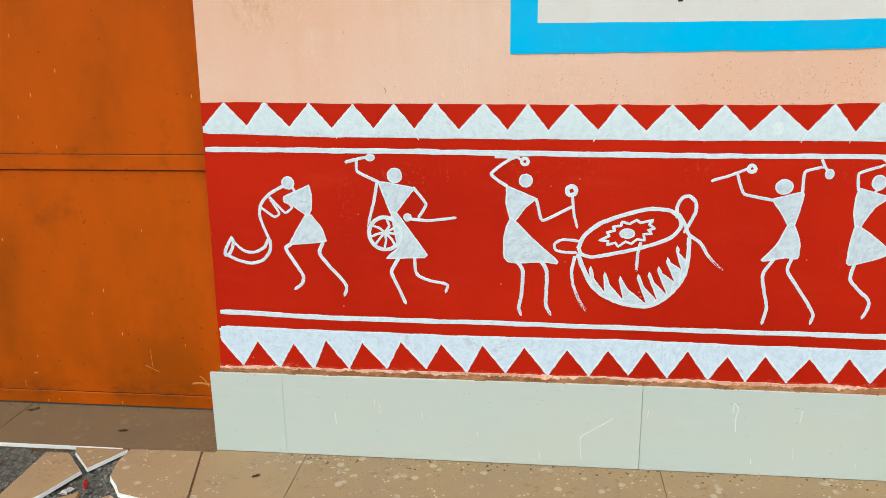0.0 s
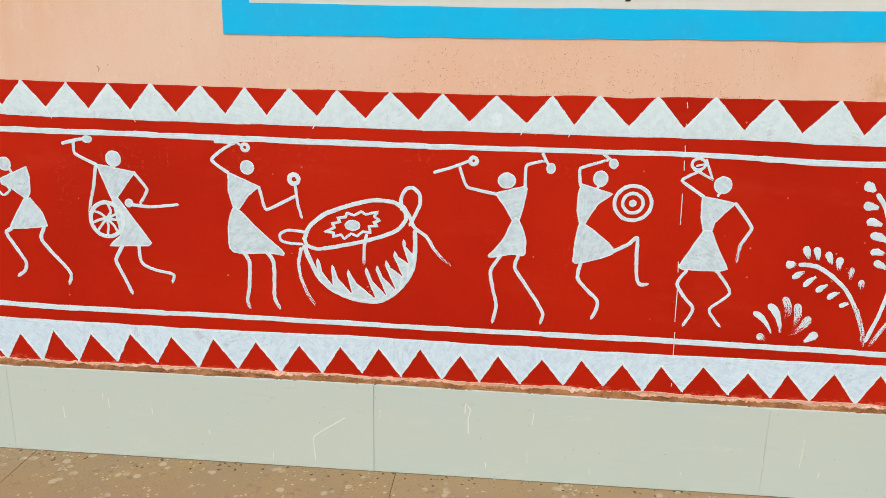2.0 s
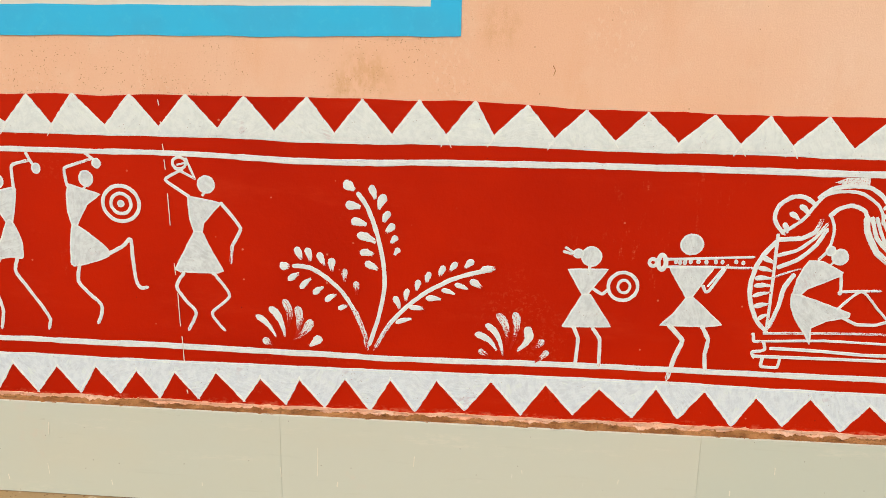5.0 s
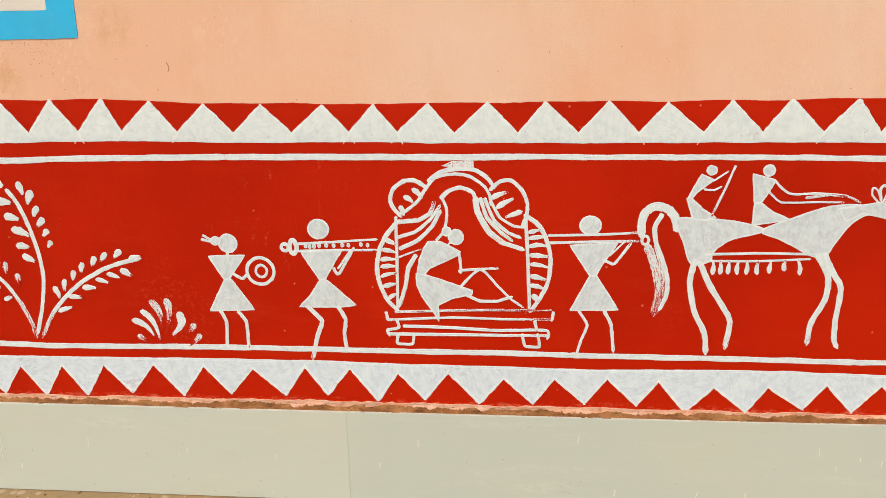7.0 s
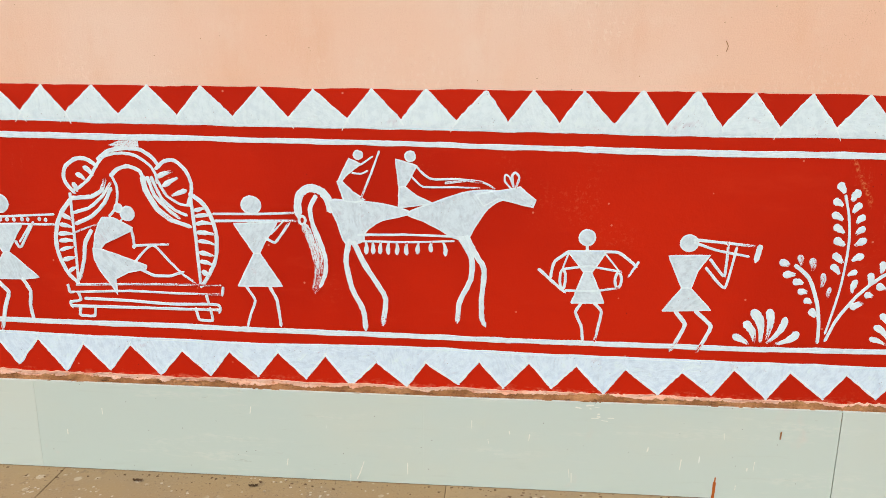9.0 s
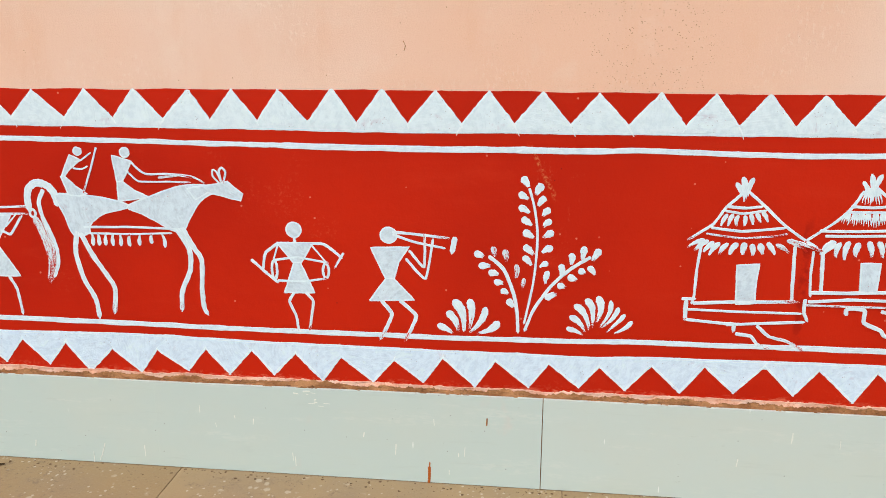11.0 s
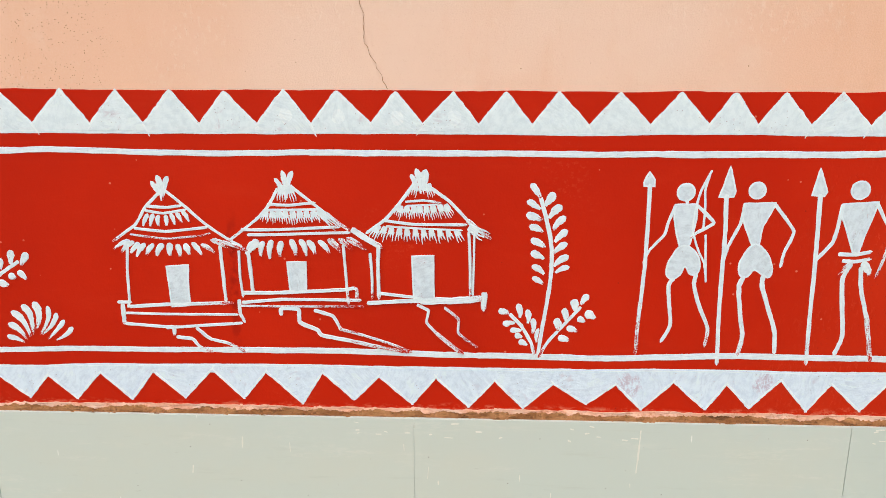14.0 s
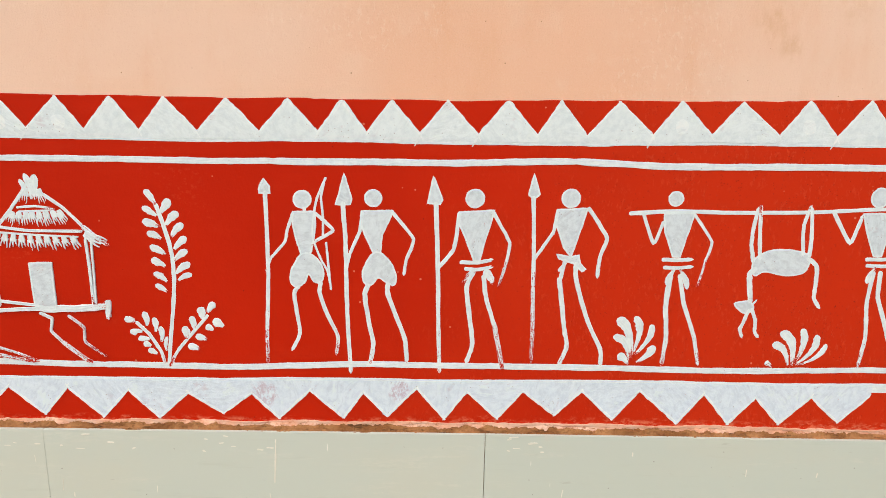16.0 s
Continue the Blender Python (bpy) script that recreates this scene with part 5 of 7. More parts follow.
art.leaf(-6.2, 25.5, -2.5, 23.6, 2.0)
art.leaf(-4.4, 47.6, -3.2, 43.7, 2.0)
art.leaf(-0.3, 45.0, -2.2, 40.9, 2.1)
art.leaf(1.0, 40.2, -0.8, 37.3, 2.0)
art.leaf(2.3, 36.7, -0.2, 34.0, 1.9)
art.leaf(3.1, 33.3, 1.2, 31.3, 1.7)
art.leaf(3.7, 29.9, 2.2, 28.0, 1.5)
art.leaf(-30.6, 23.6, -27.6, 23.6, 2.4)
art.leaf(-25.8, 29.4, -24.4, 25.6, 2.0)
art.leaf(-22.9, 29.2, -21.8, 25.4, 1.9)
art.leaf(-19.4, 28.0, -17.8, 24.2, 1.9)
art.leaf(-15.3, 26.5, -15.4, 22.6, 1.9)
art.leaf(-11.8, 23.6, -12.0, 19.8, 1.6, dry=True)
art.leaf(-8.8, 20.0, -8.7, 16.0, 1.6, dry=True)
art.leaf(-28.2, 19.5, -24.9, 21.7, 1.6)
art.leaf(-24.8, 17.2, -21.6, 20.3, 1.6)
art.leaf(-21.0, 15.7, -18.0, 18.0, 1.6)
art.leaf(-17.6, 13.7, -14.3, 15.8, 1.6)
art.leaf(-13.9, 11.5, -11.1, 12.7, 1.4)
art.leaf(2.1, 16.0, 3.6, 12.3, 1.7)
art.leaf(6.1, 18.4, 5.4, 14.4, 1.5)
art.leaf(9.2, 21.1, 8.5, 18.0, 1.6)
art.leaf(12.2, 23.5, 11.4, 20.3, 1.6)
art.leaf(16.2, 25.5, 15.0, 22.1, 1.7)
art.leaf(19.9, 26.5, 17.7, 23.6, 1.6)
art.leaf(24.5, 27.2, 22.0, 24.9, 1.8)
art.leaf(2.6, 8.1, 7.1, 9.5, 1.4)
art.leaf(6.4, 12.8, 11.0, 12.4, 1.4)
art.leaf(11.1, 15.7, 15.4, 15.6, 1.6)
art.leaf(15.5, 18.3, 19.3, 17.3, 1.4)
art.leaf(19.2, 20.1, 23.0, 18.8, 1.4)
art.leaf(23.4, 21.3, 26.8, 19.3, 1.9)
art.leaf(26.4, 24.1, 30.5, 25.1, 2.0)
art.done("mural plant")

art = Mural("painted_grass_tuft", "white dry brushed tuft of grass", 2.434, 0.498, "painted grass tufts")
art.mark = "blade"
art.blade(1.7, (-9.5, 8.8), (-6.3, 6.6), (-3.6, 2.4))
art.blade(2.1, (-5.5, 11.4), (-2.5, 8.2), (-1.1, 2.7))
art.blade(2.1, (-1.3, 13.9), (0.4, 10.3), (-0.1, 5.8), dry=True)
art.blade(2.1, (2.6, 12.1), (3.3, 7.8), (2.1, 2.3), dry=True)
art.blade(2.3, (6.6, 8.3), (5.1, 5.0), (1.6, 2.0), dry=True)
art.blade(2.3, (9.5, 3.2), (7.8, 1.5), (6.0, 0.2))
art.blade(2.0, (-7.7, 1.5), (-6.0, 0.9), (-4.7, 0.0), dry=True)
art.done("mural plant")

art = Mural("painted_grass_tuft", "white dry brushed tuft of grass", 3.075, 0.48, "painted grass tufts")
art.mark = "blade"
art.blade(1.9, (-10.3, 7.7), (-6.6, 6.4), (-4.0, 3.0))
art.blade(1.9, (-7.4, 10.6), (-4.0, 7.8), (-2.2, 1.7))
art.blade(2.1, (-4.3, 13.9), (-1.6, 10.5), (-1.3, 4.9), dry=True)
art.blade(2.0, (0.4, 14.5), (1.5, 10.7), (-0.2, 3.6), dry=True)
art.blade(2.5, (4.0, 10.4), (4.9, 7.0), (1.8, 3.3))
art.blade(1.7, (8.9, 7.0), (8.0, 5.4), (5.9, 3.9), dry=True)
art.blade(1.6, (10.4, 3.7), (9.2, 1.9), (7.0, 0.0), dry=True)
art.blade(1.6, (-9.1, 2.8), (-7.4, 2.1), (-6.3, 0.8), dry=True)
art.done("mural plant")

art = Mural("painted_girl", "white painted stick figure with hair bun and ringed shield", 3.295, 0.481)
art.dot(-0.8, 31.5, 2.8, 2.8)
art.dot(-4.4, 32.2, 1.5, 1.3)
art.line(0.8, (-7.9, 33.8), (-5.7, 32.5))
art.line(0.9, (-8.4, 32.6), (-6.1, 32.0))
art.fill((-6.9, 27.6), (3.9, 28.0), (0.1, 22.7), (-1.7, 20.1), (-2.4, 20.1))
art.line(1.0, (-1.1, 28.8), (-1.2, 27.6))
art.line(1.0, (0.0, 22.4), (2.6, 20.9), (4.1, 22.1))
art.ring(8.2, 23.3, 4.0, 4.0, 1.0)
art.ring(8.5, 23.3, 1.6, 1.8, 0.8)
art.fill((-2.6, 20.6), (-0.6, 20.6), (5.5, 11.5), (-7.8, 11.0))
art.line(1.2, (-4.7, 11.0), (-3.2, 7.5), (-3.6, 0.4))
art.line(1.2, (0.7, 10.8), (2.8, 7.6), (3.0, 0.0))
art.done()

art = Mural("painted_litter_bearer", "white painted stick figure shouldering a carrying pole", 3.587, 0.45, "painted litter bearers")
art.dot(-3.3, 38.9, 3.1, 2.9)
art.line(0.8, (-10.5, 34.5), (2.6, 35.3), (13.2, 36.0))
art.line(0.8, (-10.6, 32.4), (2.5, 32.8), (13.1, 32.9))
art.ring(-10.9, 33.7, 1.0, 2.0, 1.3)
art.ring(-13.3, 33.5, 1.0, 1.0, 1.0)
art.dot(-7.2, 33.9, 0.5, 0.6)
art.dot(-6.1, 33.9, 0.5, 0.7)
art.dot(-4.8, 33.9, 0.5, 0.7)
art.dot(-3.3, 34.1, 0.5, 0.7)
art.dot(-1.2, 34.1, 0.5, 0.6)
art.dot(0.9, 34.1, 0.5, 0.6)
art.dot(3.4, 34.3, 0.5, 0.6)
art.dot(5.2, 34.3, 0.5, 0.6)
art.dot(8.8, 34.5, 0.5, 0.6)
art.dot(10.7, 34.3, 0.5, 0.6)
art.fill((-8.7, 32.2), (3.2, 32.8), (-0.2, 27.4), (-2.4, 23.5), (-3.4, 23.5))
art.line(1.0, (0.6, 27.4), (1.5, 25.7), (2.5, 26.3), (6.6, 33.3))
art.line(0.7, (1.9, 27.4), (5.4, 32.3))
art.fill((-3.4, 24.0), (-1.8, 24.0), (6.6, 16.4), (2.4, 15.8), (-10.1, 15.7), (-6.9, 18.8))
art.line(1.5, (-7.6, 15.7), (-3.7, 11.4), (-5.3, 6.6), (-6.9, 0.0))
art.line(1.3, (1.3, 15.8), (3.4, 12.0), (2.8, 7.7), (3.4, 2.4))
art.done()

art = Mural("painted_palanquin", "white painted palanquin with curtains, ribbed sides and seated figure", 3.97, 0.495)
art.mark = "rib"
art.part("canopy")
art.fill((-6.3, 52.4), (-3.2, 53.7), (2.6, 53.9), (2.6, 51.8), (-3.3, 51.5), dry=True)
art.line(1.3, (-9.8, 48.2), (-6.4, 50.7), (-1.7, 51.5), (2.9, 51.2), (6.3, 49.0), (8.0, 46.6))
art.line(1.0, (-18.3, 38.8), (-16.0, 40.0), (-12.8, 42.7), (-10.8, 45.9), (-8.0, 49.0), (-3.3, 50.1), (1.3, 49.5), (5.2, 46.9), (6.9, 44.3), (7.2, 41.9))
art.line(1.3, (-6.4, 43.5), (-4.1, 45.5), (-1.0, 46.3), (2.1, 45.1), (3.1, 43.2))
art.line(0.9, (-6.2, 43.5), (-5.0, 40.3), (-5.1, 37.1), (-5.9, 33.9), (-8.0, 31.4))
art.line(1.3, (-10.8, 46.5), (-13.4, 48.2), (-16.6, 48.2), (-19.8, 45.9), (-20.7, 42.7), (-19.7, 40.3), (-18.0, 38.4))
art.leaf(-14.6, 46.0, -11.8, 43.2, 1.4)
art.leaf(-17.0, 43.8, -14.2, 41.9, 1.4)
art.leaf(-18.2, 41.2, -17.0, 38.4, 1.4)
art.line(1.2, (7.2, 45.8), (9.8, 48.0), (12.9, 48.2), (15.9, 45.4), (17.3, 41.9), (17.1, 38.7), (16.0, 35.6))
art.leaf(7.2, 43.2, 12.1, 45.1, 1.4)
art.leaf(8.7, 40.6, 13.5, 43.3, 1.4)
art.leaf(16.0, 39.7, 11.3, 37.9, 1.4)
art.part("curtain")
art.line(1.4, (-19.0, 36.6), (-13.0, 37.1), (-9.7, 39.0), (-8.4, 42.2))
art.line(1.1, (-18.7, 32.2), (-13.8, 33.8), (-9.8, 37.1), (-6.9, 41.1))
art.line(1.3, (-18.3, 28.9), (-13.1, 31.4), (-9.0, 35.5), (-6.9, 39.5))
art.part("curtain")
art.line(1.9, (3.1, 43.2), (3.6, 39.5), (6.7, 33.9), (10.6, 30.7))
art.line(1.3, (10.6, 30.7), (16.0, 28.9))
art.line(1.2, (4.4, 43.2), (6.2, 37.9), (9.8, 33.9), (12.9, 31.5))
art.line(1.1, (5.6, 43.2), (8.2, 37.1), (12.1, 33.6), (15.2, 32.3))
art.line(0.9, (7.2, 42.7), (9.8, 37.9), (13.7, 35.5), (16.8, 35.2))
art.part("side_frame")
art.line(1.4, (-19.3, 36.2), (-23.0, 31.3), (-24.9, 25.5), (-24.8, 19.7), (-22.6, 13.8), (-19.7, 10.7))
art.line(1.0, (-19.3, 37.9), (-19.3, 27.2), (-19.5, 11.2))
art.leaf(-22.7, 31.5, -19.6, 29.9, 1.4)
art.leaf(-23.6, 28.5, -19.6, 27.6, 1.3)
art.leaf(-24.2, 25.5, -19.7, 25.7, 1.3)
art.leaf(-24.2, 23.4, -19.4, 23.6, 1.3)
art.leaf(-24.3, 20.5, -19.5, 21.7, 1.1)
art.leaf(-23.6, 17.5, -19.6, 18.5, 1.3)
art.leaf(-22.1, 13.8, -19.7, 15.5, 1.2)
art.part("drape")
art.line(0.6, (-19.7, 25.9), (-15.6, 27.6), (-11.6, 28.9), dry=True)
art.line(1.4, (-14.0, 26.9), (-16.2, 23.1), (-17.0, 18.1), (-18.9, 12.1))
art.part("side_frame")
art.line(1.4, (17.7, 38.0), (20.6, 35.6), (22.7, 31.6), (23.9, 25.9), (23.2, 19.3), (20.9, 14.3), (18.6, 10.9))
art.line(1.1, (16.8, 38.7), (17.5, 27.5), (18.2, 10.9))
art.leaf(17.6, 33.6, 21.0, 34.5, 1.2)
art.leaf(17.6, 32.0, 23.0, 32.4, 1.2)
art.leaf(17.8, 29.6, 23.0, 29.8, 1.3)
art.leaf(17.9, 27.2, 23.4, 26.7, 1.4)
art.leaf(18.1, 24.5, 23.4, 23.6, 1.2)
art.leaf(18.1, 21.2, 22.9, 20.0, 1.4)
art.leaf(18.2, 18.4, 22.3, 17.3, 1.3)
art.leaf(18.8, 15.6, 21.2, 13.4, 1.6)
art.part("platform")
art.line(0.8, (-20.2, 10.0), (4.2, 10.9), (24.1, 11.1), dry=True)
art.line(0.8, (-21.6, 7.6), (-3.9, 8.5), (12.2, 8.2), (24.6, 8.3))
art.line(1.0, (-22.9, 9.8), (-22.5, 7.6), (-21.1, 7.6))
art.line(1.0, (-20.0, 7.6), (-19.4, 5.5), (-20.4, 4.8), (-22.7, 4.4), (-22.3, 3.0))
art.line(1.0, (-17.9, 5.7), (-4.0, 5.4), (9.0, 4.8), (21.8, 5.1), (23.7, 4.1), (23.4, 2.8))
art.line(1.0, (-22.1, 3.2), (-4.0, 3.3), (12.2, 3.3), (23.1, 3.4))
art.line(1.0, (24.9, 10.5), (24.6, 8.3))
art.line(1.0, (19.7, 7.8), (20.2, 5.5))
art.part("foot")
art.line(1.0, (-19.7, 3.1), (-19.9, 0.3), (-15.6, 0.2), (-15.0, 3.2))
art.part("foot")
art.line(1.0, (16.2, 3.7), (17.0, 0.2), (21.1, 0.0), (20.6, 3.7))
art.part("seated_figure")
art.dot(-2.5, 32.3, 2.2, 2.2)
art.dot(-5.1, 33.9, 1.3, 1.4)
art.line(0.6, (-4.2, 30.6), (-5.2, 29.5))
art.fill((-10.3, 30.9), (-6.8, 30.9), (-1.3, 28.0), (-2.1, 27.0), (-10.1, 23.2), (-12.1, 20.8), (-13.7, 20.8), (-12.9, 25.6), (-11.6, 28.9))
art.fill((-13.9, 21.5), (-11.8, 21.3), (-3.8, 18.7), (2.0, 16.6), (1.8, 15.7), (-3.9, 14.3), (-7.9, 12.2), (-7.7, 7.4), (-8.8, 9.6), (-12.3, 14.7), (-13.8, 18.1))
art.line(0.9, (-1.7, 27.7), (-1.3, 24.9), (-1.2, 22.1), (-0.8, 22.7), (9.0, 23.3))
art.line(0.8, (-1.4, 17.7), (4.2, 22.9), (9.0, 18.3), (13.0, 14.2), (16.2, 12.0))
art.line(1.0, (0.2, 15.4), (4.2, 13.6), (9.0, 13.6), (13.0, 14.9))
art.done("mural palanquin")

art = Mural("painted_litter_bearer", "white painted stick figure shouldering a carrying pole", 4.324, 0.479, "painted litter bearers")
art.dot(-0.8, 37.4, 3.0, 2.7)
art.line(0.8, (-12.1, 34.5), (1.4, 34.8), (12.0, 35.4))
art.line(0.9, (-11.6, 32.4), (1.5, 32.8), (12.1, 33.0))
art.fill((-6.2, 31.7), (6.8, 32.5), (2.5, 26.0), (0.9, 22.5), (-0.2, 22.5))
art.line(0.9, (3.2, 27.6), (6.0, 26.5), (10.3, 32.5))
art.line(0.6, (4.7, 28.9), (8.5, 32.8))
art.fill((-0.5, 23.0), (1.2, 23.0), (7.5, 13.1), (-5.8, 12.8))
art.line(0.9, (-3.4, 12.7), (-0.9, 8.5), (-2.4, 4.2), (-3.6, 0.0))
art.line(1.1, (3.7, 12.8), (5.7, 8.6), (6.6, 0.9))
art.done()

art = Mural("painted_horse", "white painted deer-like horse with two small riders and tasselled saddle cloth", 4.793, 0.489)
art.mark = "tassel"
art.part("tail")
art.line(2.4, (-32.0, 30.4), (-30.4, 26.3), (-29.0, 21.2), (-28.6, 16.0), (-29.5, 11.5), dry=True)
art.line(1.2, (-29.9, 31.1), (-28.3, 25.5), (-27.5, 20.4), (-27.6, 15.7), dry=True)
art.line(1.4, (-28.7, 39.4), (-30.3, 36.1), (-29.9, 31.8), (-27.9, 26.7), (-26.3, 21.3), (-26.4, 16.4), (-28.0, 12.6))
art.line(2.6, (-24.2, 35.5), (-25.2, 38.8), (-27.7, 41.3), (-30.7, 41.7), (-33.0, 40.2), (-33.9, 37.2), (-33.8, 34.1))
art.ring(-32.8, 32.3, 0.9, 1.2, 0.8)
art.part("body")
art.fill((-24.8, 37.9), (-20.1, 38.5), (-9.7, 37.7), (-1.4, 35.6), (-3.5, 34.3), (-9.3, 32.9), (-12.9, 30.7), (-14.7, 28.7), (-15.2, 26.5), (-20.1, 25.8), (-22.4, 31.6), soft=True)
art.fill((-2.1, 35.1), (4.9, 38.2), (13.3, 41.3), (19.7, 42.3), (25.4, 41.8), (29.0, 41.5), (27.8, 39.8), (25.0, 39.7), (20.9, 37.2), (17.2, 31.8), (15.2, 28.3), (11.7, 28.1), (7.1, 30.6), (2.5, 32.9), soft=True)
art.part("saddle_cloth")
art.line(0.8, (-16.5, 28.4), (-1.6, 28.8), (14.6, 28.6))
art.line(0.7, (-16.4, 26.5), (-1.4, 26.6), (11.1, 27.3))
art.leaf(-14.3, 22.6, -14.3, 26.5, 1.2)
art.leaf(-12.3, 22.7, -12.3, 26.5, 1.2)
art.leaf(-10.1, 22.8, -9.9, 26.5, 1.2)
art.leaf(-7.7, 22.7, -7.5, 26.6, 1.2)
art.leaf(-5.3, 22.7, -5.3, 26.6, 1.2)
art.leaf(-2.3, 22.7, -2.2, 26.6, 1.2)
art.leaf(0.8, 23.1, 1.1, 26.6, 1.2)
art.leaf(4.8, 23.8, 4.9, 27.0, 1.2)
art.leaf(8.8, 22.7, 8.0, 27.1, 1.2)
art.part("leg")
art.line(1.8, (-19.1, 26.5), (-20.2, 20.3), (-18.5, 12.1), (-15.3, 5.4), (-14.7, 0.0))
art.part("leg")
art.line(1.8, (-17.8, 26.0), (-14.7, 19.5), (-10.6, 13.0), (-8.6, 8.9), (-9.4, 1.8))
art.part("leg")
art.line(1.8, (13.2, 28.3), (16.4, 22.3), (16.2, 15.8), (13.2, 9.2), (12.6, 3.4))
art.part("leg")
art.line(1.75, (14.9, 28.6), (17.3, 23.9), (20.0, 19.1), (19.6, 11.0), (19.7, 4.4), (20.5, 2.4))
art.part("rider")
art.dot(-16.2, 51.6, 1.4, 1.3)
art.fill((-18.8, 50.5), (-15.6, 49.0), (-19.8, 45.6), (-21.4, 43.5), (-22.2, 43.6))
art.fill((-22.3, 43.9), (-21.2, 44.1), (-18.0, 41.0), (-14.5, 38.8), (-17.1, 38.0), (-20.4, 38.3))
art.line(0.6, (-17.3, 48.4), (-15.2, 49.0), (-12.1, 51.2))
art.line(0.6, (-17.9, 46.4), (-15.4, 46.2), (-13.6, 47.1))
art.line(0.7, (-10.2, 52.7), (-12.5, 46.4), (-15.4, 39.4))
art.part("rider")
art.dot(-1.4, 51.5, 1.6, 1.6)
art.fill((-5.5, 50.6), (0.5, 48.9), (-1.7, 44.8), (-3.3, 42.1), (-4.5, 42.4))
art.fill((-4.5, 42.7), (-3.0, 42.9), (0.4, 40.2), (5.2, 38.2), (0.6, 37.5), (-4.7, 36.7))
art.line(0.7, (0.4, 48.6), (4.3, 45.3), (11.5, 45.3), (18.7, 44.7), (22.5, 42.9))
art.line(0.6, (-1.3, 46.1), (2.3, 42.9), (11.7, 43.0), (18.2, 42.9))
art.line(0.9, (8.7, 44.1), (14.4, 45.0), (18.7, 44.5), dry=True)
art.part("head")
art.fill((17.1, 41.1), (21.9, 41.9), (26.3, 42.6), (29.7, 43.5), (32.1, 41.3), (34.1, 39.8), (33.4, 37.8), (29.9, 38.5), (26.7, 39.4), (23.5, 40.0), (19.6, 37.8))
art.line(0.6, (27.1, 43.0), (25.4, 44.9), (25.4, 46.8), (26.6, 46.2), (27.7, 43.6))
art.line(0.8, (27.7, 43.6), (27.3, 46.5), (28.3, 47.5), (29.3, 46.1), (28.5, 43.3))
art.done("mural animal")

art = Mural("painted_drum_player", "white painted stick figure playing a barrel drum", 5.292, 0.475)
art.dot(-0.8, 30.8, 2.4, 2.4)
art.line(0.9, (-0.7, 28.4), (-0.6, 27.0))
art.line(1.0, (-6.3, 26.2), (-9.8, 23.4), (-10.7, 18.7))
art.line(1.0, (-14.1, 21.1), (-10.4, 17.8), (-6.5, 14.5))
art.line(1.0, (-6.0, 26.5), (7.5, 26.8), (11.1, 24.7), (13.3, 22.8))
art.line(0.8, (14.0, 24.0), (11.4, 19.7))
art.fill((-6.0, 26.7), (4.9, 27.0), (0.9, 20.4), (-1.0, 20.3))
art.fill((-1.1, 20.8), (0.8, 20.9), (4.9, 11.5), (-4.4, 11.2))
art.ring(-7.2, 18.3, 0.8, 2.9, 0.8)
art.ring(8.6, 18.5, 0.9, 2.2, 0.8)
art.line(0.8, (-7.0, 21.3), (-0.2, 22.4), (9.1, 21.0))
art.line(0.8, (-6.2, 14.9), (1.8, 15.0), (8.5, 16.1))
art.line(0.6, (-5.9, 25.9), (-7.3, 21.6))
art.line(0.6, (4.3, 26.5), (8.6, 21.3))
art.line(1.0, (-1.5, 11.3), (-3.0, 8.5), (-1.1, 3.9), (-0.6, 0.0))
art.line(1.0, (2.3, 11.4), (4.4, 8.8), (3.7, 4.0), (3.0, 0.0))
art.done()

art = Mural("painted_trumpeter", "white painted stick figure blowing a straight trumpet", 5.636, 0.453)
art.dot(-6.7, 32.2, 2.6, 2.5)
art.line(0.9, (-5.4, 33.2), (2.4, 32.6), (11.0, 31.8))
art.line(0.9, (-5.3, 32.4), (1.1, 30.3), (9.7, 28.8))
art.line(1.8, (12.8, 31.7), (12.1, 28.0))
art.fill((-12.1, 28.3), (-0.6, 28.8), (-3.8, 24.2), (-5.3, 18.5), (-7.5, 18.4))
art.line(0.9, (-0.5, 27.6), (3.8, 22.8), (4.0, 32.7))
art.line(0.9, (-1.5, 25.1), (4.2, 19.3), (6.4, 31.1))
art.fill((-7.7, 18.9), (-5.4, 19.0), (0.9, 12.6), (-12.7, 11.9))
art.line(1.3, (-9.0, 11.9), (-6.0, 8.0), (-7.6, 3.7), (-9.5, 0.1))
art.line(1.3, (-3.2, 12.1), (1.3, 7.8), (0.1, 4.0), (-1.8, 0.0))
art.done()

art = Mural("painted_grass_tuft", "white brushed tuft of broad grass blades", 5.804, 0.478, "painted grass tufts")
art.mark = "blade"
art.blade(1.9, (-9.1, 2.6), (-6.2, 1.4), (-4.3, 0.0))
art.blade(2.2, (-6.4, 6.7), (-3.8, 4.3), (-2.9, 0.2))
art.blade(2.7, (-4.5, 10.4), (-1.8, 6.9), (-1.1, 0.8))
art.blade(2.2, (0.3, 11.0), (1.2, 7.0), (0.5, 1.7))
art.blade(2.0, (5.3, 8.8), (4.0, 4.4), (0.6, 0.6))
art.blade(2.2, (9.1, 4.5), (7.0, 2.0), (2.6, 0.3))
art.done("mural plant")

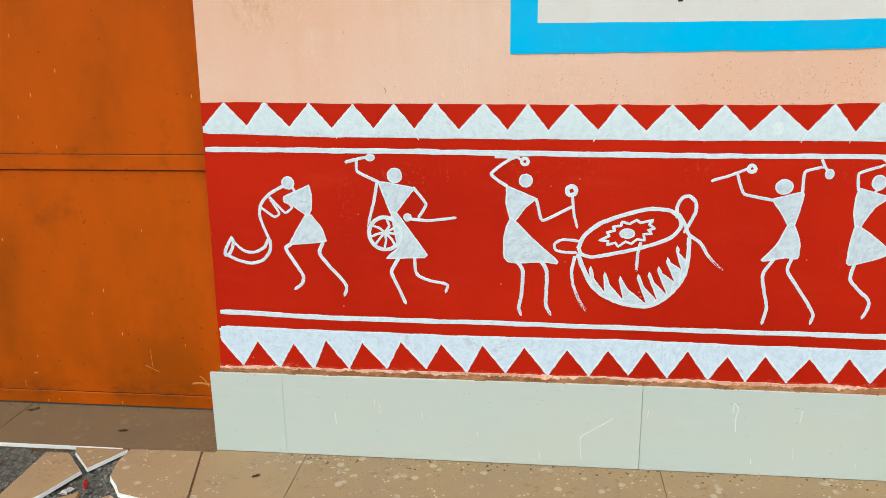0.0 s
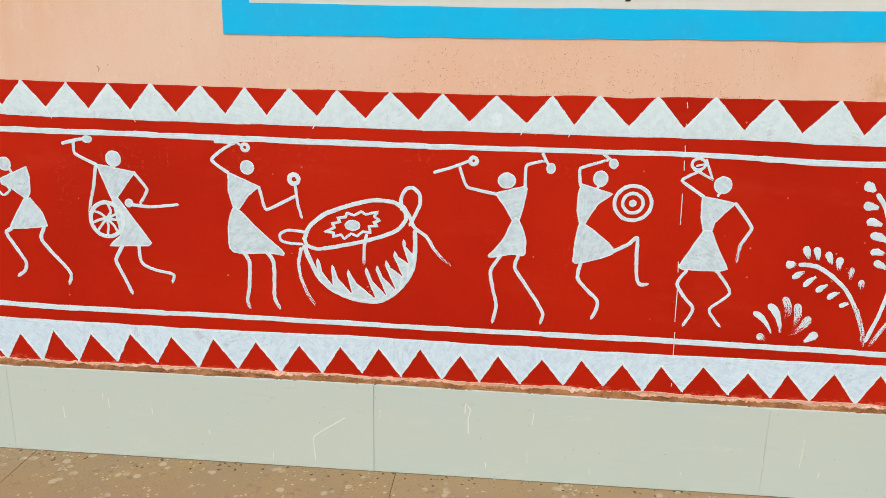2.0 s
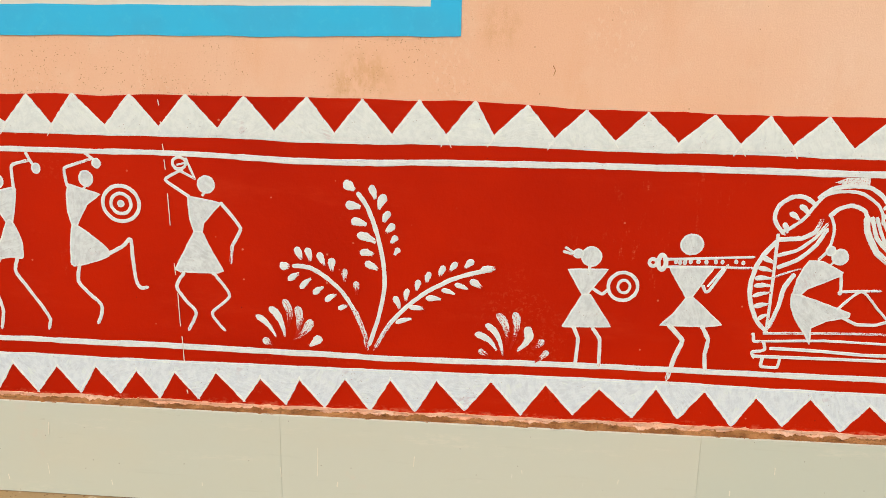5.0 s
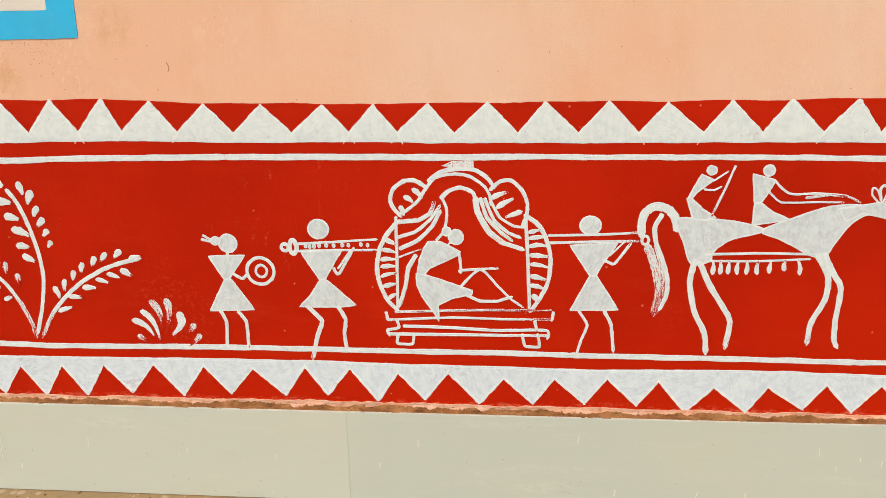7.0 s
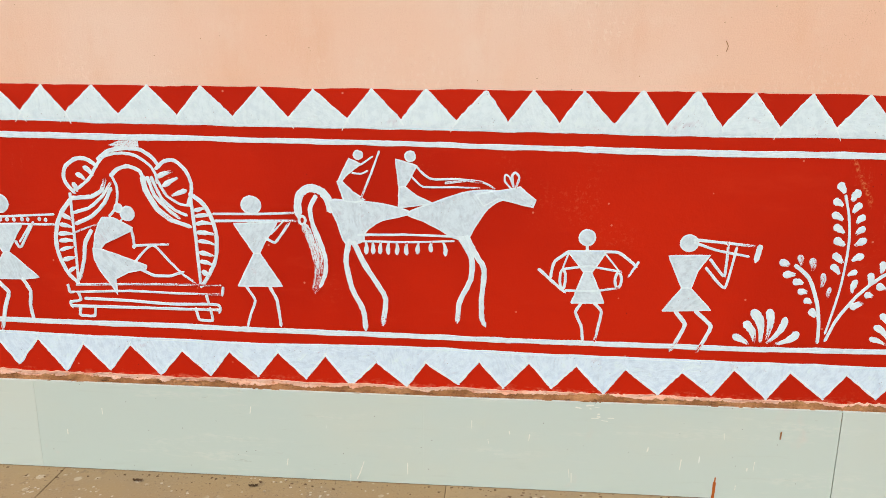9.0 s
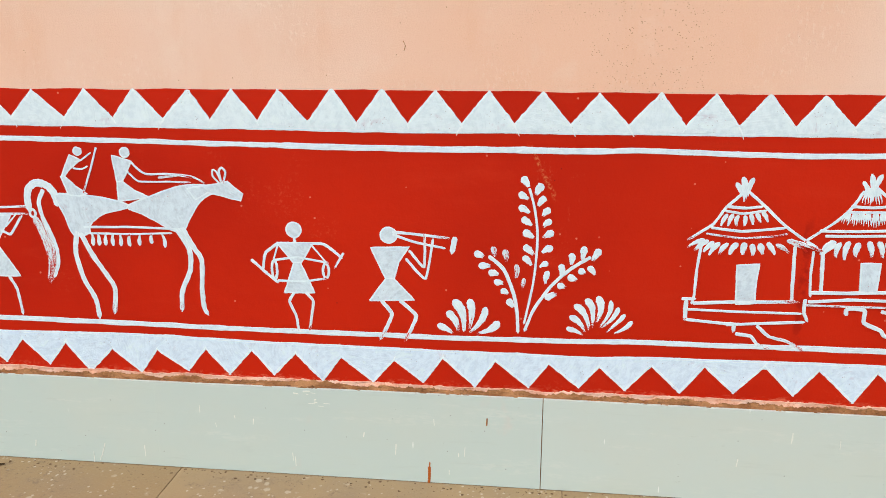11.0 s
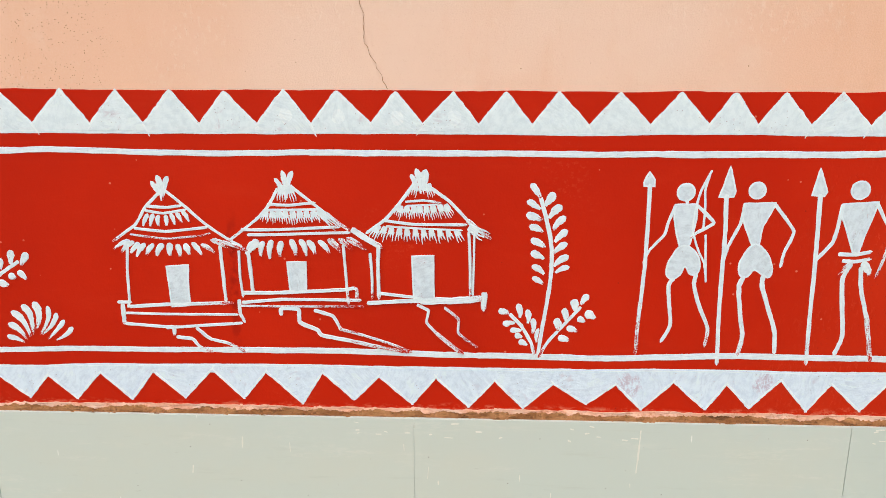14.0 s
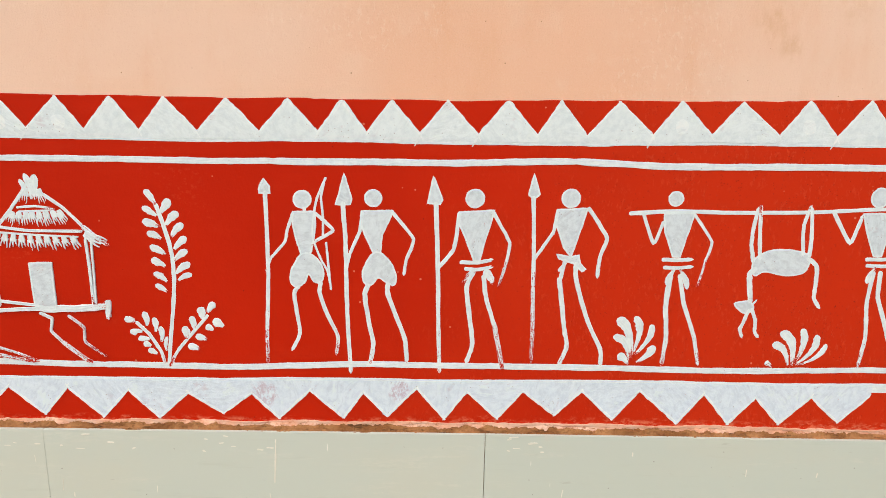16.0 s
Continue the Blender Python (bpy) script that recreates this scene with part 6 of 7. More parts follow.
art = Mural("painted_plant", "white painted three branched plant with leaf strokes", 6.002, 0.494, "painted plants")
art.mark = "leaf"
art.part("stem")
art.line(0.8, (-2.6, 42.7), (-1.0, 37.1), (0.0, 29.8), (-0.2, 21.5), (-1.1, 13.1), (-3.1, 2.7))
art.part("branch")
art.line(1.2, (-13.6, 22.5), (-9.4, 18.8), (-6.6, 12.1), (-5.3, 6.1), (-4.9, 0.0))
art.part("branch")
art.line(1.1, (15.1, 23.2), (9.3, 19.2), (4.2, 14.0), (-0.3, 7.1), (-2.8, 0.6))
art.leaf(-4.9, 46.0, -2.9, 43.3, 2.0)
art.leaf(-5.7, 41.3, -2.9, 39.8, 1.9)
art.leaf(-5.6, 37.5, -2.4, 35.8, 1.9)
art.leaf(-4.7, 34.1, -1.6, 32.2, 1.9)
art.leaf(-4.2, 30.2, -1.1, 28.5, 2.1)
art.leaf(-3.9, 26.1, -0.9, 23.5, 2.0)
art.leaf(-4.1, 22.8, -1.5, 20.3, 1.8)
art.leaf(1.1, 44.2, -0.8, 41.1, 2.2)
art.leaf(2.0, 40.5, 0.0, 37.9, 1.9)
art.leaf(3.3, 37.3, 1.3, 35.0, 1.9)
art.leaf(4.0, 33.6, 1.5, 31.8, 1.9)
art.leaf(4.7, 30.4, 1.7, 28.5, 1.9)
art.leaf(4.6, 25.8, 1.5, 24.2, 1.9)
art.leaf(3.4, 21.1, 0.9, 19.9, 1.5)
art.leaf(-18.1, 23.6, -15.2, 22.3, 2.1)
art.leaf(-16.8, 19.5, -13.3, 19.7, 2.0)
art.leaf(-13.9, 17.8, -10.9, 17.2, 2.0)
art.leaf(-12.2, 14.8, -9.4, 14.6, 1.8)
art.leaf(-10.2, 12.5, -8.0, 11.5, 1.8)
art.leaf(-8.4, 9.5, -6.4, 7.4, 2.0)
art.leaf(-12.9, 25.6, -12.0, 22.6, 1.5, dry=True)
art.leaf(-9.4, 24.8, -8.8, 21.0, 1.8, dry=True)
art.leaf(-5.9, 20.5, -5.8, 16.3, 1.5, dry=True)
art.leaf(-3.4, 16.4, -3.9, 12.6, 1.2, dry=True)
art.leaf(3.6, 18.8, 2.7, 14.9, 1.6)
art.leaf(6.9, 21.0, 7.1, 17.3, 1.8)
art.leaf(9.8, 24.4, 10.0, 20.9, 1.8)
art.leaf(13.6, 26.5, 13.1, 22.5, 1.9)
art.leaf(18.1, 25.7, 15.9, 22.2, 1.9)
art.leaf(2.8, 10.3, 6.3, 12.1, 2.0)
art.leaf(6.1, 14.6, 8.7, 14.0, 1.8)
art.leaf(9.0, 17.2, 11.7, 16.3, 2.0)
art.leaf(12.0, 19.3, 14.1, 18.5, 1.8)
art.leaf(14.7, 20.5, 16.8, 18.1, 1.8)
art.done("mural plant")

art = Mural("painted_grass_tuft", "white brushed fan of narrow grass blades", 6.189, 0.489, "painted grass tufts")
art.mark = "blade"
art.blade(1.5, (-9.5, 2.0), (-7.0, 1.4), (-4.4, 0.0))
art.blade(1.8, (-8.7, 5.7), (-6.0, 4.2), (-4.0, 1.1))
art.blade(2.0, (-7.5, 9.2), (-4.5, 6.8), (-2.8, 1.8))
art.blade(2.0, (-4.4, 11.0), (-2.2, 8.3), (-2.1, 2.5))
art.blade(2.1, (-1.0, 12.1), (0.3, 8.6), (-1.0, 3.9))
art.blade(1.3, (2.9, 11.1), (2.7, 7.1), (-0.1, 2.6))
art.blade(1.3, (5.3, 9.1), (3.9, 5.8), (0.6, 2.6))
art.blade(1.3, (7.3, 7.0), (5.2, 4.4), (2.0, 1.2))
art.blade(1.3, (9.4, 5.0), (7.3, 2.7), (4.2, 0.9))
art.done("mural plant")

art = Mural("painted_hut", "white painted thatched hut on a plinth", 6.595, 0.474, "row of painted huts")
art.mark = "thatch_stroke"
art.leaf(-5.6, 47.8, -3.4, 43.8, 1.4)
art.leaf(-3.9, 49.4, -3.1, 42.5, 1.7)
art.leaf(-1.0, 49.2, -2.5, 43.8, 1.4)
art.part("roof")
art.line(0.9, (-3.4, 44.9), (-7.6, 40.9), (-10.7, 36.0), (-17.0, 31.5))
art.line(0.9, (-2.1, 45.4), (2.9, 41.1), (8.0, 36.4), (13.5, 32.5), (17.4, 30.2))
art.line(0.9, (-7.0, 41.0), (-2.2, 40.7), (1.7, 41.2))
art.line(0.8, (-7.6, 39.8), (-2.9, 39.1), (2.9, 40.1))
art.leaf(-7.1, 39.0, -8.7, 35.5, 1.16)
art.leaf(-5.6, 39.0, -6.8, 35.5, 1.16)
art.leaf(-4.2, 38.7, -4.5, 35.4, 1.16)
art.leaf(-2.5, 38.7, -2.4, 35.6, 1.16)
art.leaf(-1.1, 39.1, -0.1, 36.0, 1.16)
art.leaf(0.5, 39.4, 1.9, 36.5, 1.16)
art.leaf(2.0, 39.8, 3.8, 36.9, 1.16)
art.line(0.9, (-11.0, 34.9), (-2.9, 34.1), (8.3, 35.3))
art.line(0.6, (-12.3, 33.2), (-2.9, 32.1), (6.5, 33.0), (9.2, 33.7), dry=True)
art.leaf(-12.6, 31.5, -17.3, 29.0, 1.16)
art.leaf(-11.5, 31.2, -15.4, 28.1, 1.37)
art.leaf(-10.1, 30.9, -12.9, 27.8, 1.37)
art.leaf(-8.5, 30.7, -11.2, 27.0, 1.47)
art.leaf(-6.2, 30.6, -8.5, 27.2, 1.47)
art.leaf(-3.6, 30.7, -5.7, 27.3, 1.68)
art.leaf(-1.8, 31.0, -2.1, 27.4, 1.78)
art.leaf(0.0, 30.6, 0.6, 27.1, 1.58)
art.leaf(2.1, 30.8, 3.3, 27.7, 1.68)
art.leaf(4.2, 31.2, 6.6, 27.7, 1.47)
art.leaf(6.5, 30.6, 10.3, 28.3, 1.26, dry=True)
art.leaf(9.3, 31.9, 15.0, 28.7, 1.47, dry=True)
art.part("post")
art.line(0.9, (-13.5, 30.3), (-14.2, 22.9), (-14.4, 14.9), (-14.9, 12.8))
art.part("post")
art.line(1.1, (11.7, 30.0), (12.0, 23.5), (12.4, 14.7))
art.part("door")
art.fill((-3.4, 24.3), (2.7, 24.8), (2.3, 20.0), (2.4, 13.3), (-2.7, 12.8), (-3.1, 19.8))
art.part("plinth")
art.line(1.0, (-17.5, 13.9), (-14.3, 14.0))
art.line(1.1, (-14.3, 12.7), (-2.7, 13.5), (14.0, 14.1))
art.line(1.4, (-16.5, 13.1), (-16.5, 8.0))
art.line(0.8, (-15.6, 10.8), (-2.7, 10.6), (15.2, 10.7))
art.line(1.0, (-15.9, 7.7), (-2.7, 6.8), (16.2, 8.2))
art.line(1.1, (16.0, 14.8), (16.1, 11.1), (17.1, 8.9))
art.part("path")
art.line(1.3, (-4.6, 6.8), (-2.7, 6.7), (-2.7, 5.0))
art.line(1.1, (-1.8, 3.9), (2.2, 3.4), (4.3, 1.0), (7.1, 0.0))
art.line(1.1, (3.8, 6.5), (7.3, 3.5), (11.9, 2.4))
art.line(1.0, (11.9, 2.4), (14.3, 1.3), (16.4, 0.0), dry=True)
art.done("mural hut")

art = Mural("painted_hut", "white painted thatched hut on a plinth", 6.974, 0.477, "row of painted huts")
art.mark = "thatch_stroke"
art.leaf(-10.5, 48.5, -8.5, 44.1, 1.2)
art.leaf(-8.5, 50.6, -7.8, 42.8, 1.5)
art.leaf(-5.6, 50.5, -7.0, 44.9, 1.4)
art.part("roof")
art.comb(-8.6, 46.8, -9.0, 42.0, 1.9)
art.comb(-6.7, 46.8, -6.0, 42.4, 1.9)
art.line(0.9, (-9.9, 45.6), (-12.4, 41.2), (-16.1, 37.2), (-23.6, 31.4))
art.line(0.9, (-6.1, 46.3), (-1.1, 42.2), (2.9, 39.1))
art.line(1.1, (2.9, 39.1), (6.1, 36.5), (9.2, 34.5), dry=True)
art.line(0.9, (-12.5, 41.5), (-7.1, 41.3), (-0.3, 42.0))
art.line(0.8, (-13.2, 39.9), (-7.1, 40.0), (1.3, 40.2))
art.comb(-13.1, 39.6, -14.0, 36.7, 1.6)
art.comb(-11.3, 39.6, -11.8, 36.5, 1.6)
art.comb(-9.6, 39.7, -10.0, 36.3, 1.6)
art.comb(-8.0, 39.7, -8.0, 36.2, 1.6)
art.comb(-6.1, 39.7, -6.0, 36.1, 1.6)
art.comb(-4.3, 39.8, -3.8, 36.1, 1.6)
art.comb(-2.5, 39.8, -1.9, 36.5, 1.6)
art.comb(-0.7, 39.8, 0.2, 36.7, 1.6)
art.comb(1.0, 40.0, 2.2, 37.2, 1.5)
art.comb(0.5, 39.9, 5.7, 35.4, 1.7)
art.line(0.9, (-19.9, 34.5), (-9.9, 34.6), (6.1, 35.5))
art.line(0.9, (-18.3, 33.1), (-9.8, 33.3), (8.8, 34.0))
art.leaf(-15.6, 31.7, -19.2, 27.7, 2.31)
art.leaf(-14.2, 31.4, -15.1, 27.0, 1.47)
art.leaf(-11.9, 31.8, -12.8, 26.5, 1.58)
art.leaf(-9.3, 31.5, -10.0, 27.1, 1.68)
art.leaf(-7.1, 31.9, -5.7, 27.3, 1.68)
art.leaf(-4.5, 32.0, -2.9, 27.4, 1.58)
art.leaf(-2.5, 31.7, -0.5, 27.8, 1.68)
art.leaf(0.5, 31.7, 3.5, 27.9, 1.47)
art.leaf(3.1, 32.1, 6.7, 28.3, 1.68, dry=True)
art.leaf(5.9, 32.2, 9.7, 29.1, 1.47, dry=True)
art.leaf(8.1, 32.5, 13.4, 29.2, 1.58, dry=True)
art.part("post")
art.line(0.8, (-21.1, 28.5), (-21.2, 21.7), (-20.7, 15.9))
art.part("post")
art.line(1.2, (-18.6, 28.3), (-18.2, 21.7), (-17.9, 17.1))
art.part("post")
art.line(0.9, (7.2, 30.4), (7.6, 24.0), (8.2, 14.1))
art.part("door")
art.fill((-8.2, 25.6), (-3.0, 25.7), (-3.2, 17.5), (-7.6, 17.4))
art.part("plinth")
art.line(1.1, (-20.4, 16.7), (-9.1, 17.0), (6.4, 17.9), (10.3, 18.3), (10.5, 15.3))
art.line(1.0, (-20.8, 14.0), (-9.0, 15.0), (11.3, 15.0))
art.line(0.6, (-21.6, 13.0), (-8.9, 13.0), (12.2, 13.2), dry=True)
art.line(1.1, (-25.2, 31.0), (-22.4, 30.1), (-19.2, 28.9), dry=True)
art.part("path")
art.line(1.3, (-10.4, 10.8), (-10.2, 12.3), (-5.7, 12.1), (-5.3, 8.4), (-0.7, 6.3), (0.9, 4.6), (8.9, 3.1))
art.line(1.1, (8.9, 3.1), (16.9, 1.3), (24.1, 0.0), dry=True)
art.line(1.1, (-1.0, 11.9), (3.8, 10.3), (5.9, 6.5))
art.line(0.8, (5.9, 6.5), (11.9, 4.9), (20.0, 2.3), (25.2, 0.2), dry=True)
art.done("mural hut")

art = Mural("painted_hut", "white painted thatched hut on a plinth", 7.255, 0.478, "row of painted huts")
art.mark = "thatch_stroke"
art.leaf(-2.6, 49.8, -0.9, 45.2, 1.3)
art.leaf(-1.3, 51.3, 0.0, 44.6, 1.6)
art.leaf(1.4, 51.1, 0.9, 45.3, 1.9)
art.part("roof")
art.comb(-1.2, 47.6, -2.4, 43.6, 1.6)
art.comb(0.5, 47.8, 0.4, 44.4, 1.8)
art.comb(2.0, 47.4, 2.9, 43.6, 1.5)
art.line(1.0, (-1.8, 47.2), (-5.2, 42.5), (-9.3, 37.7), (-14.3, 34.0))
art.line(1.0, (2.2, 46.5), (7.5, 42.7), (13.3, 36.6))
art.line(1.4, (12.5, 37.4), (15.8, 34.6), (18.2, 32.9), dry=True)
art.line(0.7, (-3.9, 42.4), (0.8, 42.8), (5.3, 42.2))
art.line(0.6, (-3.6, 41.3), (5.4, 41.8))
art.comb(-5.1, 41.4, -6.6, 38.0, 1.6)
art.comb(-3.6, 41.3, -4.2, 37.9, 1.6)
art.comb(-1.8, 41.3, -2.1, 37.9, 1.6)
art.comb(-0.3, 41.4, -0.1, 37.8, 1.5)
art.comb(1.4, 41.4, 1.8, 37.8, 1.5)
art.comb(3.1, 41.6, 3.9, 38.0, 1.5)
art.comb(4.9, 41.8, 6.3, 38.2, 1.5)
art.comb(6.5, 41.9, 8.3, 38.4, 1.5)
art.line(0.9, (-10.0, 37.3), (-1.6, 36.3), (11.9, 36.3))
art.line(0.6, (-9.1, 35.7), (1.5, 35.1), (10.8, 34.8))
art.comb(-11.0, 36.0, -13.4, 32.1, 1.4, 3)
art.comb(-9.4, 35.7, -11.0, 32.0, 1.4, 3)
art.comb(-7.6, 35.4, -8.5, 31.9, 1.4, 3)
art.comb(-5.6, 35.3, -6.1, 31.6, 1.4, 3)
art.comb(-3.6, 35.2, -3.7, 31.4, 1.4, 3)
art.comb(-1.5, 35.1, -1.2, 31.3, 1.4, 3)
art.comb(0.6, 35.1, 1.2, 31.2, 1.4, 3)
art.comb(2.7, 35.0, 3.4, 31.4, 1.4, 3)
art.comb(4.8, 35.0, 5.9, 31.4, 1.4, 3)
art.comb(7.1, 34.9, 8.3, 31.5, 1.4, 3)
art.comb(9.3, 35.0, 10.8, 31.8, 1.4, 3)
art.comb(12.7, 35.8, 17.6, 32.9, 2.4)
art.part("eave")
art.line(1.8, (-18.1, 34.6), (-14.9, 32.4), (-11.1, 30.2))
art.part("post")
art.line(1.2, (-11.4, 30.2), (-11.6, 24.1), (-11.5, 15.9))
art.part("post")
art.line(0.9, (-13.7, 28.1), (-13.3, 22.4), (-13.3, 15.8))
art.part("post")
art.line(0.9, (12.8, 34.2), (13.2, 26.3), (13.4, 16.8))
art.part("post")
art.line(0.7, (14.3, 34.3), (14.2, 24.7), (14.1, 16.9))
art.part("door")
art.fill((-2.4, 27.5), (3.4, 27.7), (3.5, 15.4), (-2.0, 15.6))
art.part("plinth")
art.line(1.2, (-14.4, 14.1), (-6.0, 14.7), (0.2, 14.9))
art.line(0.9, (-11.5, 17.0), (0.1, 15.7))
art.line(2.2, (0.2, 14.9), (9.4, 15.1), (16.7, 15.8))
art.line(1.8, (17.3, 17.1), (17.0, 13.0))
art.part("path")
art.line(0.9, (-0.9, 13.7), (2.0, 12.1), (1.5, 8.7), (4.4, 5.4))
art.line(1.2, (4.4, 5.4), (9.2, 1.3), (11.2, 0.0), dry=True)
art.line(0.8, (6.5, 13.0), (10.2, 9.8), (10.3, 5.6), (15.3, 1.8), dry=True)
art.done("mural hut")

art = Mural("painted_plant", "white painted tall leafy plant with two low branches", 7.598, 0.47, "painted plants")
art.mark = "leaf"
art.part("stem")
art.line(1.2, (-2.7, 44.5), (-1.0, 38.8), (0.5, 32.0), (0.8, 25.0), (0.1, 17.1), (-1.2, 7.4), (-2.1, 0.0))
art.leaf(-5.4, 48.3, -2.7, 44.5, 1.7)
art.leaf(-6.3, 43.7, -2.7, 41.5, 1.7)
art.leaf(-6.5, 39.9, -2.0, 38.3, 1.9)
art.leaf(-5.5, 36.9, -1.8, 35.3, 1.8)
art.leaf(-5.0, 33.3, -1.0, 31.2, 1.9)
art.leaf(-4.9, 29.7, -1.3, 27.9, 1.9)
art.leaf(-4.5, 26.0, -1.1, 23.7, 1.8)
art.leaf(-4.3, 22.7, -1.3, 20.9, 1.5)
art.leaf(1.0, 45.9, -1.4, 42.4, 2.2)
art.leaf(3.0, 42.5, -0.3, 39.1, 1.9)
art.leaf(4.1, 39.5, 0.9, 35.9, 1.9)
art.leaf(4.7, 35.9, 1.4, 32.6, 1.8)
art.leaf(4.8, 32.3, 1.2, 29.5, 1.8)
art.leaf(5.3, 28.8, 1.4, 25.9, 1.8)
art.leaf(5.6, 25.8, 1.9, 24.1, 1.5)
art.part("branch")
art.line(1.1, (-10.0, 12.1), (-6.9, 8.9), (-4.1, 4.1), (-3.2, 0.8))
art.leaf(-13.2, 13.0, -10.1, 12.4, 1.8)
art.leaf(-11.9, 9.2, -8.6, 9.6, 1.7)
art.leaf(-9.9, 7.3, -6.5, 7.3, 1.5)
art.leaf(-8.6, 6.0, -6.5, 5.5, 1.6)
art.leaf(-7.5, 4.2, -5.1, 3.2, 1.6)
art.leaf(-8.0, 15.2, -7.3, 11.2, 1.7)
art.leaf(-5.4, 13.6, -5.1, 9.6, 1.5)
art.leaf(-3.8, 11.1, -3.7, 6.7, 1.5)
art.leaf(-2.0, 8.2, -2.5, 4.1, 1.1)
art.part("branch")
art.line(1.0, (9.0, 14.3), (4.6, 9.1), (0.5, 4.1), (-1.7, 0.0))
art.leaf(11.2, 17.9, 9.2, 15.1, 1.7)
art.leaf(7.2, 16.7, 7.6, 13.4, 2.1)
art.leaf(4.7, 14.1, 5.3, 10.4, 1.8)
art.leaf(2.6, 11.2, 3.1, 7.6, 2.0)
art.leaf(10.3, 12.7, 13.1, 11.2, 2.3)
art.leaf(8.4, 11.3, 10.4, 10.2, 1.8)
art.leaf(5.5, 8.3, 8.5, 7.4, 1.8)
art.leaf(3.3, 5.5, 6.5, 4.6, 1.9)
art.done("mural plant")

art = Mural("painted_archer", "white painted stick figure holding spear and bow", 7.937, 0.485)
art.part("spear")
art.fill((-8.6, 50.2), (-7.2, 48.2), (-7.0, 46.4), (-9.9, 46.4), (-9.7, 48.2))
art.line(1.2, (-8.3, 46.7), (-8.2, 34.7), (-8.3, 22.3), (-9.0, 9.5), (-9.2, 0.0))
art.part("figure")
art.dot(1.2, 44.9, 2.4, 2.4)
art.line(0.9, (1.7, 42.7), (1.6, 41.2))
art.fill((-1.4, 41.6), (4.4, 41.7), (4.5, 37.9), (3.3, 31.0), (2.2, 29.9), (0.7, 29.9), (-0.4, 33.3), (-1.4, 37.8))
art.line(0.9, (-1.3, 41.1), (-2.8, 37.0), (-3.6, 33.5), (-7.2, 29.3))
art.line(0.6, (-7.2, 29.3), (-8.8, 25.4))
art.line(1.0, (4.4, 41.4), (9.1, 36.8), (4.9, 34.1), (3.6, 33.0))
art.line(0.7, (7.4, 50.6), (5.1, 45.4), (4.0, 40.2), (3.7, 34.9), (5.5, 29.5), (7.4, 25.7), (8.0, 22.5))
art.line(0.7, (7.0, 49.9), (6.1, 45.5), (6.5, 40.2), (6.4, 34.9))
art.line(0.7, (7.2, 33.4), (7.7, 27.2), (8.3, 20.7))
art.fill((0.7, 30.2), (3.0, 30.3), (5.5, 28.0), (6.4, 24.9), (5.6, 22.5), (3.8, 22.8), (2.4, 24.8), (1.3, 22.4), (-0.7, 21.2), (-2.3, 22.4), (-2.1, 25.5), (-0.8, 28.3), soft=True)
art.line(1.2, (-0.4, 21.2), (-1.5, 19.2), (-0.8, 12.9), (-0.3, 8.0), (-2.3, 3.6))
art.line(1.2, (5.6, 22.5), (5.3, 19.4), (7.4, 13.0), (9.9, 7.4), (9.5, 2.5))
art.done()

art = Mural("painted_spearman", "white painted stick figure holding an upright spear", 8.137, 0.457, "file of painted spearmen")
art.part("spear")
art.fill((-7.9, 54.6), (-6.0, 48.1), (-6.4, 46.6), (-10.2, 46.5), (-9.3, 49.1))
art.line(1.3, (-8.3, 46.9), (-7.7, 36.3), (-7.6, 25.4), (-7.3, 12.7), (-6.7, 0.0))
art.part("figure")
art.dot(-0.4, 48.3, 2.3, 2.3)
art.fill((-3.5, 44.8), (4.7, 45.1), (4.1, 43.3), (1.9, 38.7), (1.4, 33.3), (-0.3, 33.3), (-2.5, 38.2), (-3.7, 41.7))
art.line(1.0, (-3.2, 44.5), (-4.0, 39.4), (-6.6, 33.2), (-7.5, 29.3))
art.line(1.0, (4.4, 44.8), (10.2, 37.5), (8.3, 31.9), (7.7, 28.0))
art.fill((-0.3, 33.6), (1.4, 33.6), (4.1, 31.1), (5.6, 27.2), (5.0, 24.8), (2.9, 25.6), (0.8, 26.8), (-1.1, 24.7), (-2.9, 25.5), (-3.2, 28.6), (-1.8, 31.7), soft=True)
art.line(1.4, (-1.9, 24.7), (-2.7, 21.5), (-1.7, 14.4), (-0.5, 7.9), (-1.3, 2.9))
art.line(1.4, (3.5, 25.1), (3.4, 22.4), (5.6, 16.1), (8.0, 9.6), (8.6, 3.4))
art.done()

art = Mural("painted_spearman", "white painted stick figure with waistcloth and upright spear", 8.383, 0.461, "file of painted spearmen")
art.part("spear")
art.fill((-9.4, 53.9), (-7.0, 47.6), (-7.6, 46.6), (-10.9, 46.8), (-10.5, 48.3))
art.line(1.3, (-8.7, 46.8), (-8.2, 36.2), (-7.8, 25.4), (-7.5, 12.6), (-7.0, 0.0))
art.part("figure")
art.dot(1.5, 48.2, 2.5, 2.5)
art.fill((-2.5, 44.5), (6.6, 45.1), (5.8, 41.8), (4.2, 36.4), (3.1, 31.3), (1.6, 31.3), (-1.2, 38.6), (-2.8, 41.7))
art.line(1.2, (-2.5, 44.2), (-3.3, 37.1), (-4.1, 34.0), (-7.8, 29.3))
art.line(1.0, (6.3, 44.7), (10.9, 36.5), (10.2, 31.1))
art.line(0.9, (10.2, 31.1), (9.4, 28.0), (8.4, 24.7), dry=True)
art.line(1.2, (-1.8, 30.9), (2.7, 30.9), (6.1, 31.7))
art.line(1.1, (-0.6, 29.1), (2.7, 29.0), (6.2, 29.7))
art.leaf(2.0, 28.7, -1.7, 24.5, 1.8, dry=True)
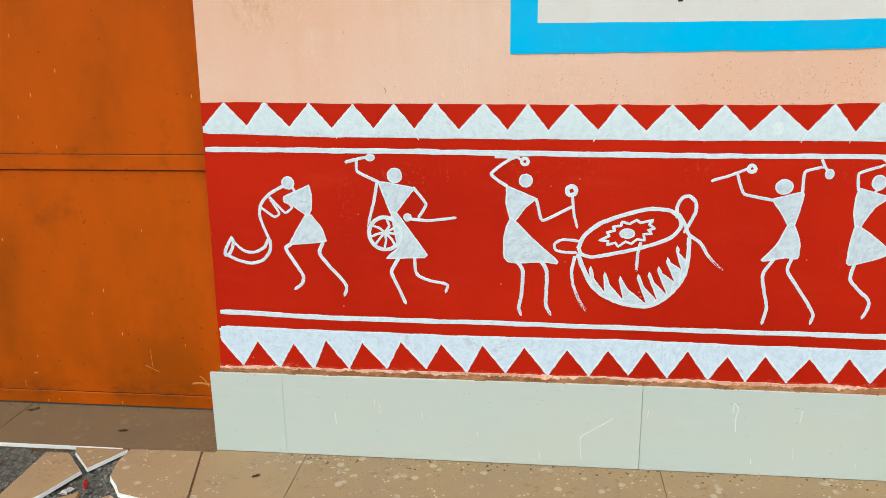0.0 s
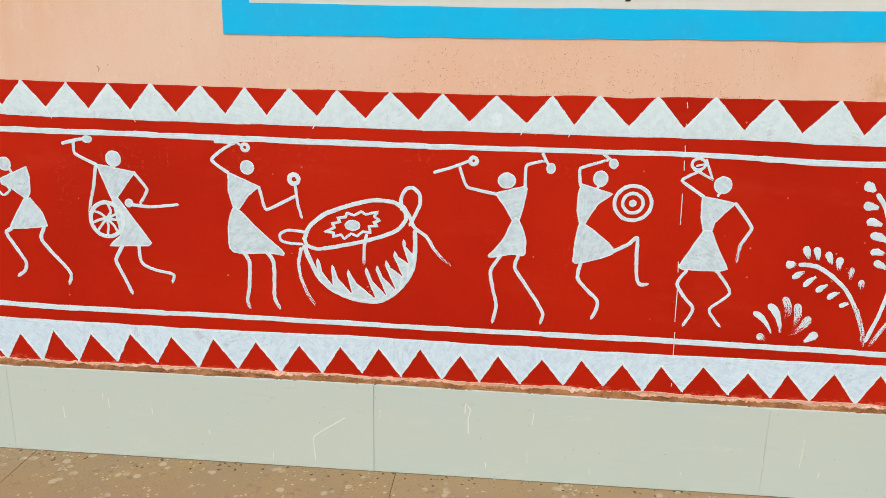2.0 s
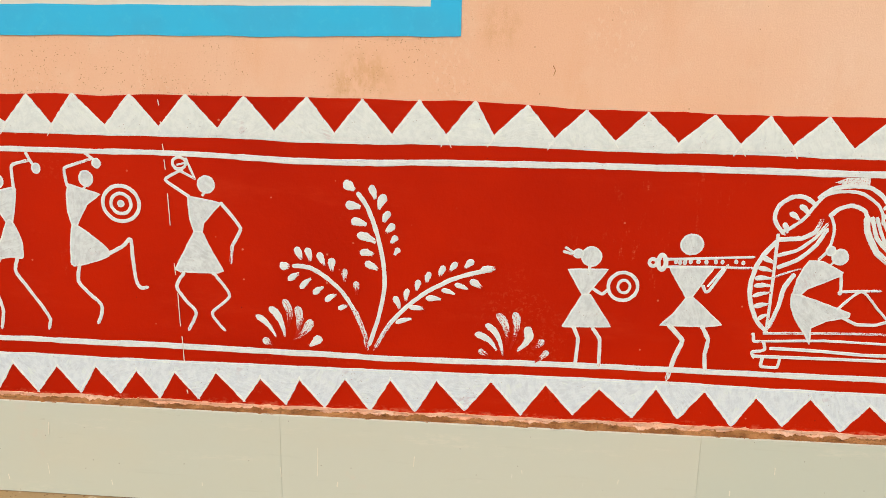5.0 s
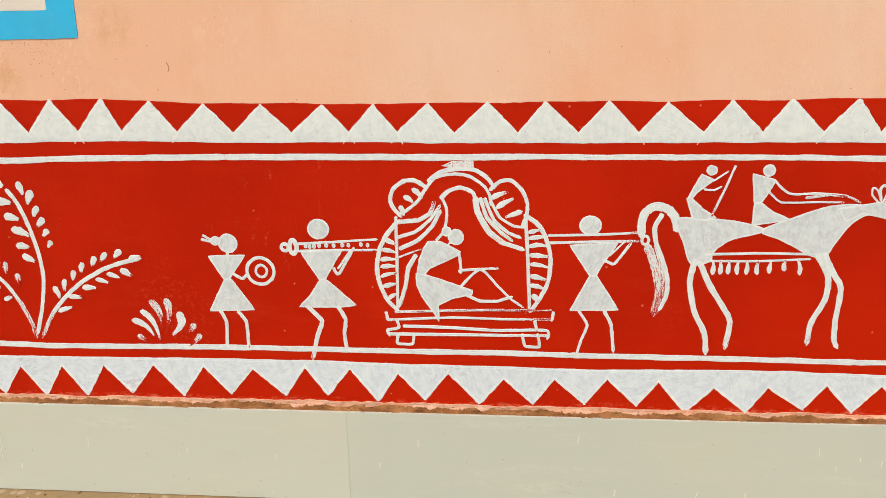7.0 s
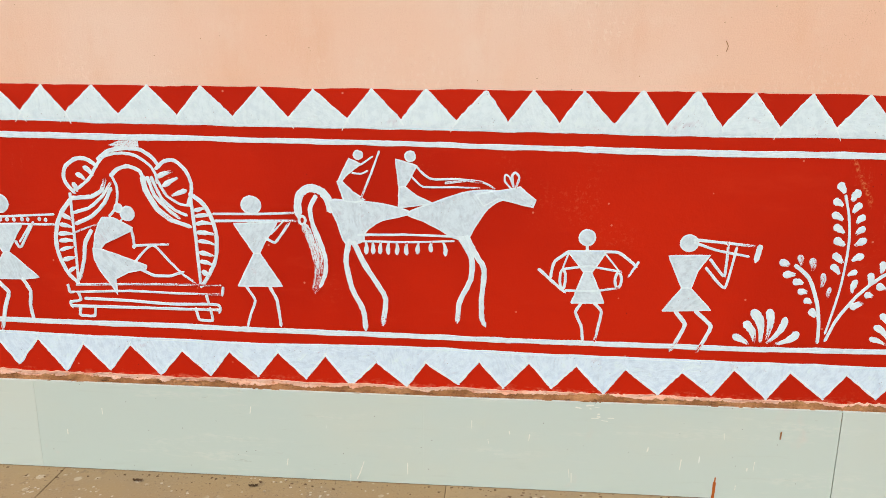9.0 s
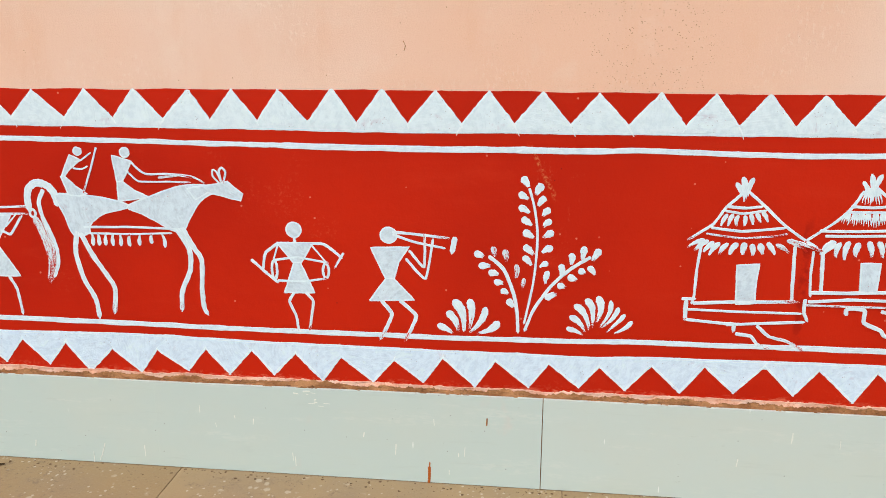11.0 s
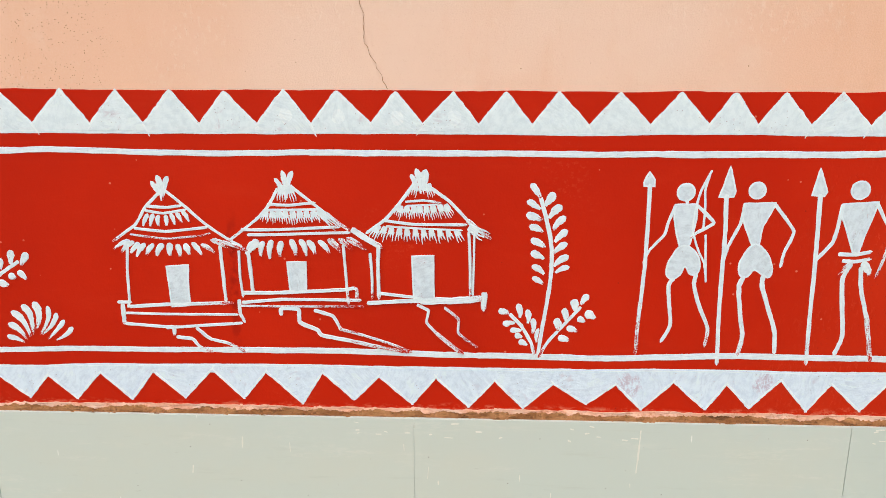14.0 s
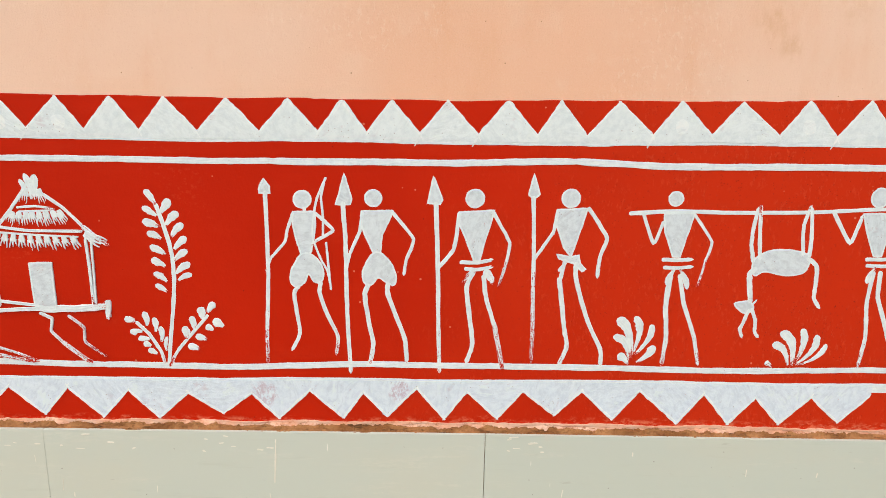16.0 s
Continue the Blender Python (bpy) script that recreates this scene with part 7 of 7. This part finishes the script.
art.leaf(4.3, 28.7, 6.8, 25.0, 2.1)
art.line(1.4, (1.3, 27.9), (-0.1, 23.9), (0.8, 16.0), (1.8, 7.9), (0.4, 2.9))
art.line(1.3, (4.3, 27.1), (5.2, 20.8), (7.8, 12.9))
art.line(1.4, (7.8, 12.9), (9.1, 6.4), (10.2, 1.1), dry=True)
art.done()

art = Mural("painted_spearman", "white painted stick figure with waistcloth and upright spear", 8.646, 0.486, "file of painted spearmen")
art.part("spear")
art.fill((-9.7, 52.4), (-8.0, 47.0), (-9.4, 45.8), (-10.9, 46.9))
art.line(1.2, (-9.6, 46.2), (-9.0, 34.1), (-8.7, 23.3))
art.line(1.2, (-8.7, 23.3), (-8.3, 10.5), (-8.2, 0.7), dry=True)
art.part("figure")
art.dot(0.2, 46.1, 2.5, 2.5)
art.fill((-3.3, 43.0), (4.7, 43.5), (3.5, 38.9), (1.7, 32.8), (1.0, 30.3), (-0.9, 32.7), (-3.2, 38.8))
art.line(1.0, (-3.1, 42.6), (-3.9, 37.3), (-5.2, 35.0), (-8.7, 29.5))
art.line(1.2, (5.0, 43.5), (10.3, 35.7), (8.8, 30.6), (8.4, 25.1))
art.fill((-2.9, 30.9), (1.0, 30.3), (3.1, 30.8), (3.6, 28.5), (5.2, 26.9), (4.2, 26.3), (1.8, 28.6), (-2.0, 29.8))
art.leaf(-2.1, 26.2, 0.0, 28.7, 1.0)
art.line(1.2, (-0.5, 29.3), (-1.4, 24.2))
art.line(1.4, (-1.7, 24.2), (-0.9, 18.7), (0.3, 10.6), (1.3, 5.0), (-0.4, 0.0))
art.line(1.4, (2.6, 28.5), (2.9, 23.5), (6.6, 12.4), (10.5, 4.3), (10.9, 0.1))
art.done()

art = Mural("painted_grass_tuft", "white brushed tuft of broad grass blades", 8.838, 0.485, "painted grass tufts")
art.mark = "blade"
art.blade(2.7, (-4.7, 12.9), (-1.4, 9.7), (0.2, 1.2))
art.blade(2.0, (0.1, 13.8), (1.8, 10.2), (0.6, 3.7))
art.blade(1.8, (4.7, 11.6), (4.6, 7.8), (0.4, 2.2))
art.blade(2.1, (-5.3, 7.9), (-2.1, 6.4), (-0.6, 1.2))
art.blade(2.2, (-3.8, 2.5), (-2.0, 1.7), (-0.7, 0.0))
art.blade(2.2, (5.4, 5.6), (4.9, 3.3), (1.6, 0.6))
art.done("mural plant")

art = Mural("painted_hunter", "white painted stick figure shouldering a long pole", 9.162, 0.49, "painted hunters")
art.part("pole")
art.line(1.2, (-35.6, 41.9), (-23.3, 42.7), (-8.5, 42.5), (12.1, 42.9), (27.5, 43.8), (35.6, 44.1))
art.part("figure")
art.dot(-23.9, 46.0, 2.0, 2.0)
art.fill((-26.6, 41.9), (-18.6, 42.3), (-19.6, 38.2), (-21.5, 30.3), (-23.4, 30.3), (-26.1, 37.3))
art.line(1.0, (-32.1, 41.8), (-28.8, 33.8), (-26.7, 39.6))
art.line(0.9, (-18.5, 41.7), (-13.3, 34.5), (-14.6, 29.1))
art.line(0.7, (-14.6, 29.1), (-15.2, 25.9), (-16.0, 22.3), dry=True)
art.line(1.2, (-25.9, 29.5), (-22.1, 29.4), (-18.4, 29.6))
art.line(1.1, (-25.4, 27.3), (-21.9, 27.2), (-18.2, 27.6))
art.leaf(-24.5, 22.5, -22.5, 27.2, 1.5)
art.leaf(-18.7, 21.3, -21.3, 26.9, 1.5)
art.line(1.5, (-23.5, 25.0), (-24.1, 17.1), (-23.2, 7.4), (-23.8, 0.0))
art.line(1.3, (-21.0, 25.1), (-19.2, 17.2), (-15.5, 7.5), (-13.8, 0.1))
art.done()

art = Mural("painted_deer", "white painted slain deer slung under a pole", 9.223, 0.571)
art.part("body")
art.fill((-7.9, 20.4), (-6.6, 22.7), (-3.1, 24.3), (1.4, 24.5), (5.2, 23.8), (7.1, 22.9), (7.3, 20.3), (5.8, 18.1), (1.5, 17.4), (-1.6, 18.0), (-4.6, 18.4), (-7.1, 17.3), soft=True)
art.part("neck")
art.line(1.7, (-7.0, 19.1), (-8.3, 17.6), (-7.9, 13.8), (-7.3, 10.1))
art.part("leg")
art.line(1.2, (-7.8, 21.2), (-8.8, 25.8), (-8.8, 29.6), (-8.1, 35.4))
art.part("leg")
art.line(1.2, (-6.1, 22.0), (-6.8, 28.1), (-7.4, 36.0))
art.part("leg")
art.line(1.1, (5.4, 23.4), (4.8, 27.5), (4.6, 31.3), (5.8, 36.2))
art.part("leg")
art.line(1.2, (7.1, 22.9), (7.1, 27.6), (6.2, 35.6))
art.part("tail")
art.line(1.3, (6.9, 22.2), (9.5, 19.9), (9.9, 14.4), (9.9, 11.2), (11.5, 8.7))
art.part("head")
art.fill((-11.5, 9.3), (-9.7, 9.8), (-7.7, 10.0), (-6.4, 8.9), (-6.5, 7.4), (-8.3, 6.6), (-10.2, 7.7), soft=True)
art.line(0.6, (-6.7, 9.0), (-5.7, 10.3))
art.line(1.1, (-7.5, 7.4), (-8.6, 3.7), (-9.3, 2.1), (-8.6, 0.0))
art.line(1.1, (-6.6, 7.7), (-5.3, 4.5), (-5.1, 1.3), (-4.2, 0.0))
art.done("mural animal")

art = Mural("painted_grass_tuft", "white brushed tuft of broad grass blades", 9.293, 0.478, "painted grass tufts")
art.mark = "blade"
art.blade(2.6, (-5.0, 10.4), (-1.5, 7.5), (-0.7, 0.9))
art.blade(2.1, (-6.8, 6.8), (-3.6, 5.5), (-1.8, 0.9))
art.blade(2.0, (0.9, 11.6), (1.9, 7.2), (0.0, 1.6))
art.blade(1.9, (5.1, 9.9), (4.7, 5.6), (0.3, 1.2))
art.blade(1.4, (8.1, 7.3), (6.2, 3.7), (1.0, 0.9))
art.blade(1.4, (-8.1, 1.8), (-7.1, 1.1), (-5.7, 0.0), dry=True)
art.done("mural plant")

art = Mural("painted_hunter", "white painted stick figure shouldering a long pole", 9.456, 0.49, "painted hunters")
art.dot(0.6, 47.0, 2.5, 2.7)
art.fill((-3.2, 42.7), (5.0, 42.8), (4.0, 36.7), (3.3, 31.2), (1.1, 31.1), (-1.8, 38.2))
art.line(1.2, (-11.1, 42.9), (-5.7, 34.6), (-3.5, 41.9))
art.line(0.9, (5.0, 42.5), (10.3, 35.3), (9.2, 29.1))
art.line(1.2, (-0.6, 30.3), (3.2, 30.3), (6.9, 30.5))
art.line(1.1, (-0.3, 28.5), (3.5, 28.4), (7.2, 28.6))
art.leaf(0.4, 23.5, 2.2, 28.1, 1.5)
art.line(1.3, (1.8, 26.6), (1.3, 17.9), (2.4, 8.2), (1.6, 0.0))
art.line(1.4, (3.7, 26.7), (4.1, 19.6), (7.9, 10.0), (11.0, 0.1))
art.done()


# ---- splashes, drips and cracks ----
SPLASH = [M_CHALK] * 3


def splash(name, label, x, z, y, paints, *strokes):
    art = Mural(name, label, x, z, "", y, paints)
    for width, *pts in strokes:
        art.line(width, *pts)
    art.done("paint mark")


FACE = SK_Y - 0.0012
splash("chalk_scratch", "bent white scratch on the skirting tile", 1.011, 0.03, FACE, SPLASH, (0.5, (10.3, 15.4), (4.0, 11.1), (0.0, 8.0), (0.5, 0.0)))
splash("chalk_scratch", "hooked white scratch on the skirting tile", 1.50, 0.157, FACE, SPLASH, (0.5, (-0.6, 6.8), (-0.5, 9.8), (1.0, 7.9), (0.4, 4.9), (0.6, 0.0)))
rnd = random.Random(9)
for k in range(46):
    x, tall = rnd.uniform(0.1, 9.4), rnd.uniform(0.8, 4.0)
    splash("paint_drip", "thin white paint drip on the skirting tile", x, rnd.uniform(0.02, 0.24 - tall * 0.01), FACE, SPLASH, (rnd.uniform(0.2, 0.45), (0.0, tall), (rnd.uniform(-0.3, 0.3), 0.0)))
for x, z, tall, w, lean in ((7.86, 0.14, 13.0, 0.6, 0.6), (2.52, 0.11, 9.0, 0.4, 0.3), (4.62, 0.01, 6.0, 0.5, 2.2), (4.60, 0.0, 4.0, 0.35, 0.1), (6.75, 0.20, 3.2, 0.6, 0.2), (7.62, 0.02, 5.0, 0.45, 0.4)):
    splash("paint_drip", "ragged white paint drip on the skirting tile", x, z, FACE, SPLASH,
           (w * 0.6, (lean, tall), (lean * 0.7, tall * 0.62)), (w, (lean * 0.7, tall * 0.66), (lean * 0.4, tall * 0.3)), (w * 0.7, (lean * 0.42, tall * 0.34), (0.0, 0.0)))
for x0, x1 in ((7.0, 7.35), (7.4, 7.9), (5.25, 5.38), (8.50, 8.60)):
    for k in range(9):
        x = rnd.uniform(x0, x1)
        long = rnd.uniform(0.3, 2.2)
        splash("paint_smear", "short white paint smear near the tile top", x, rnd.uniform(0.235, 0.286), FACE, SPLASH, (rnd.uniform(0.2, 0.6), (0.0, 0.0), (long, rnd.uniform(-0.25, 0.25))))
splash("paint_run", "rust orange paint run at the skirting foot", 5.693, 0.004, FACE, [M_RUST] * 3, (0.5, (0.2, 6.6), (0.1, 5.0)), (1.0, (0.1, 5.0), (0.0, 0.0)))
splash("paint_run", "small dark drip on the skirting tile", 5.868, 0.205, FACE, [M_MORTAR] * 3, (0.5, (0.1, 2.2), (0.0, 0.0)))
for top, foot, x in ((1.194, 1.180, 2.091), (1.135, 1.128, 2.094), (1.074, 1.058, 2.096), (1.030, 1.004, 2.098), (0.935, 0.845, 2.102), (0.732, 0.700, 2.109), (0.645, 0.545, 2.114), (0.512, 0.436, 2.119), (0.345, 0.335, 2.124)):
    splash("paint_drip", "thin pale drip running down the red dado", x, foot, PAINT_Y - 0.0014, SPLASH, (0.3, (-0.2, (top - foot) * 100), (0.0, 0.0)))
turns = [(0.0, 0.0), (-1.1, 2.0), (-1.9, 3.9), (-3.2, 6.4), (-4.4, 8.6), (-5.7, 11.4), (-5.6, 14.0), (-5.9, 18.4), (-6.5, 21.0), (-7.2, 26.7), (-7.0, 34.0), (-7.9, 45.0)]
jagged = []
for (ax, az), (bx, bz) in zip(turns, turns[1:]):
    steps = max(2, int((bz - az) / 0.9))
    jagged += [(ax + (bx - ax) * k / steps + rnd.uniform(-0.28, 0.28), az + (bz - az) * k / steps) for k in range(steps)]
splash("plaster_crack", "thin jagged crack in the pink plaster", 7.172, 1.195, -0.0012, [M_MORTAR] * 3,
       *((rnd.uniform(0.07, 0.15), *jagged[k:k + 4]) for k in range(0, len(jagged) - 3, 3)))
for x, z, tall in ((3.16, 1.28, 2.4), (5.62, 1.30, 2.6), (0.38, 1.24, 1.6)):
    splash("plaster_scratch", "short dark scratch in the pink plaster", x, z, -0.0012, [M_MORTAR] * 3, (0.22, (0.0, 0.0), (0.4, tall * 0.5), (-0.2, tall)))
for label, x, z, width, pts in (
    ("thin pale scratch on the orange gate", -0.613, 0.172, 0.25, ((-0.3, 7.2), (-0.2, 4.0), (0.0, 0.0))),
    ("thin pale scratch on the orange gate", -1.153, 0.077, 0.3, ((-0.1, 2.2), (0.0, 0.0))),
    ("rubbed pale scratch on the orange gate", -0.392, 0.111, 0.9, ((-6.5, 0.0), (-3.8, 0.4), (0.0, 0.0))),
    ("rubbed pale scratch on the orange gate", -0.395, 0.102, 0.5, ((-3.2, 4.1), (-1.5, 2.8), (0.0, 0.0))),
    ("pale paint spot on the orange gate", -1.097, 0.132, 0.7, ((-1.2, 0.0), (0.0, 0.3))),
    ("thin pale scratch on the orange gate", -0.589, 0.156, 0.25, ((-5.5, 2.6), (-4.0, 1.8), (0.0, 0.0))),
    ("pale paint spot on the orange gate", -1.063, 0.017, 0.5, ((-0.1, 0.5), (0.0, 0.0))),
    ("pale paint spot on the orange gate", -1.015, 0.024, 0.5, ((0.0, 0.5), (0.0, 0.0))),
    ("pale paint spot on the orange gate", -0.752, 0.018, 0.6, ((0.0, 0.7), (0.0, 0.0))),
):
    splash("gate_scratch", label, x, z, 0.2436 if z < 0.06 else 0.2516, [M_SCRATCH] * 3, (width, *pts))
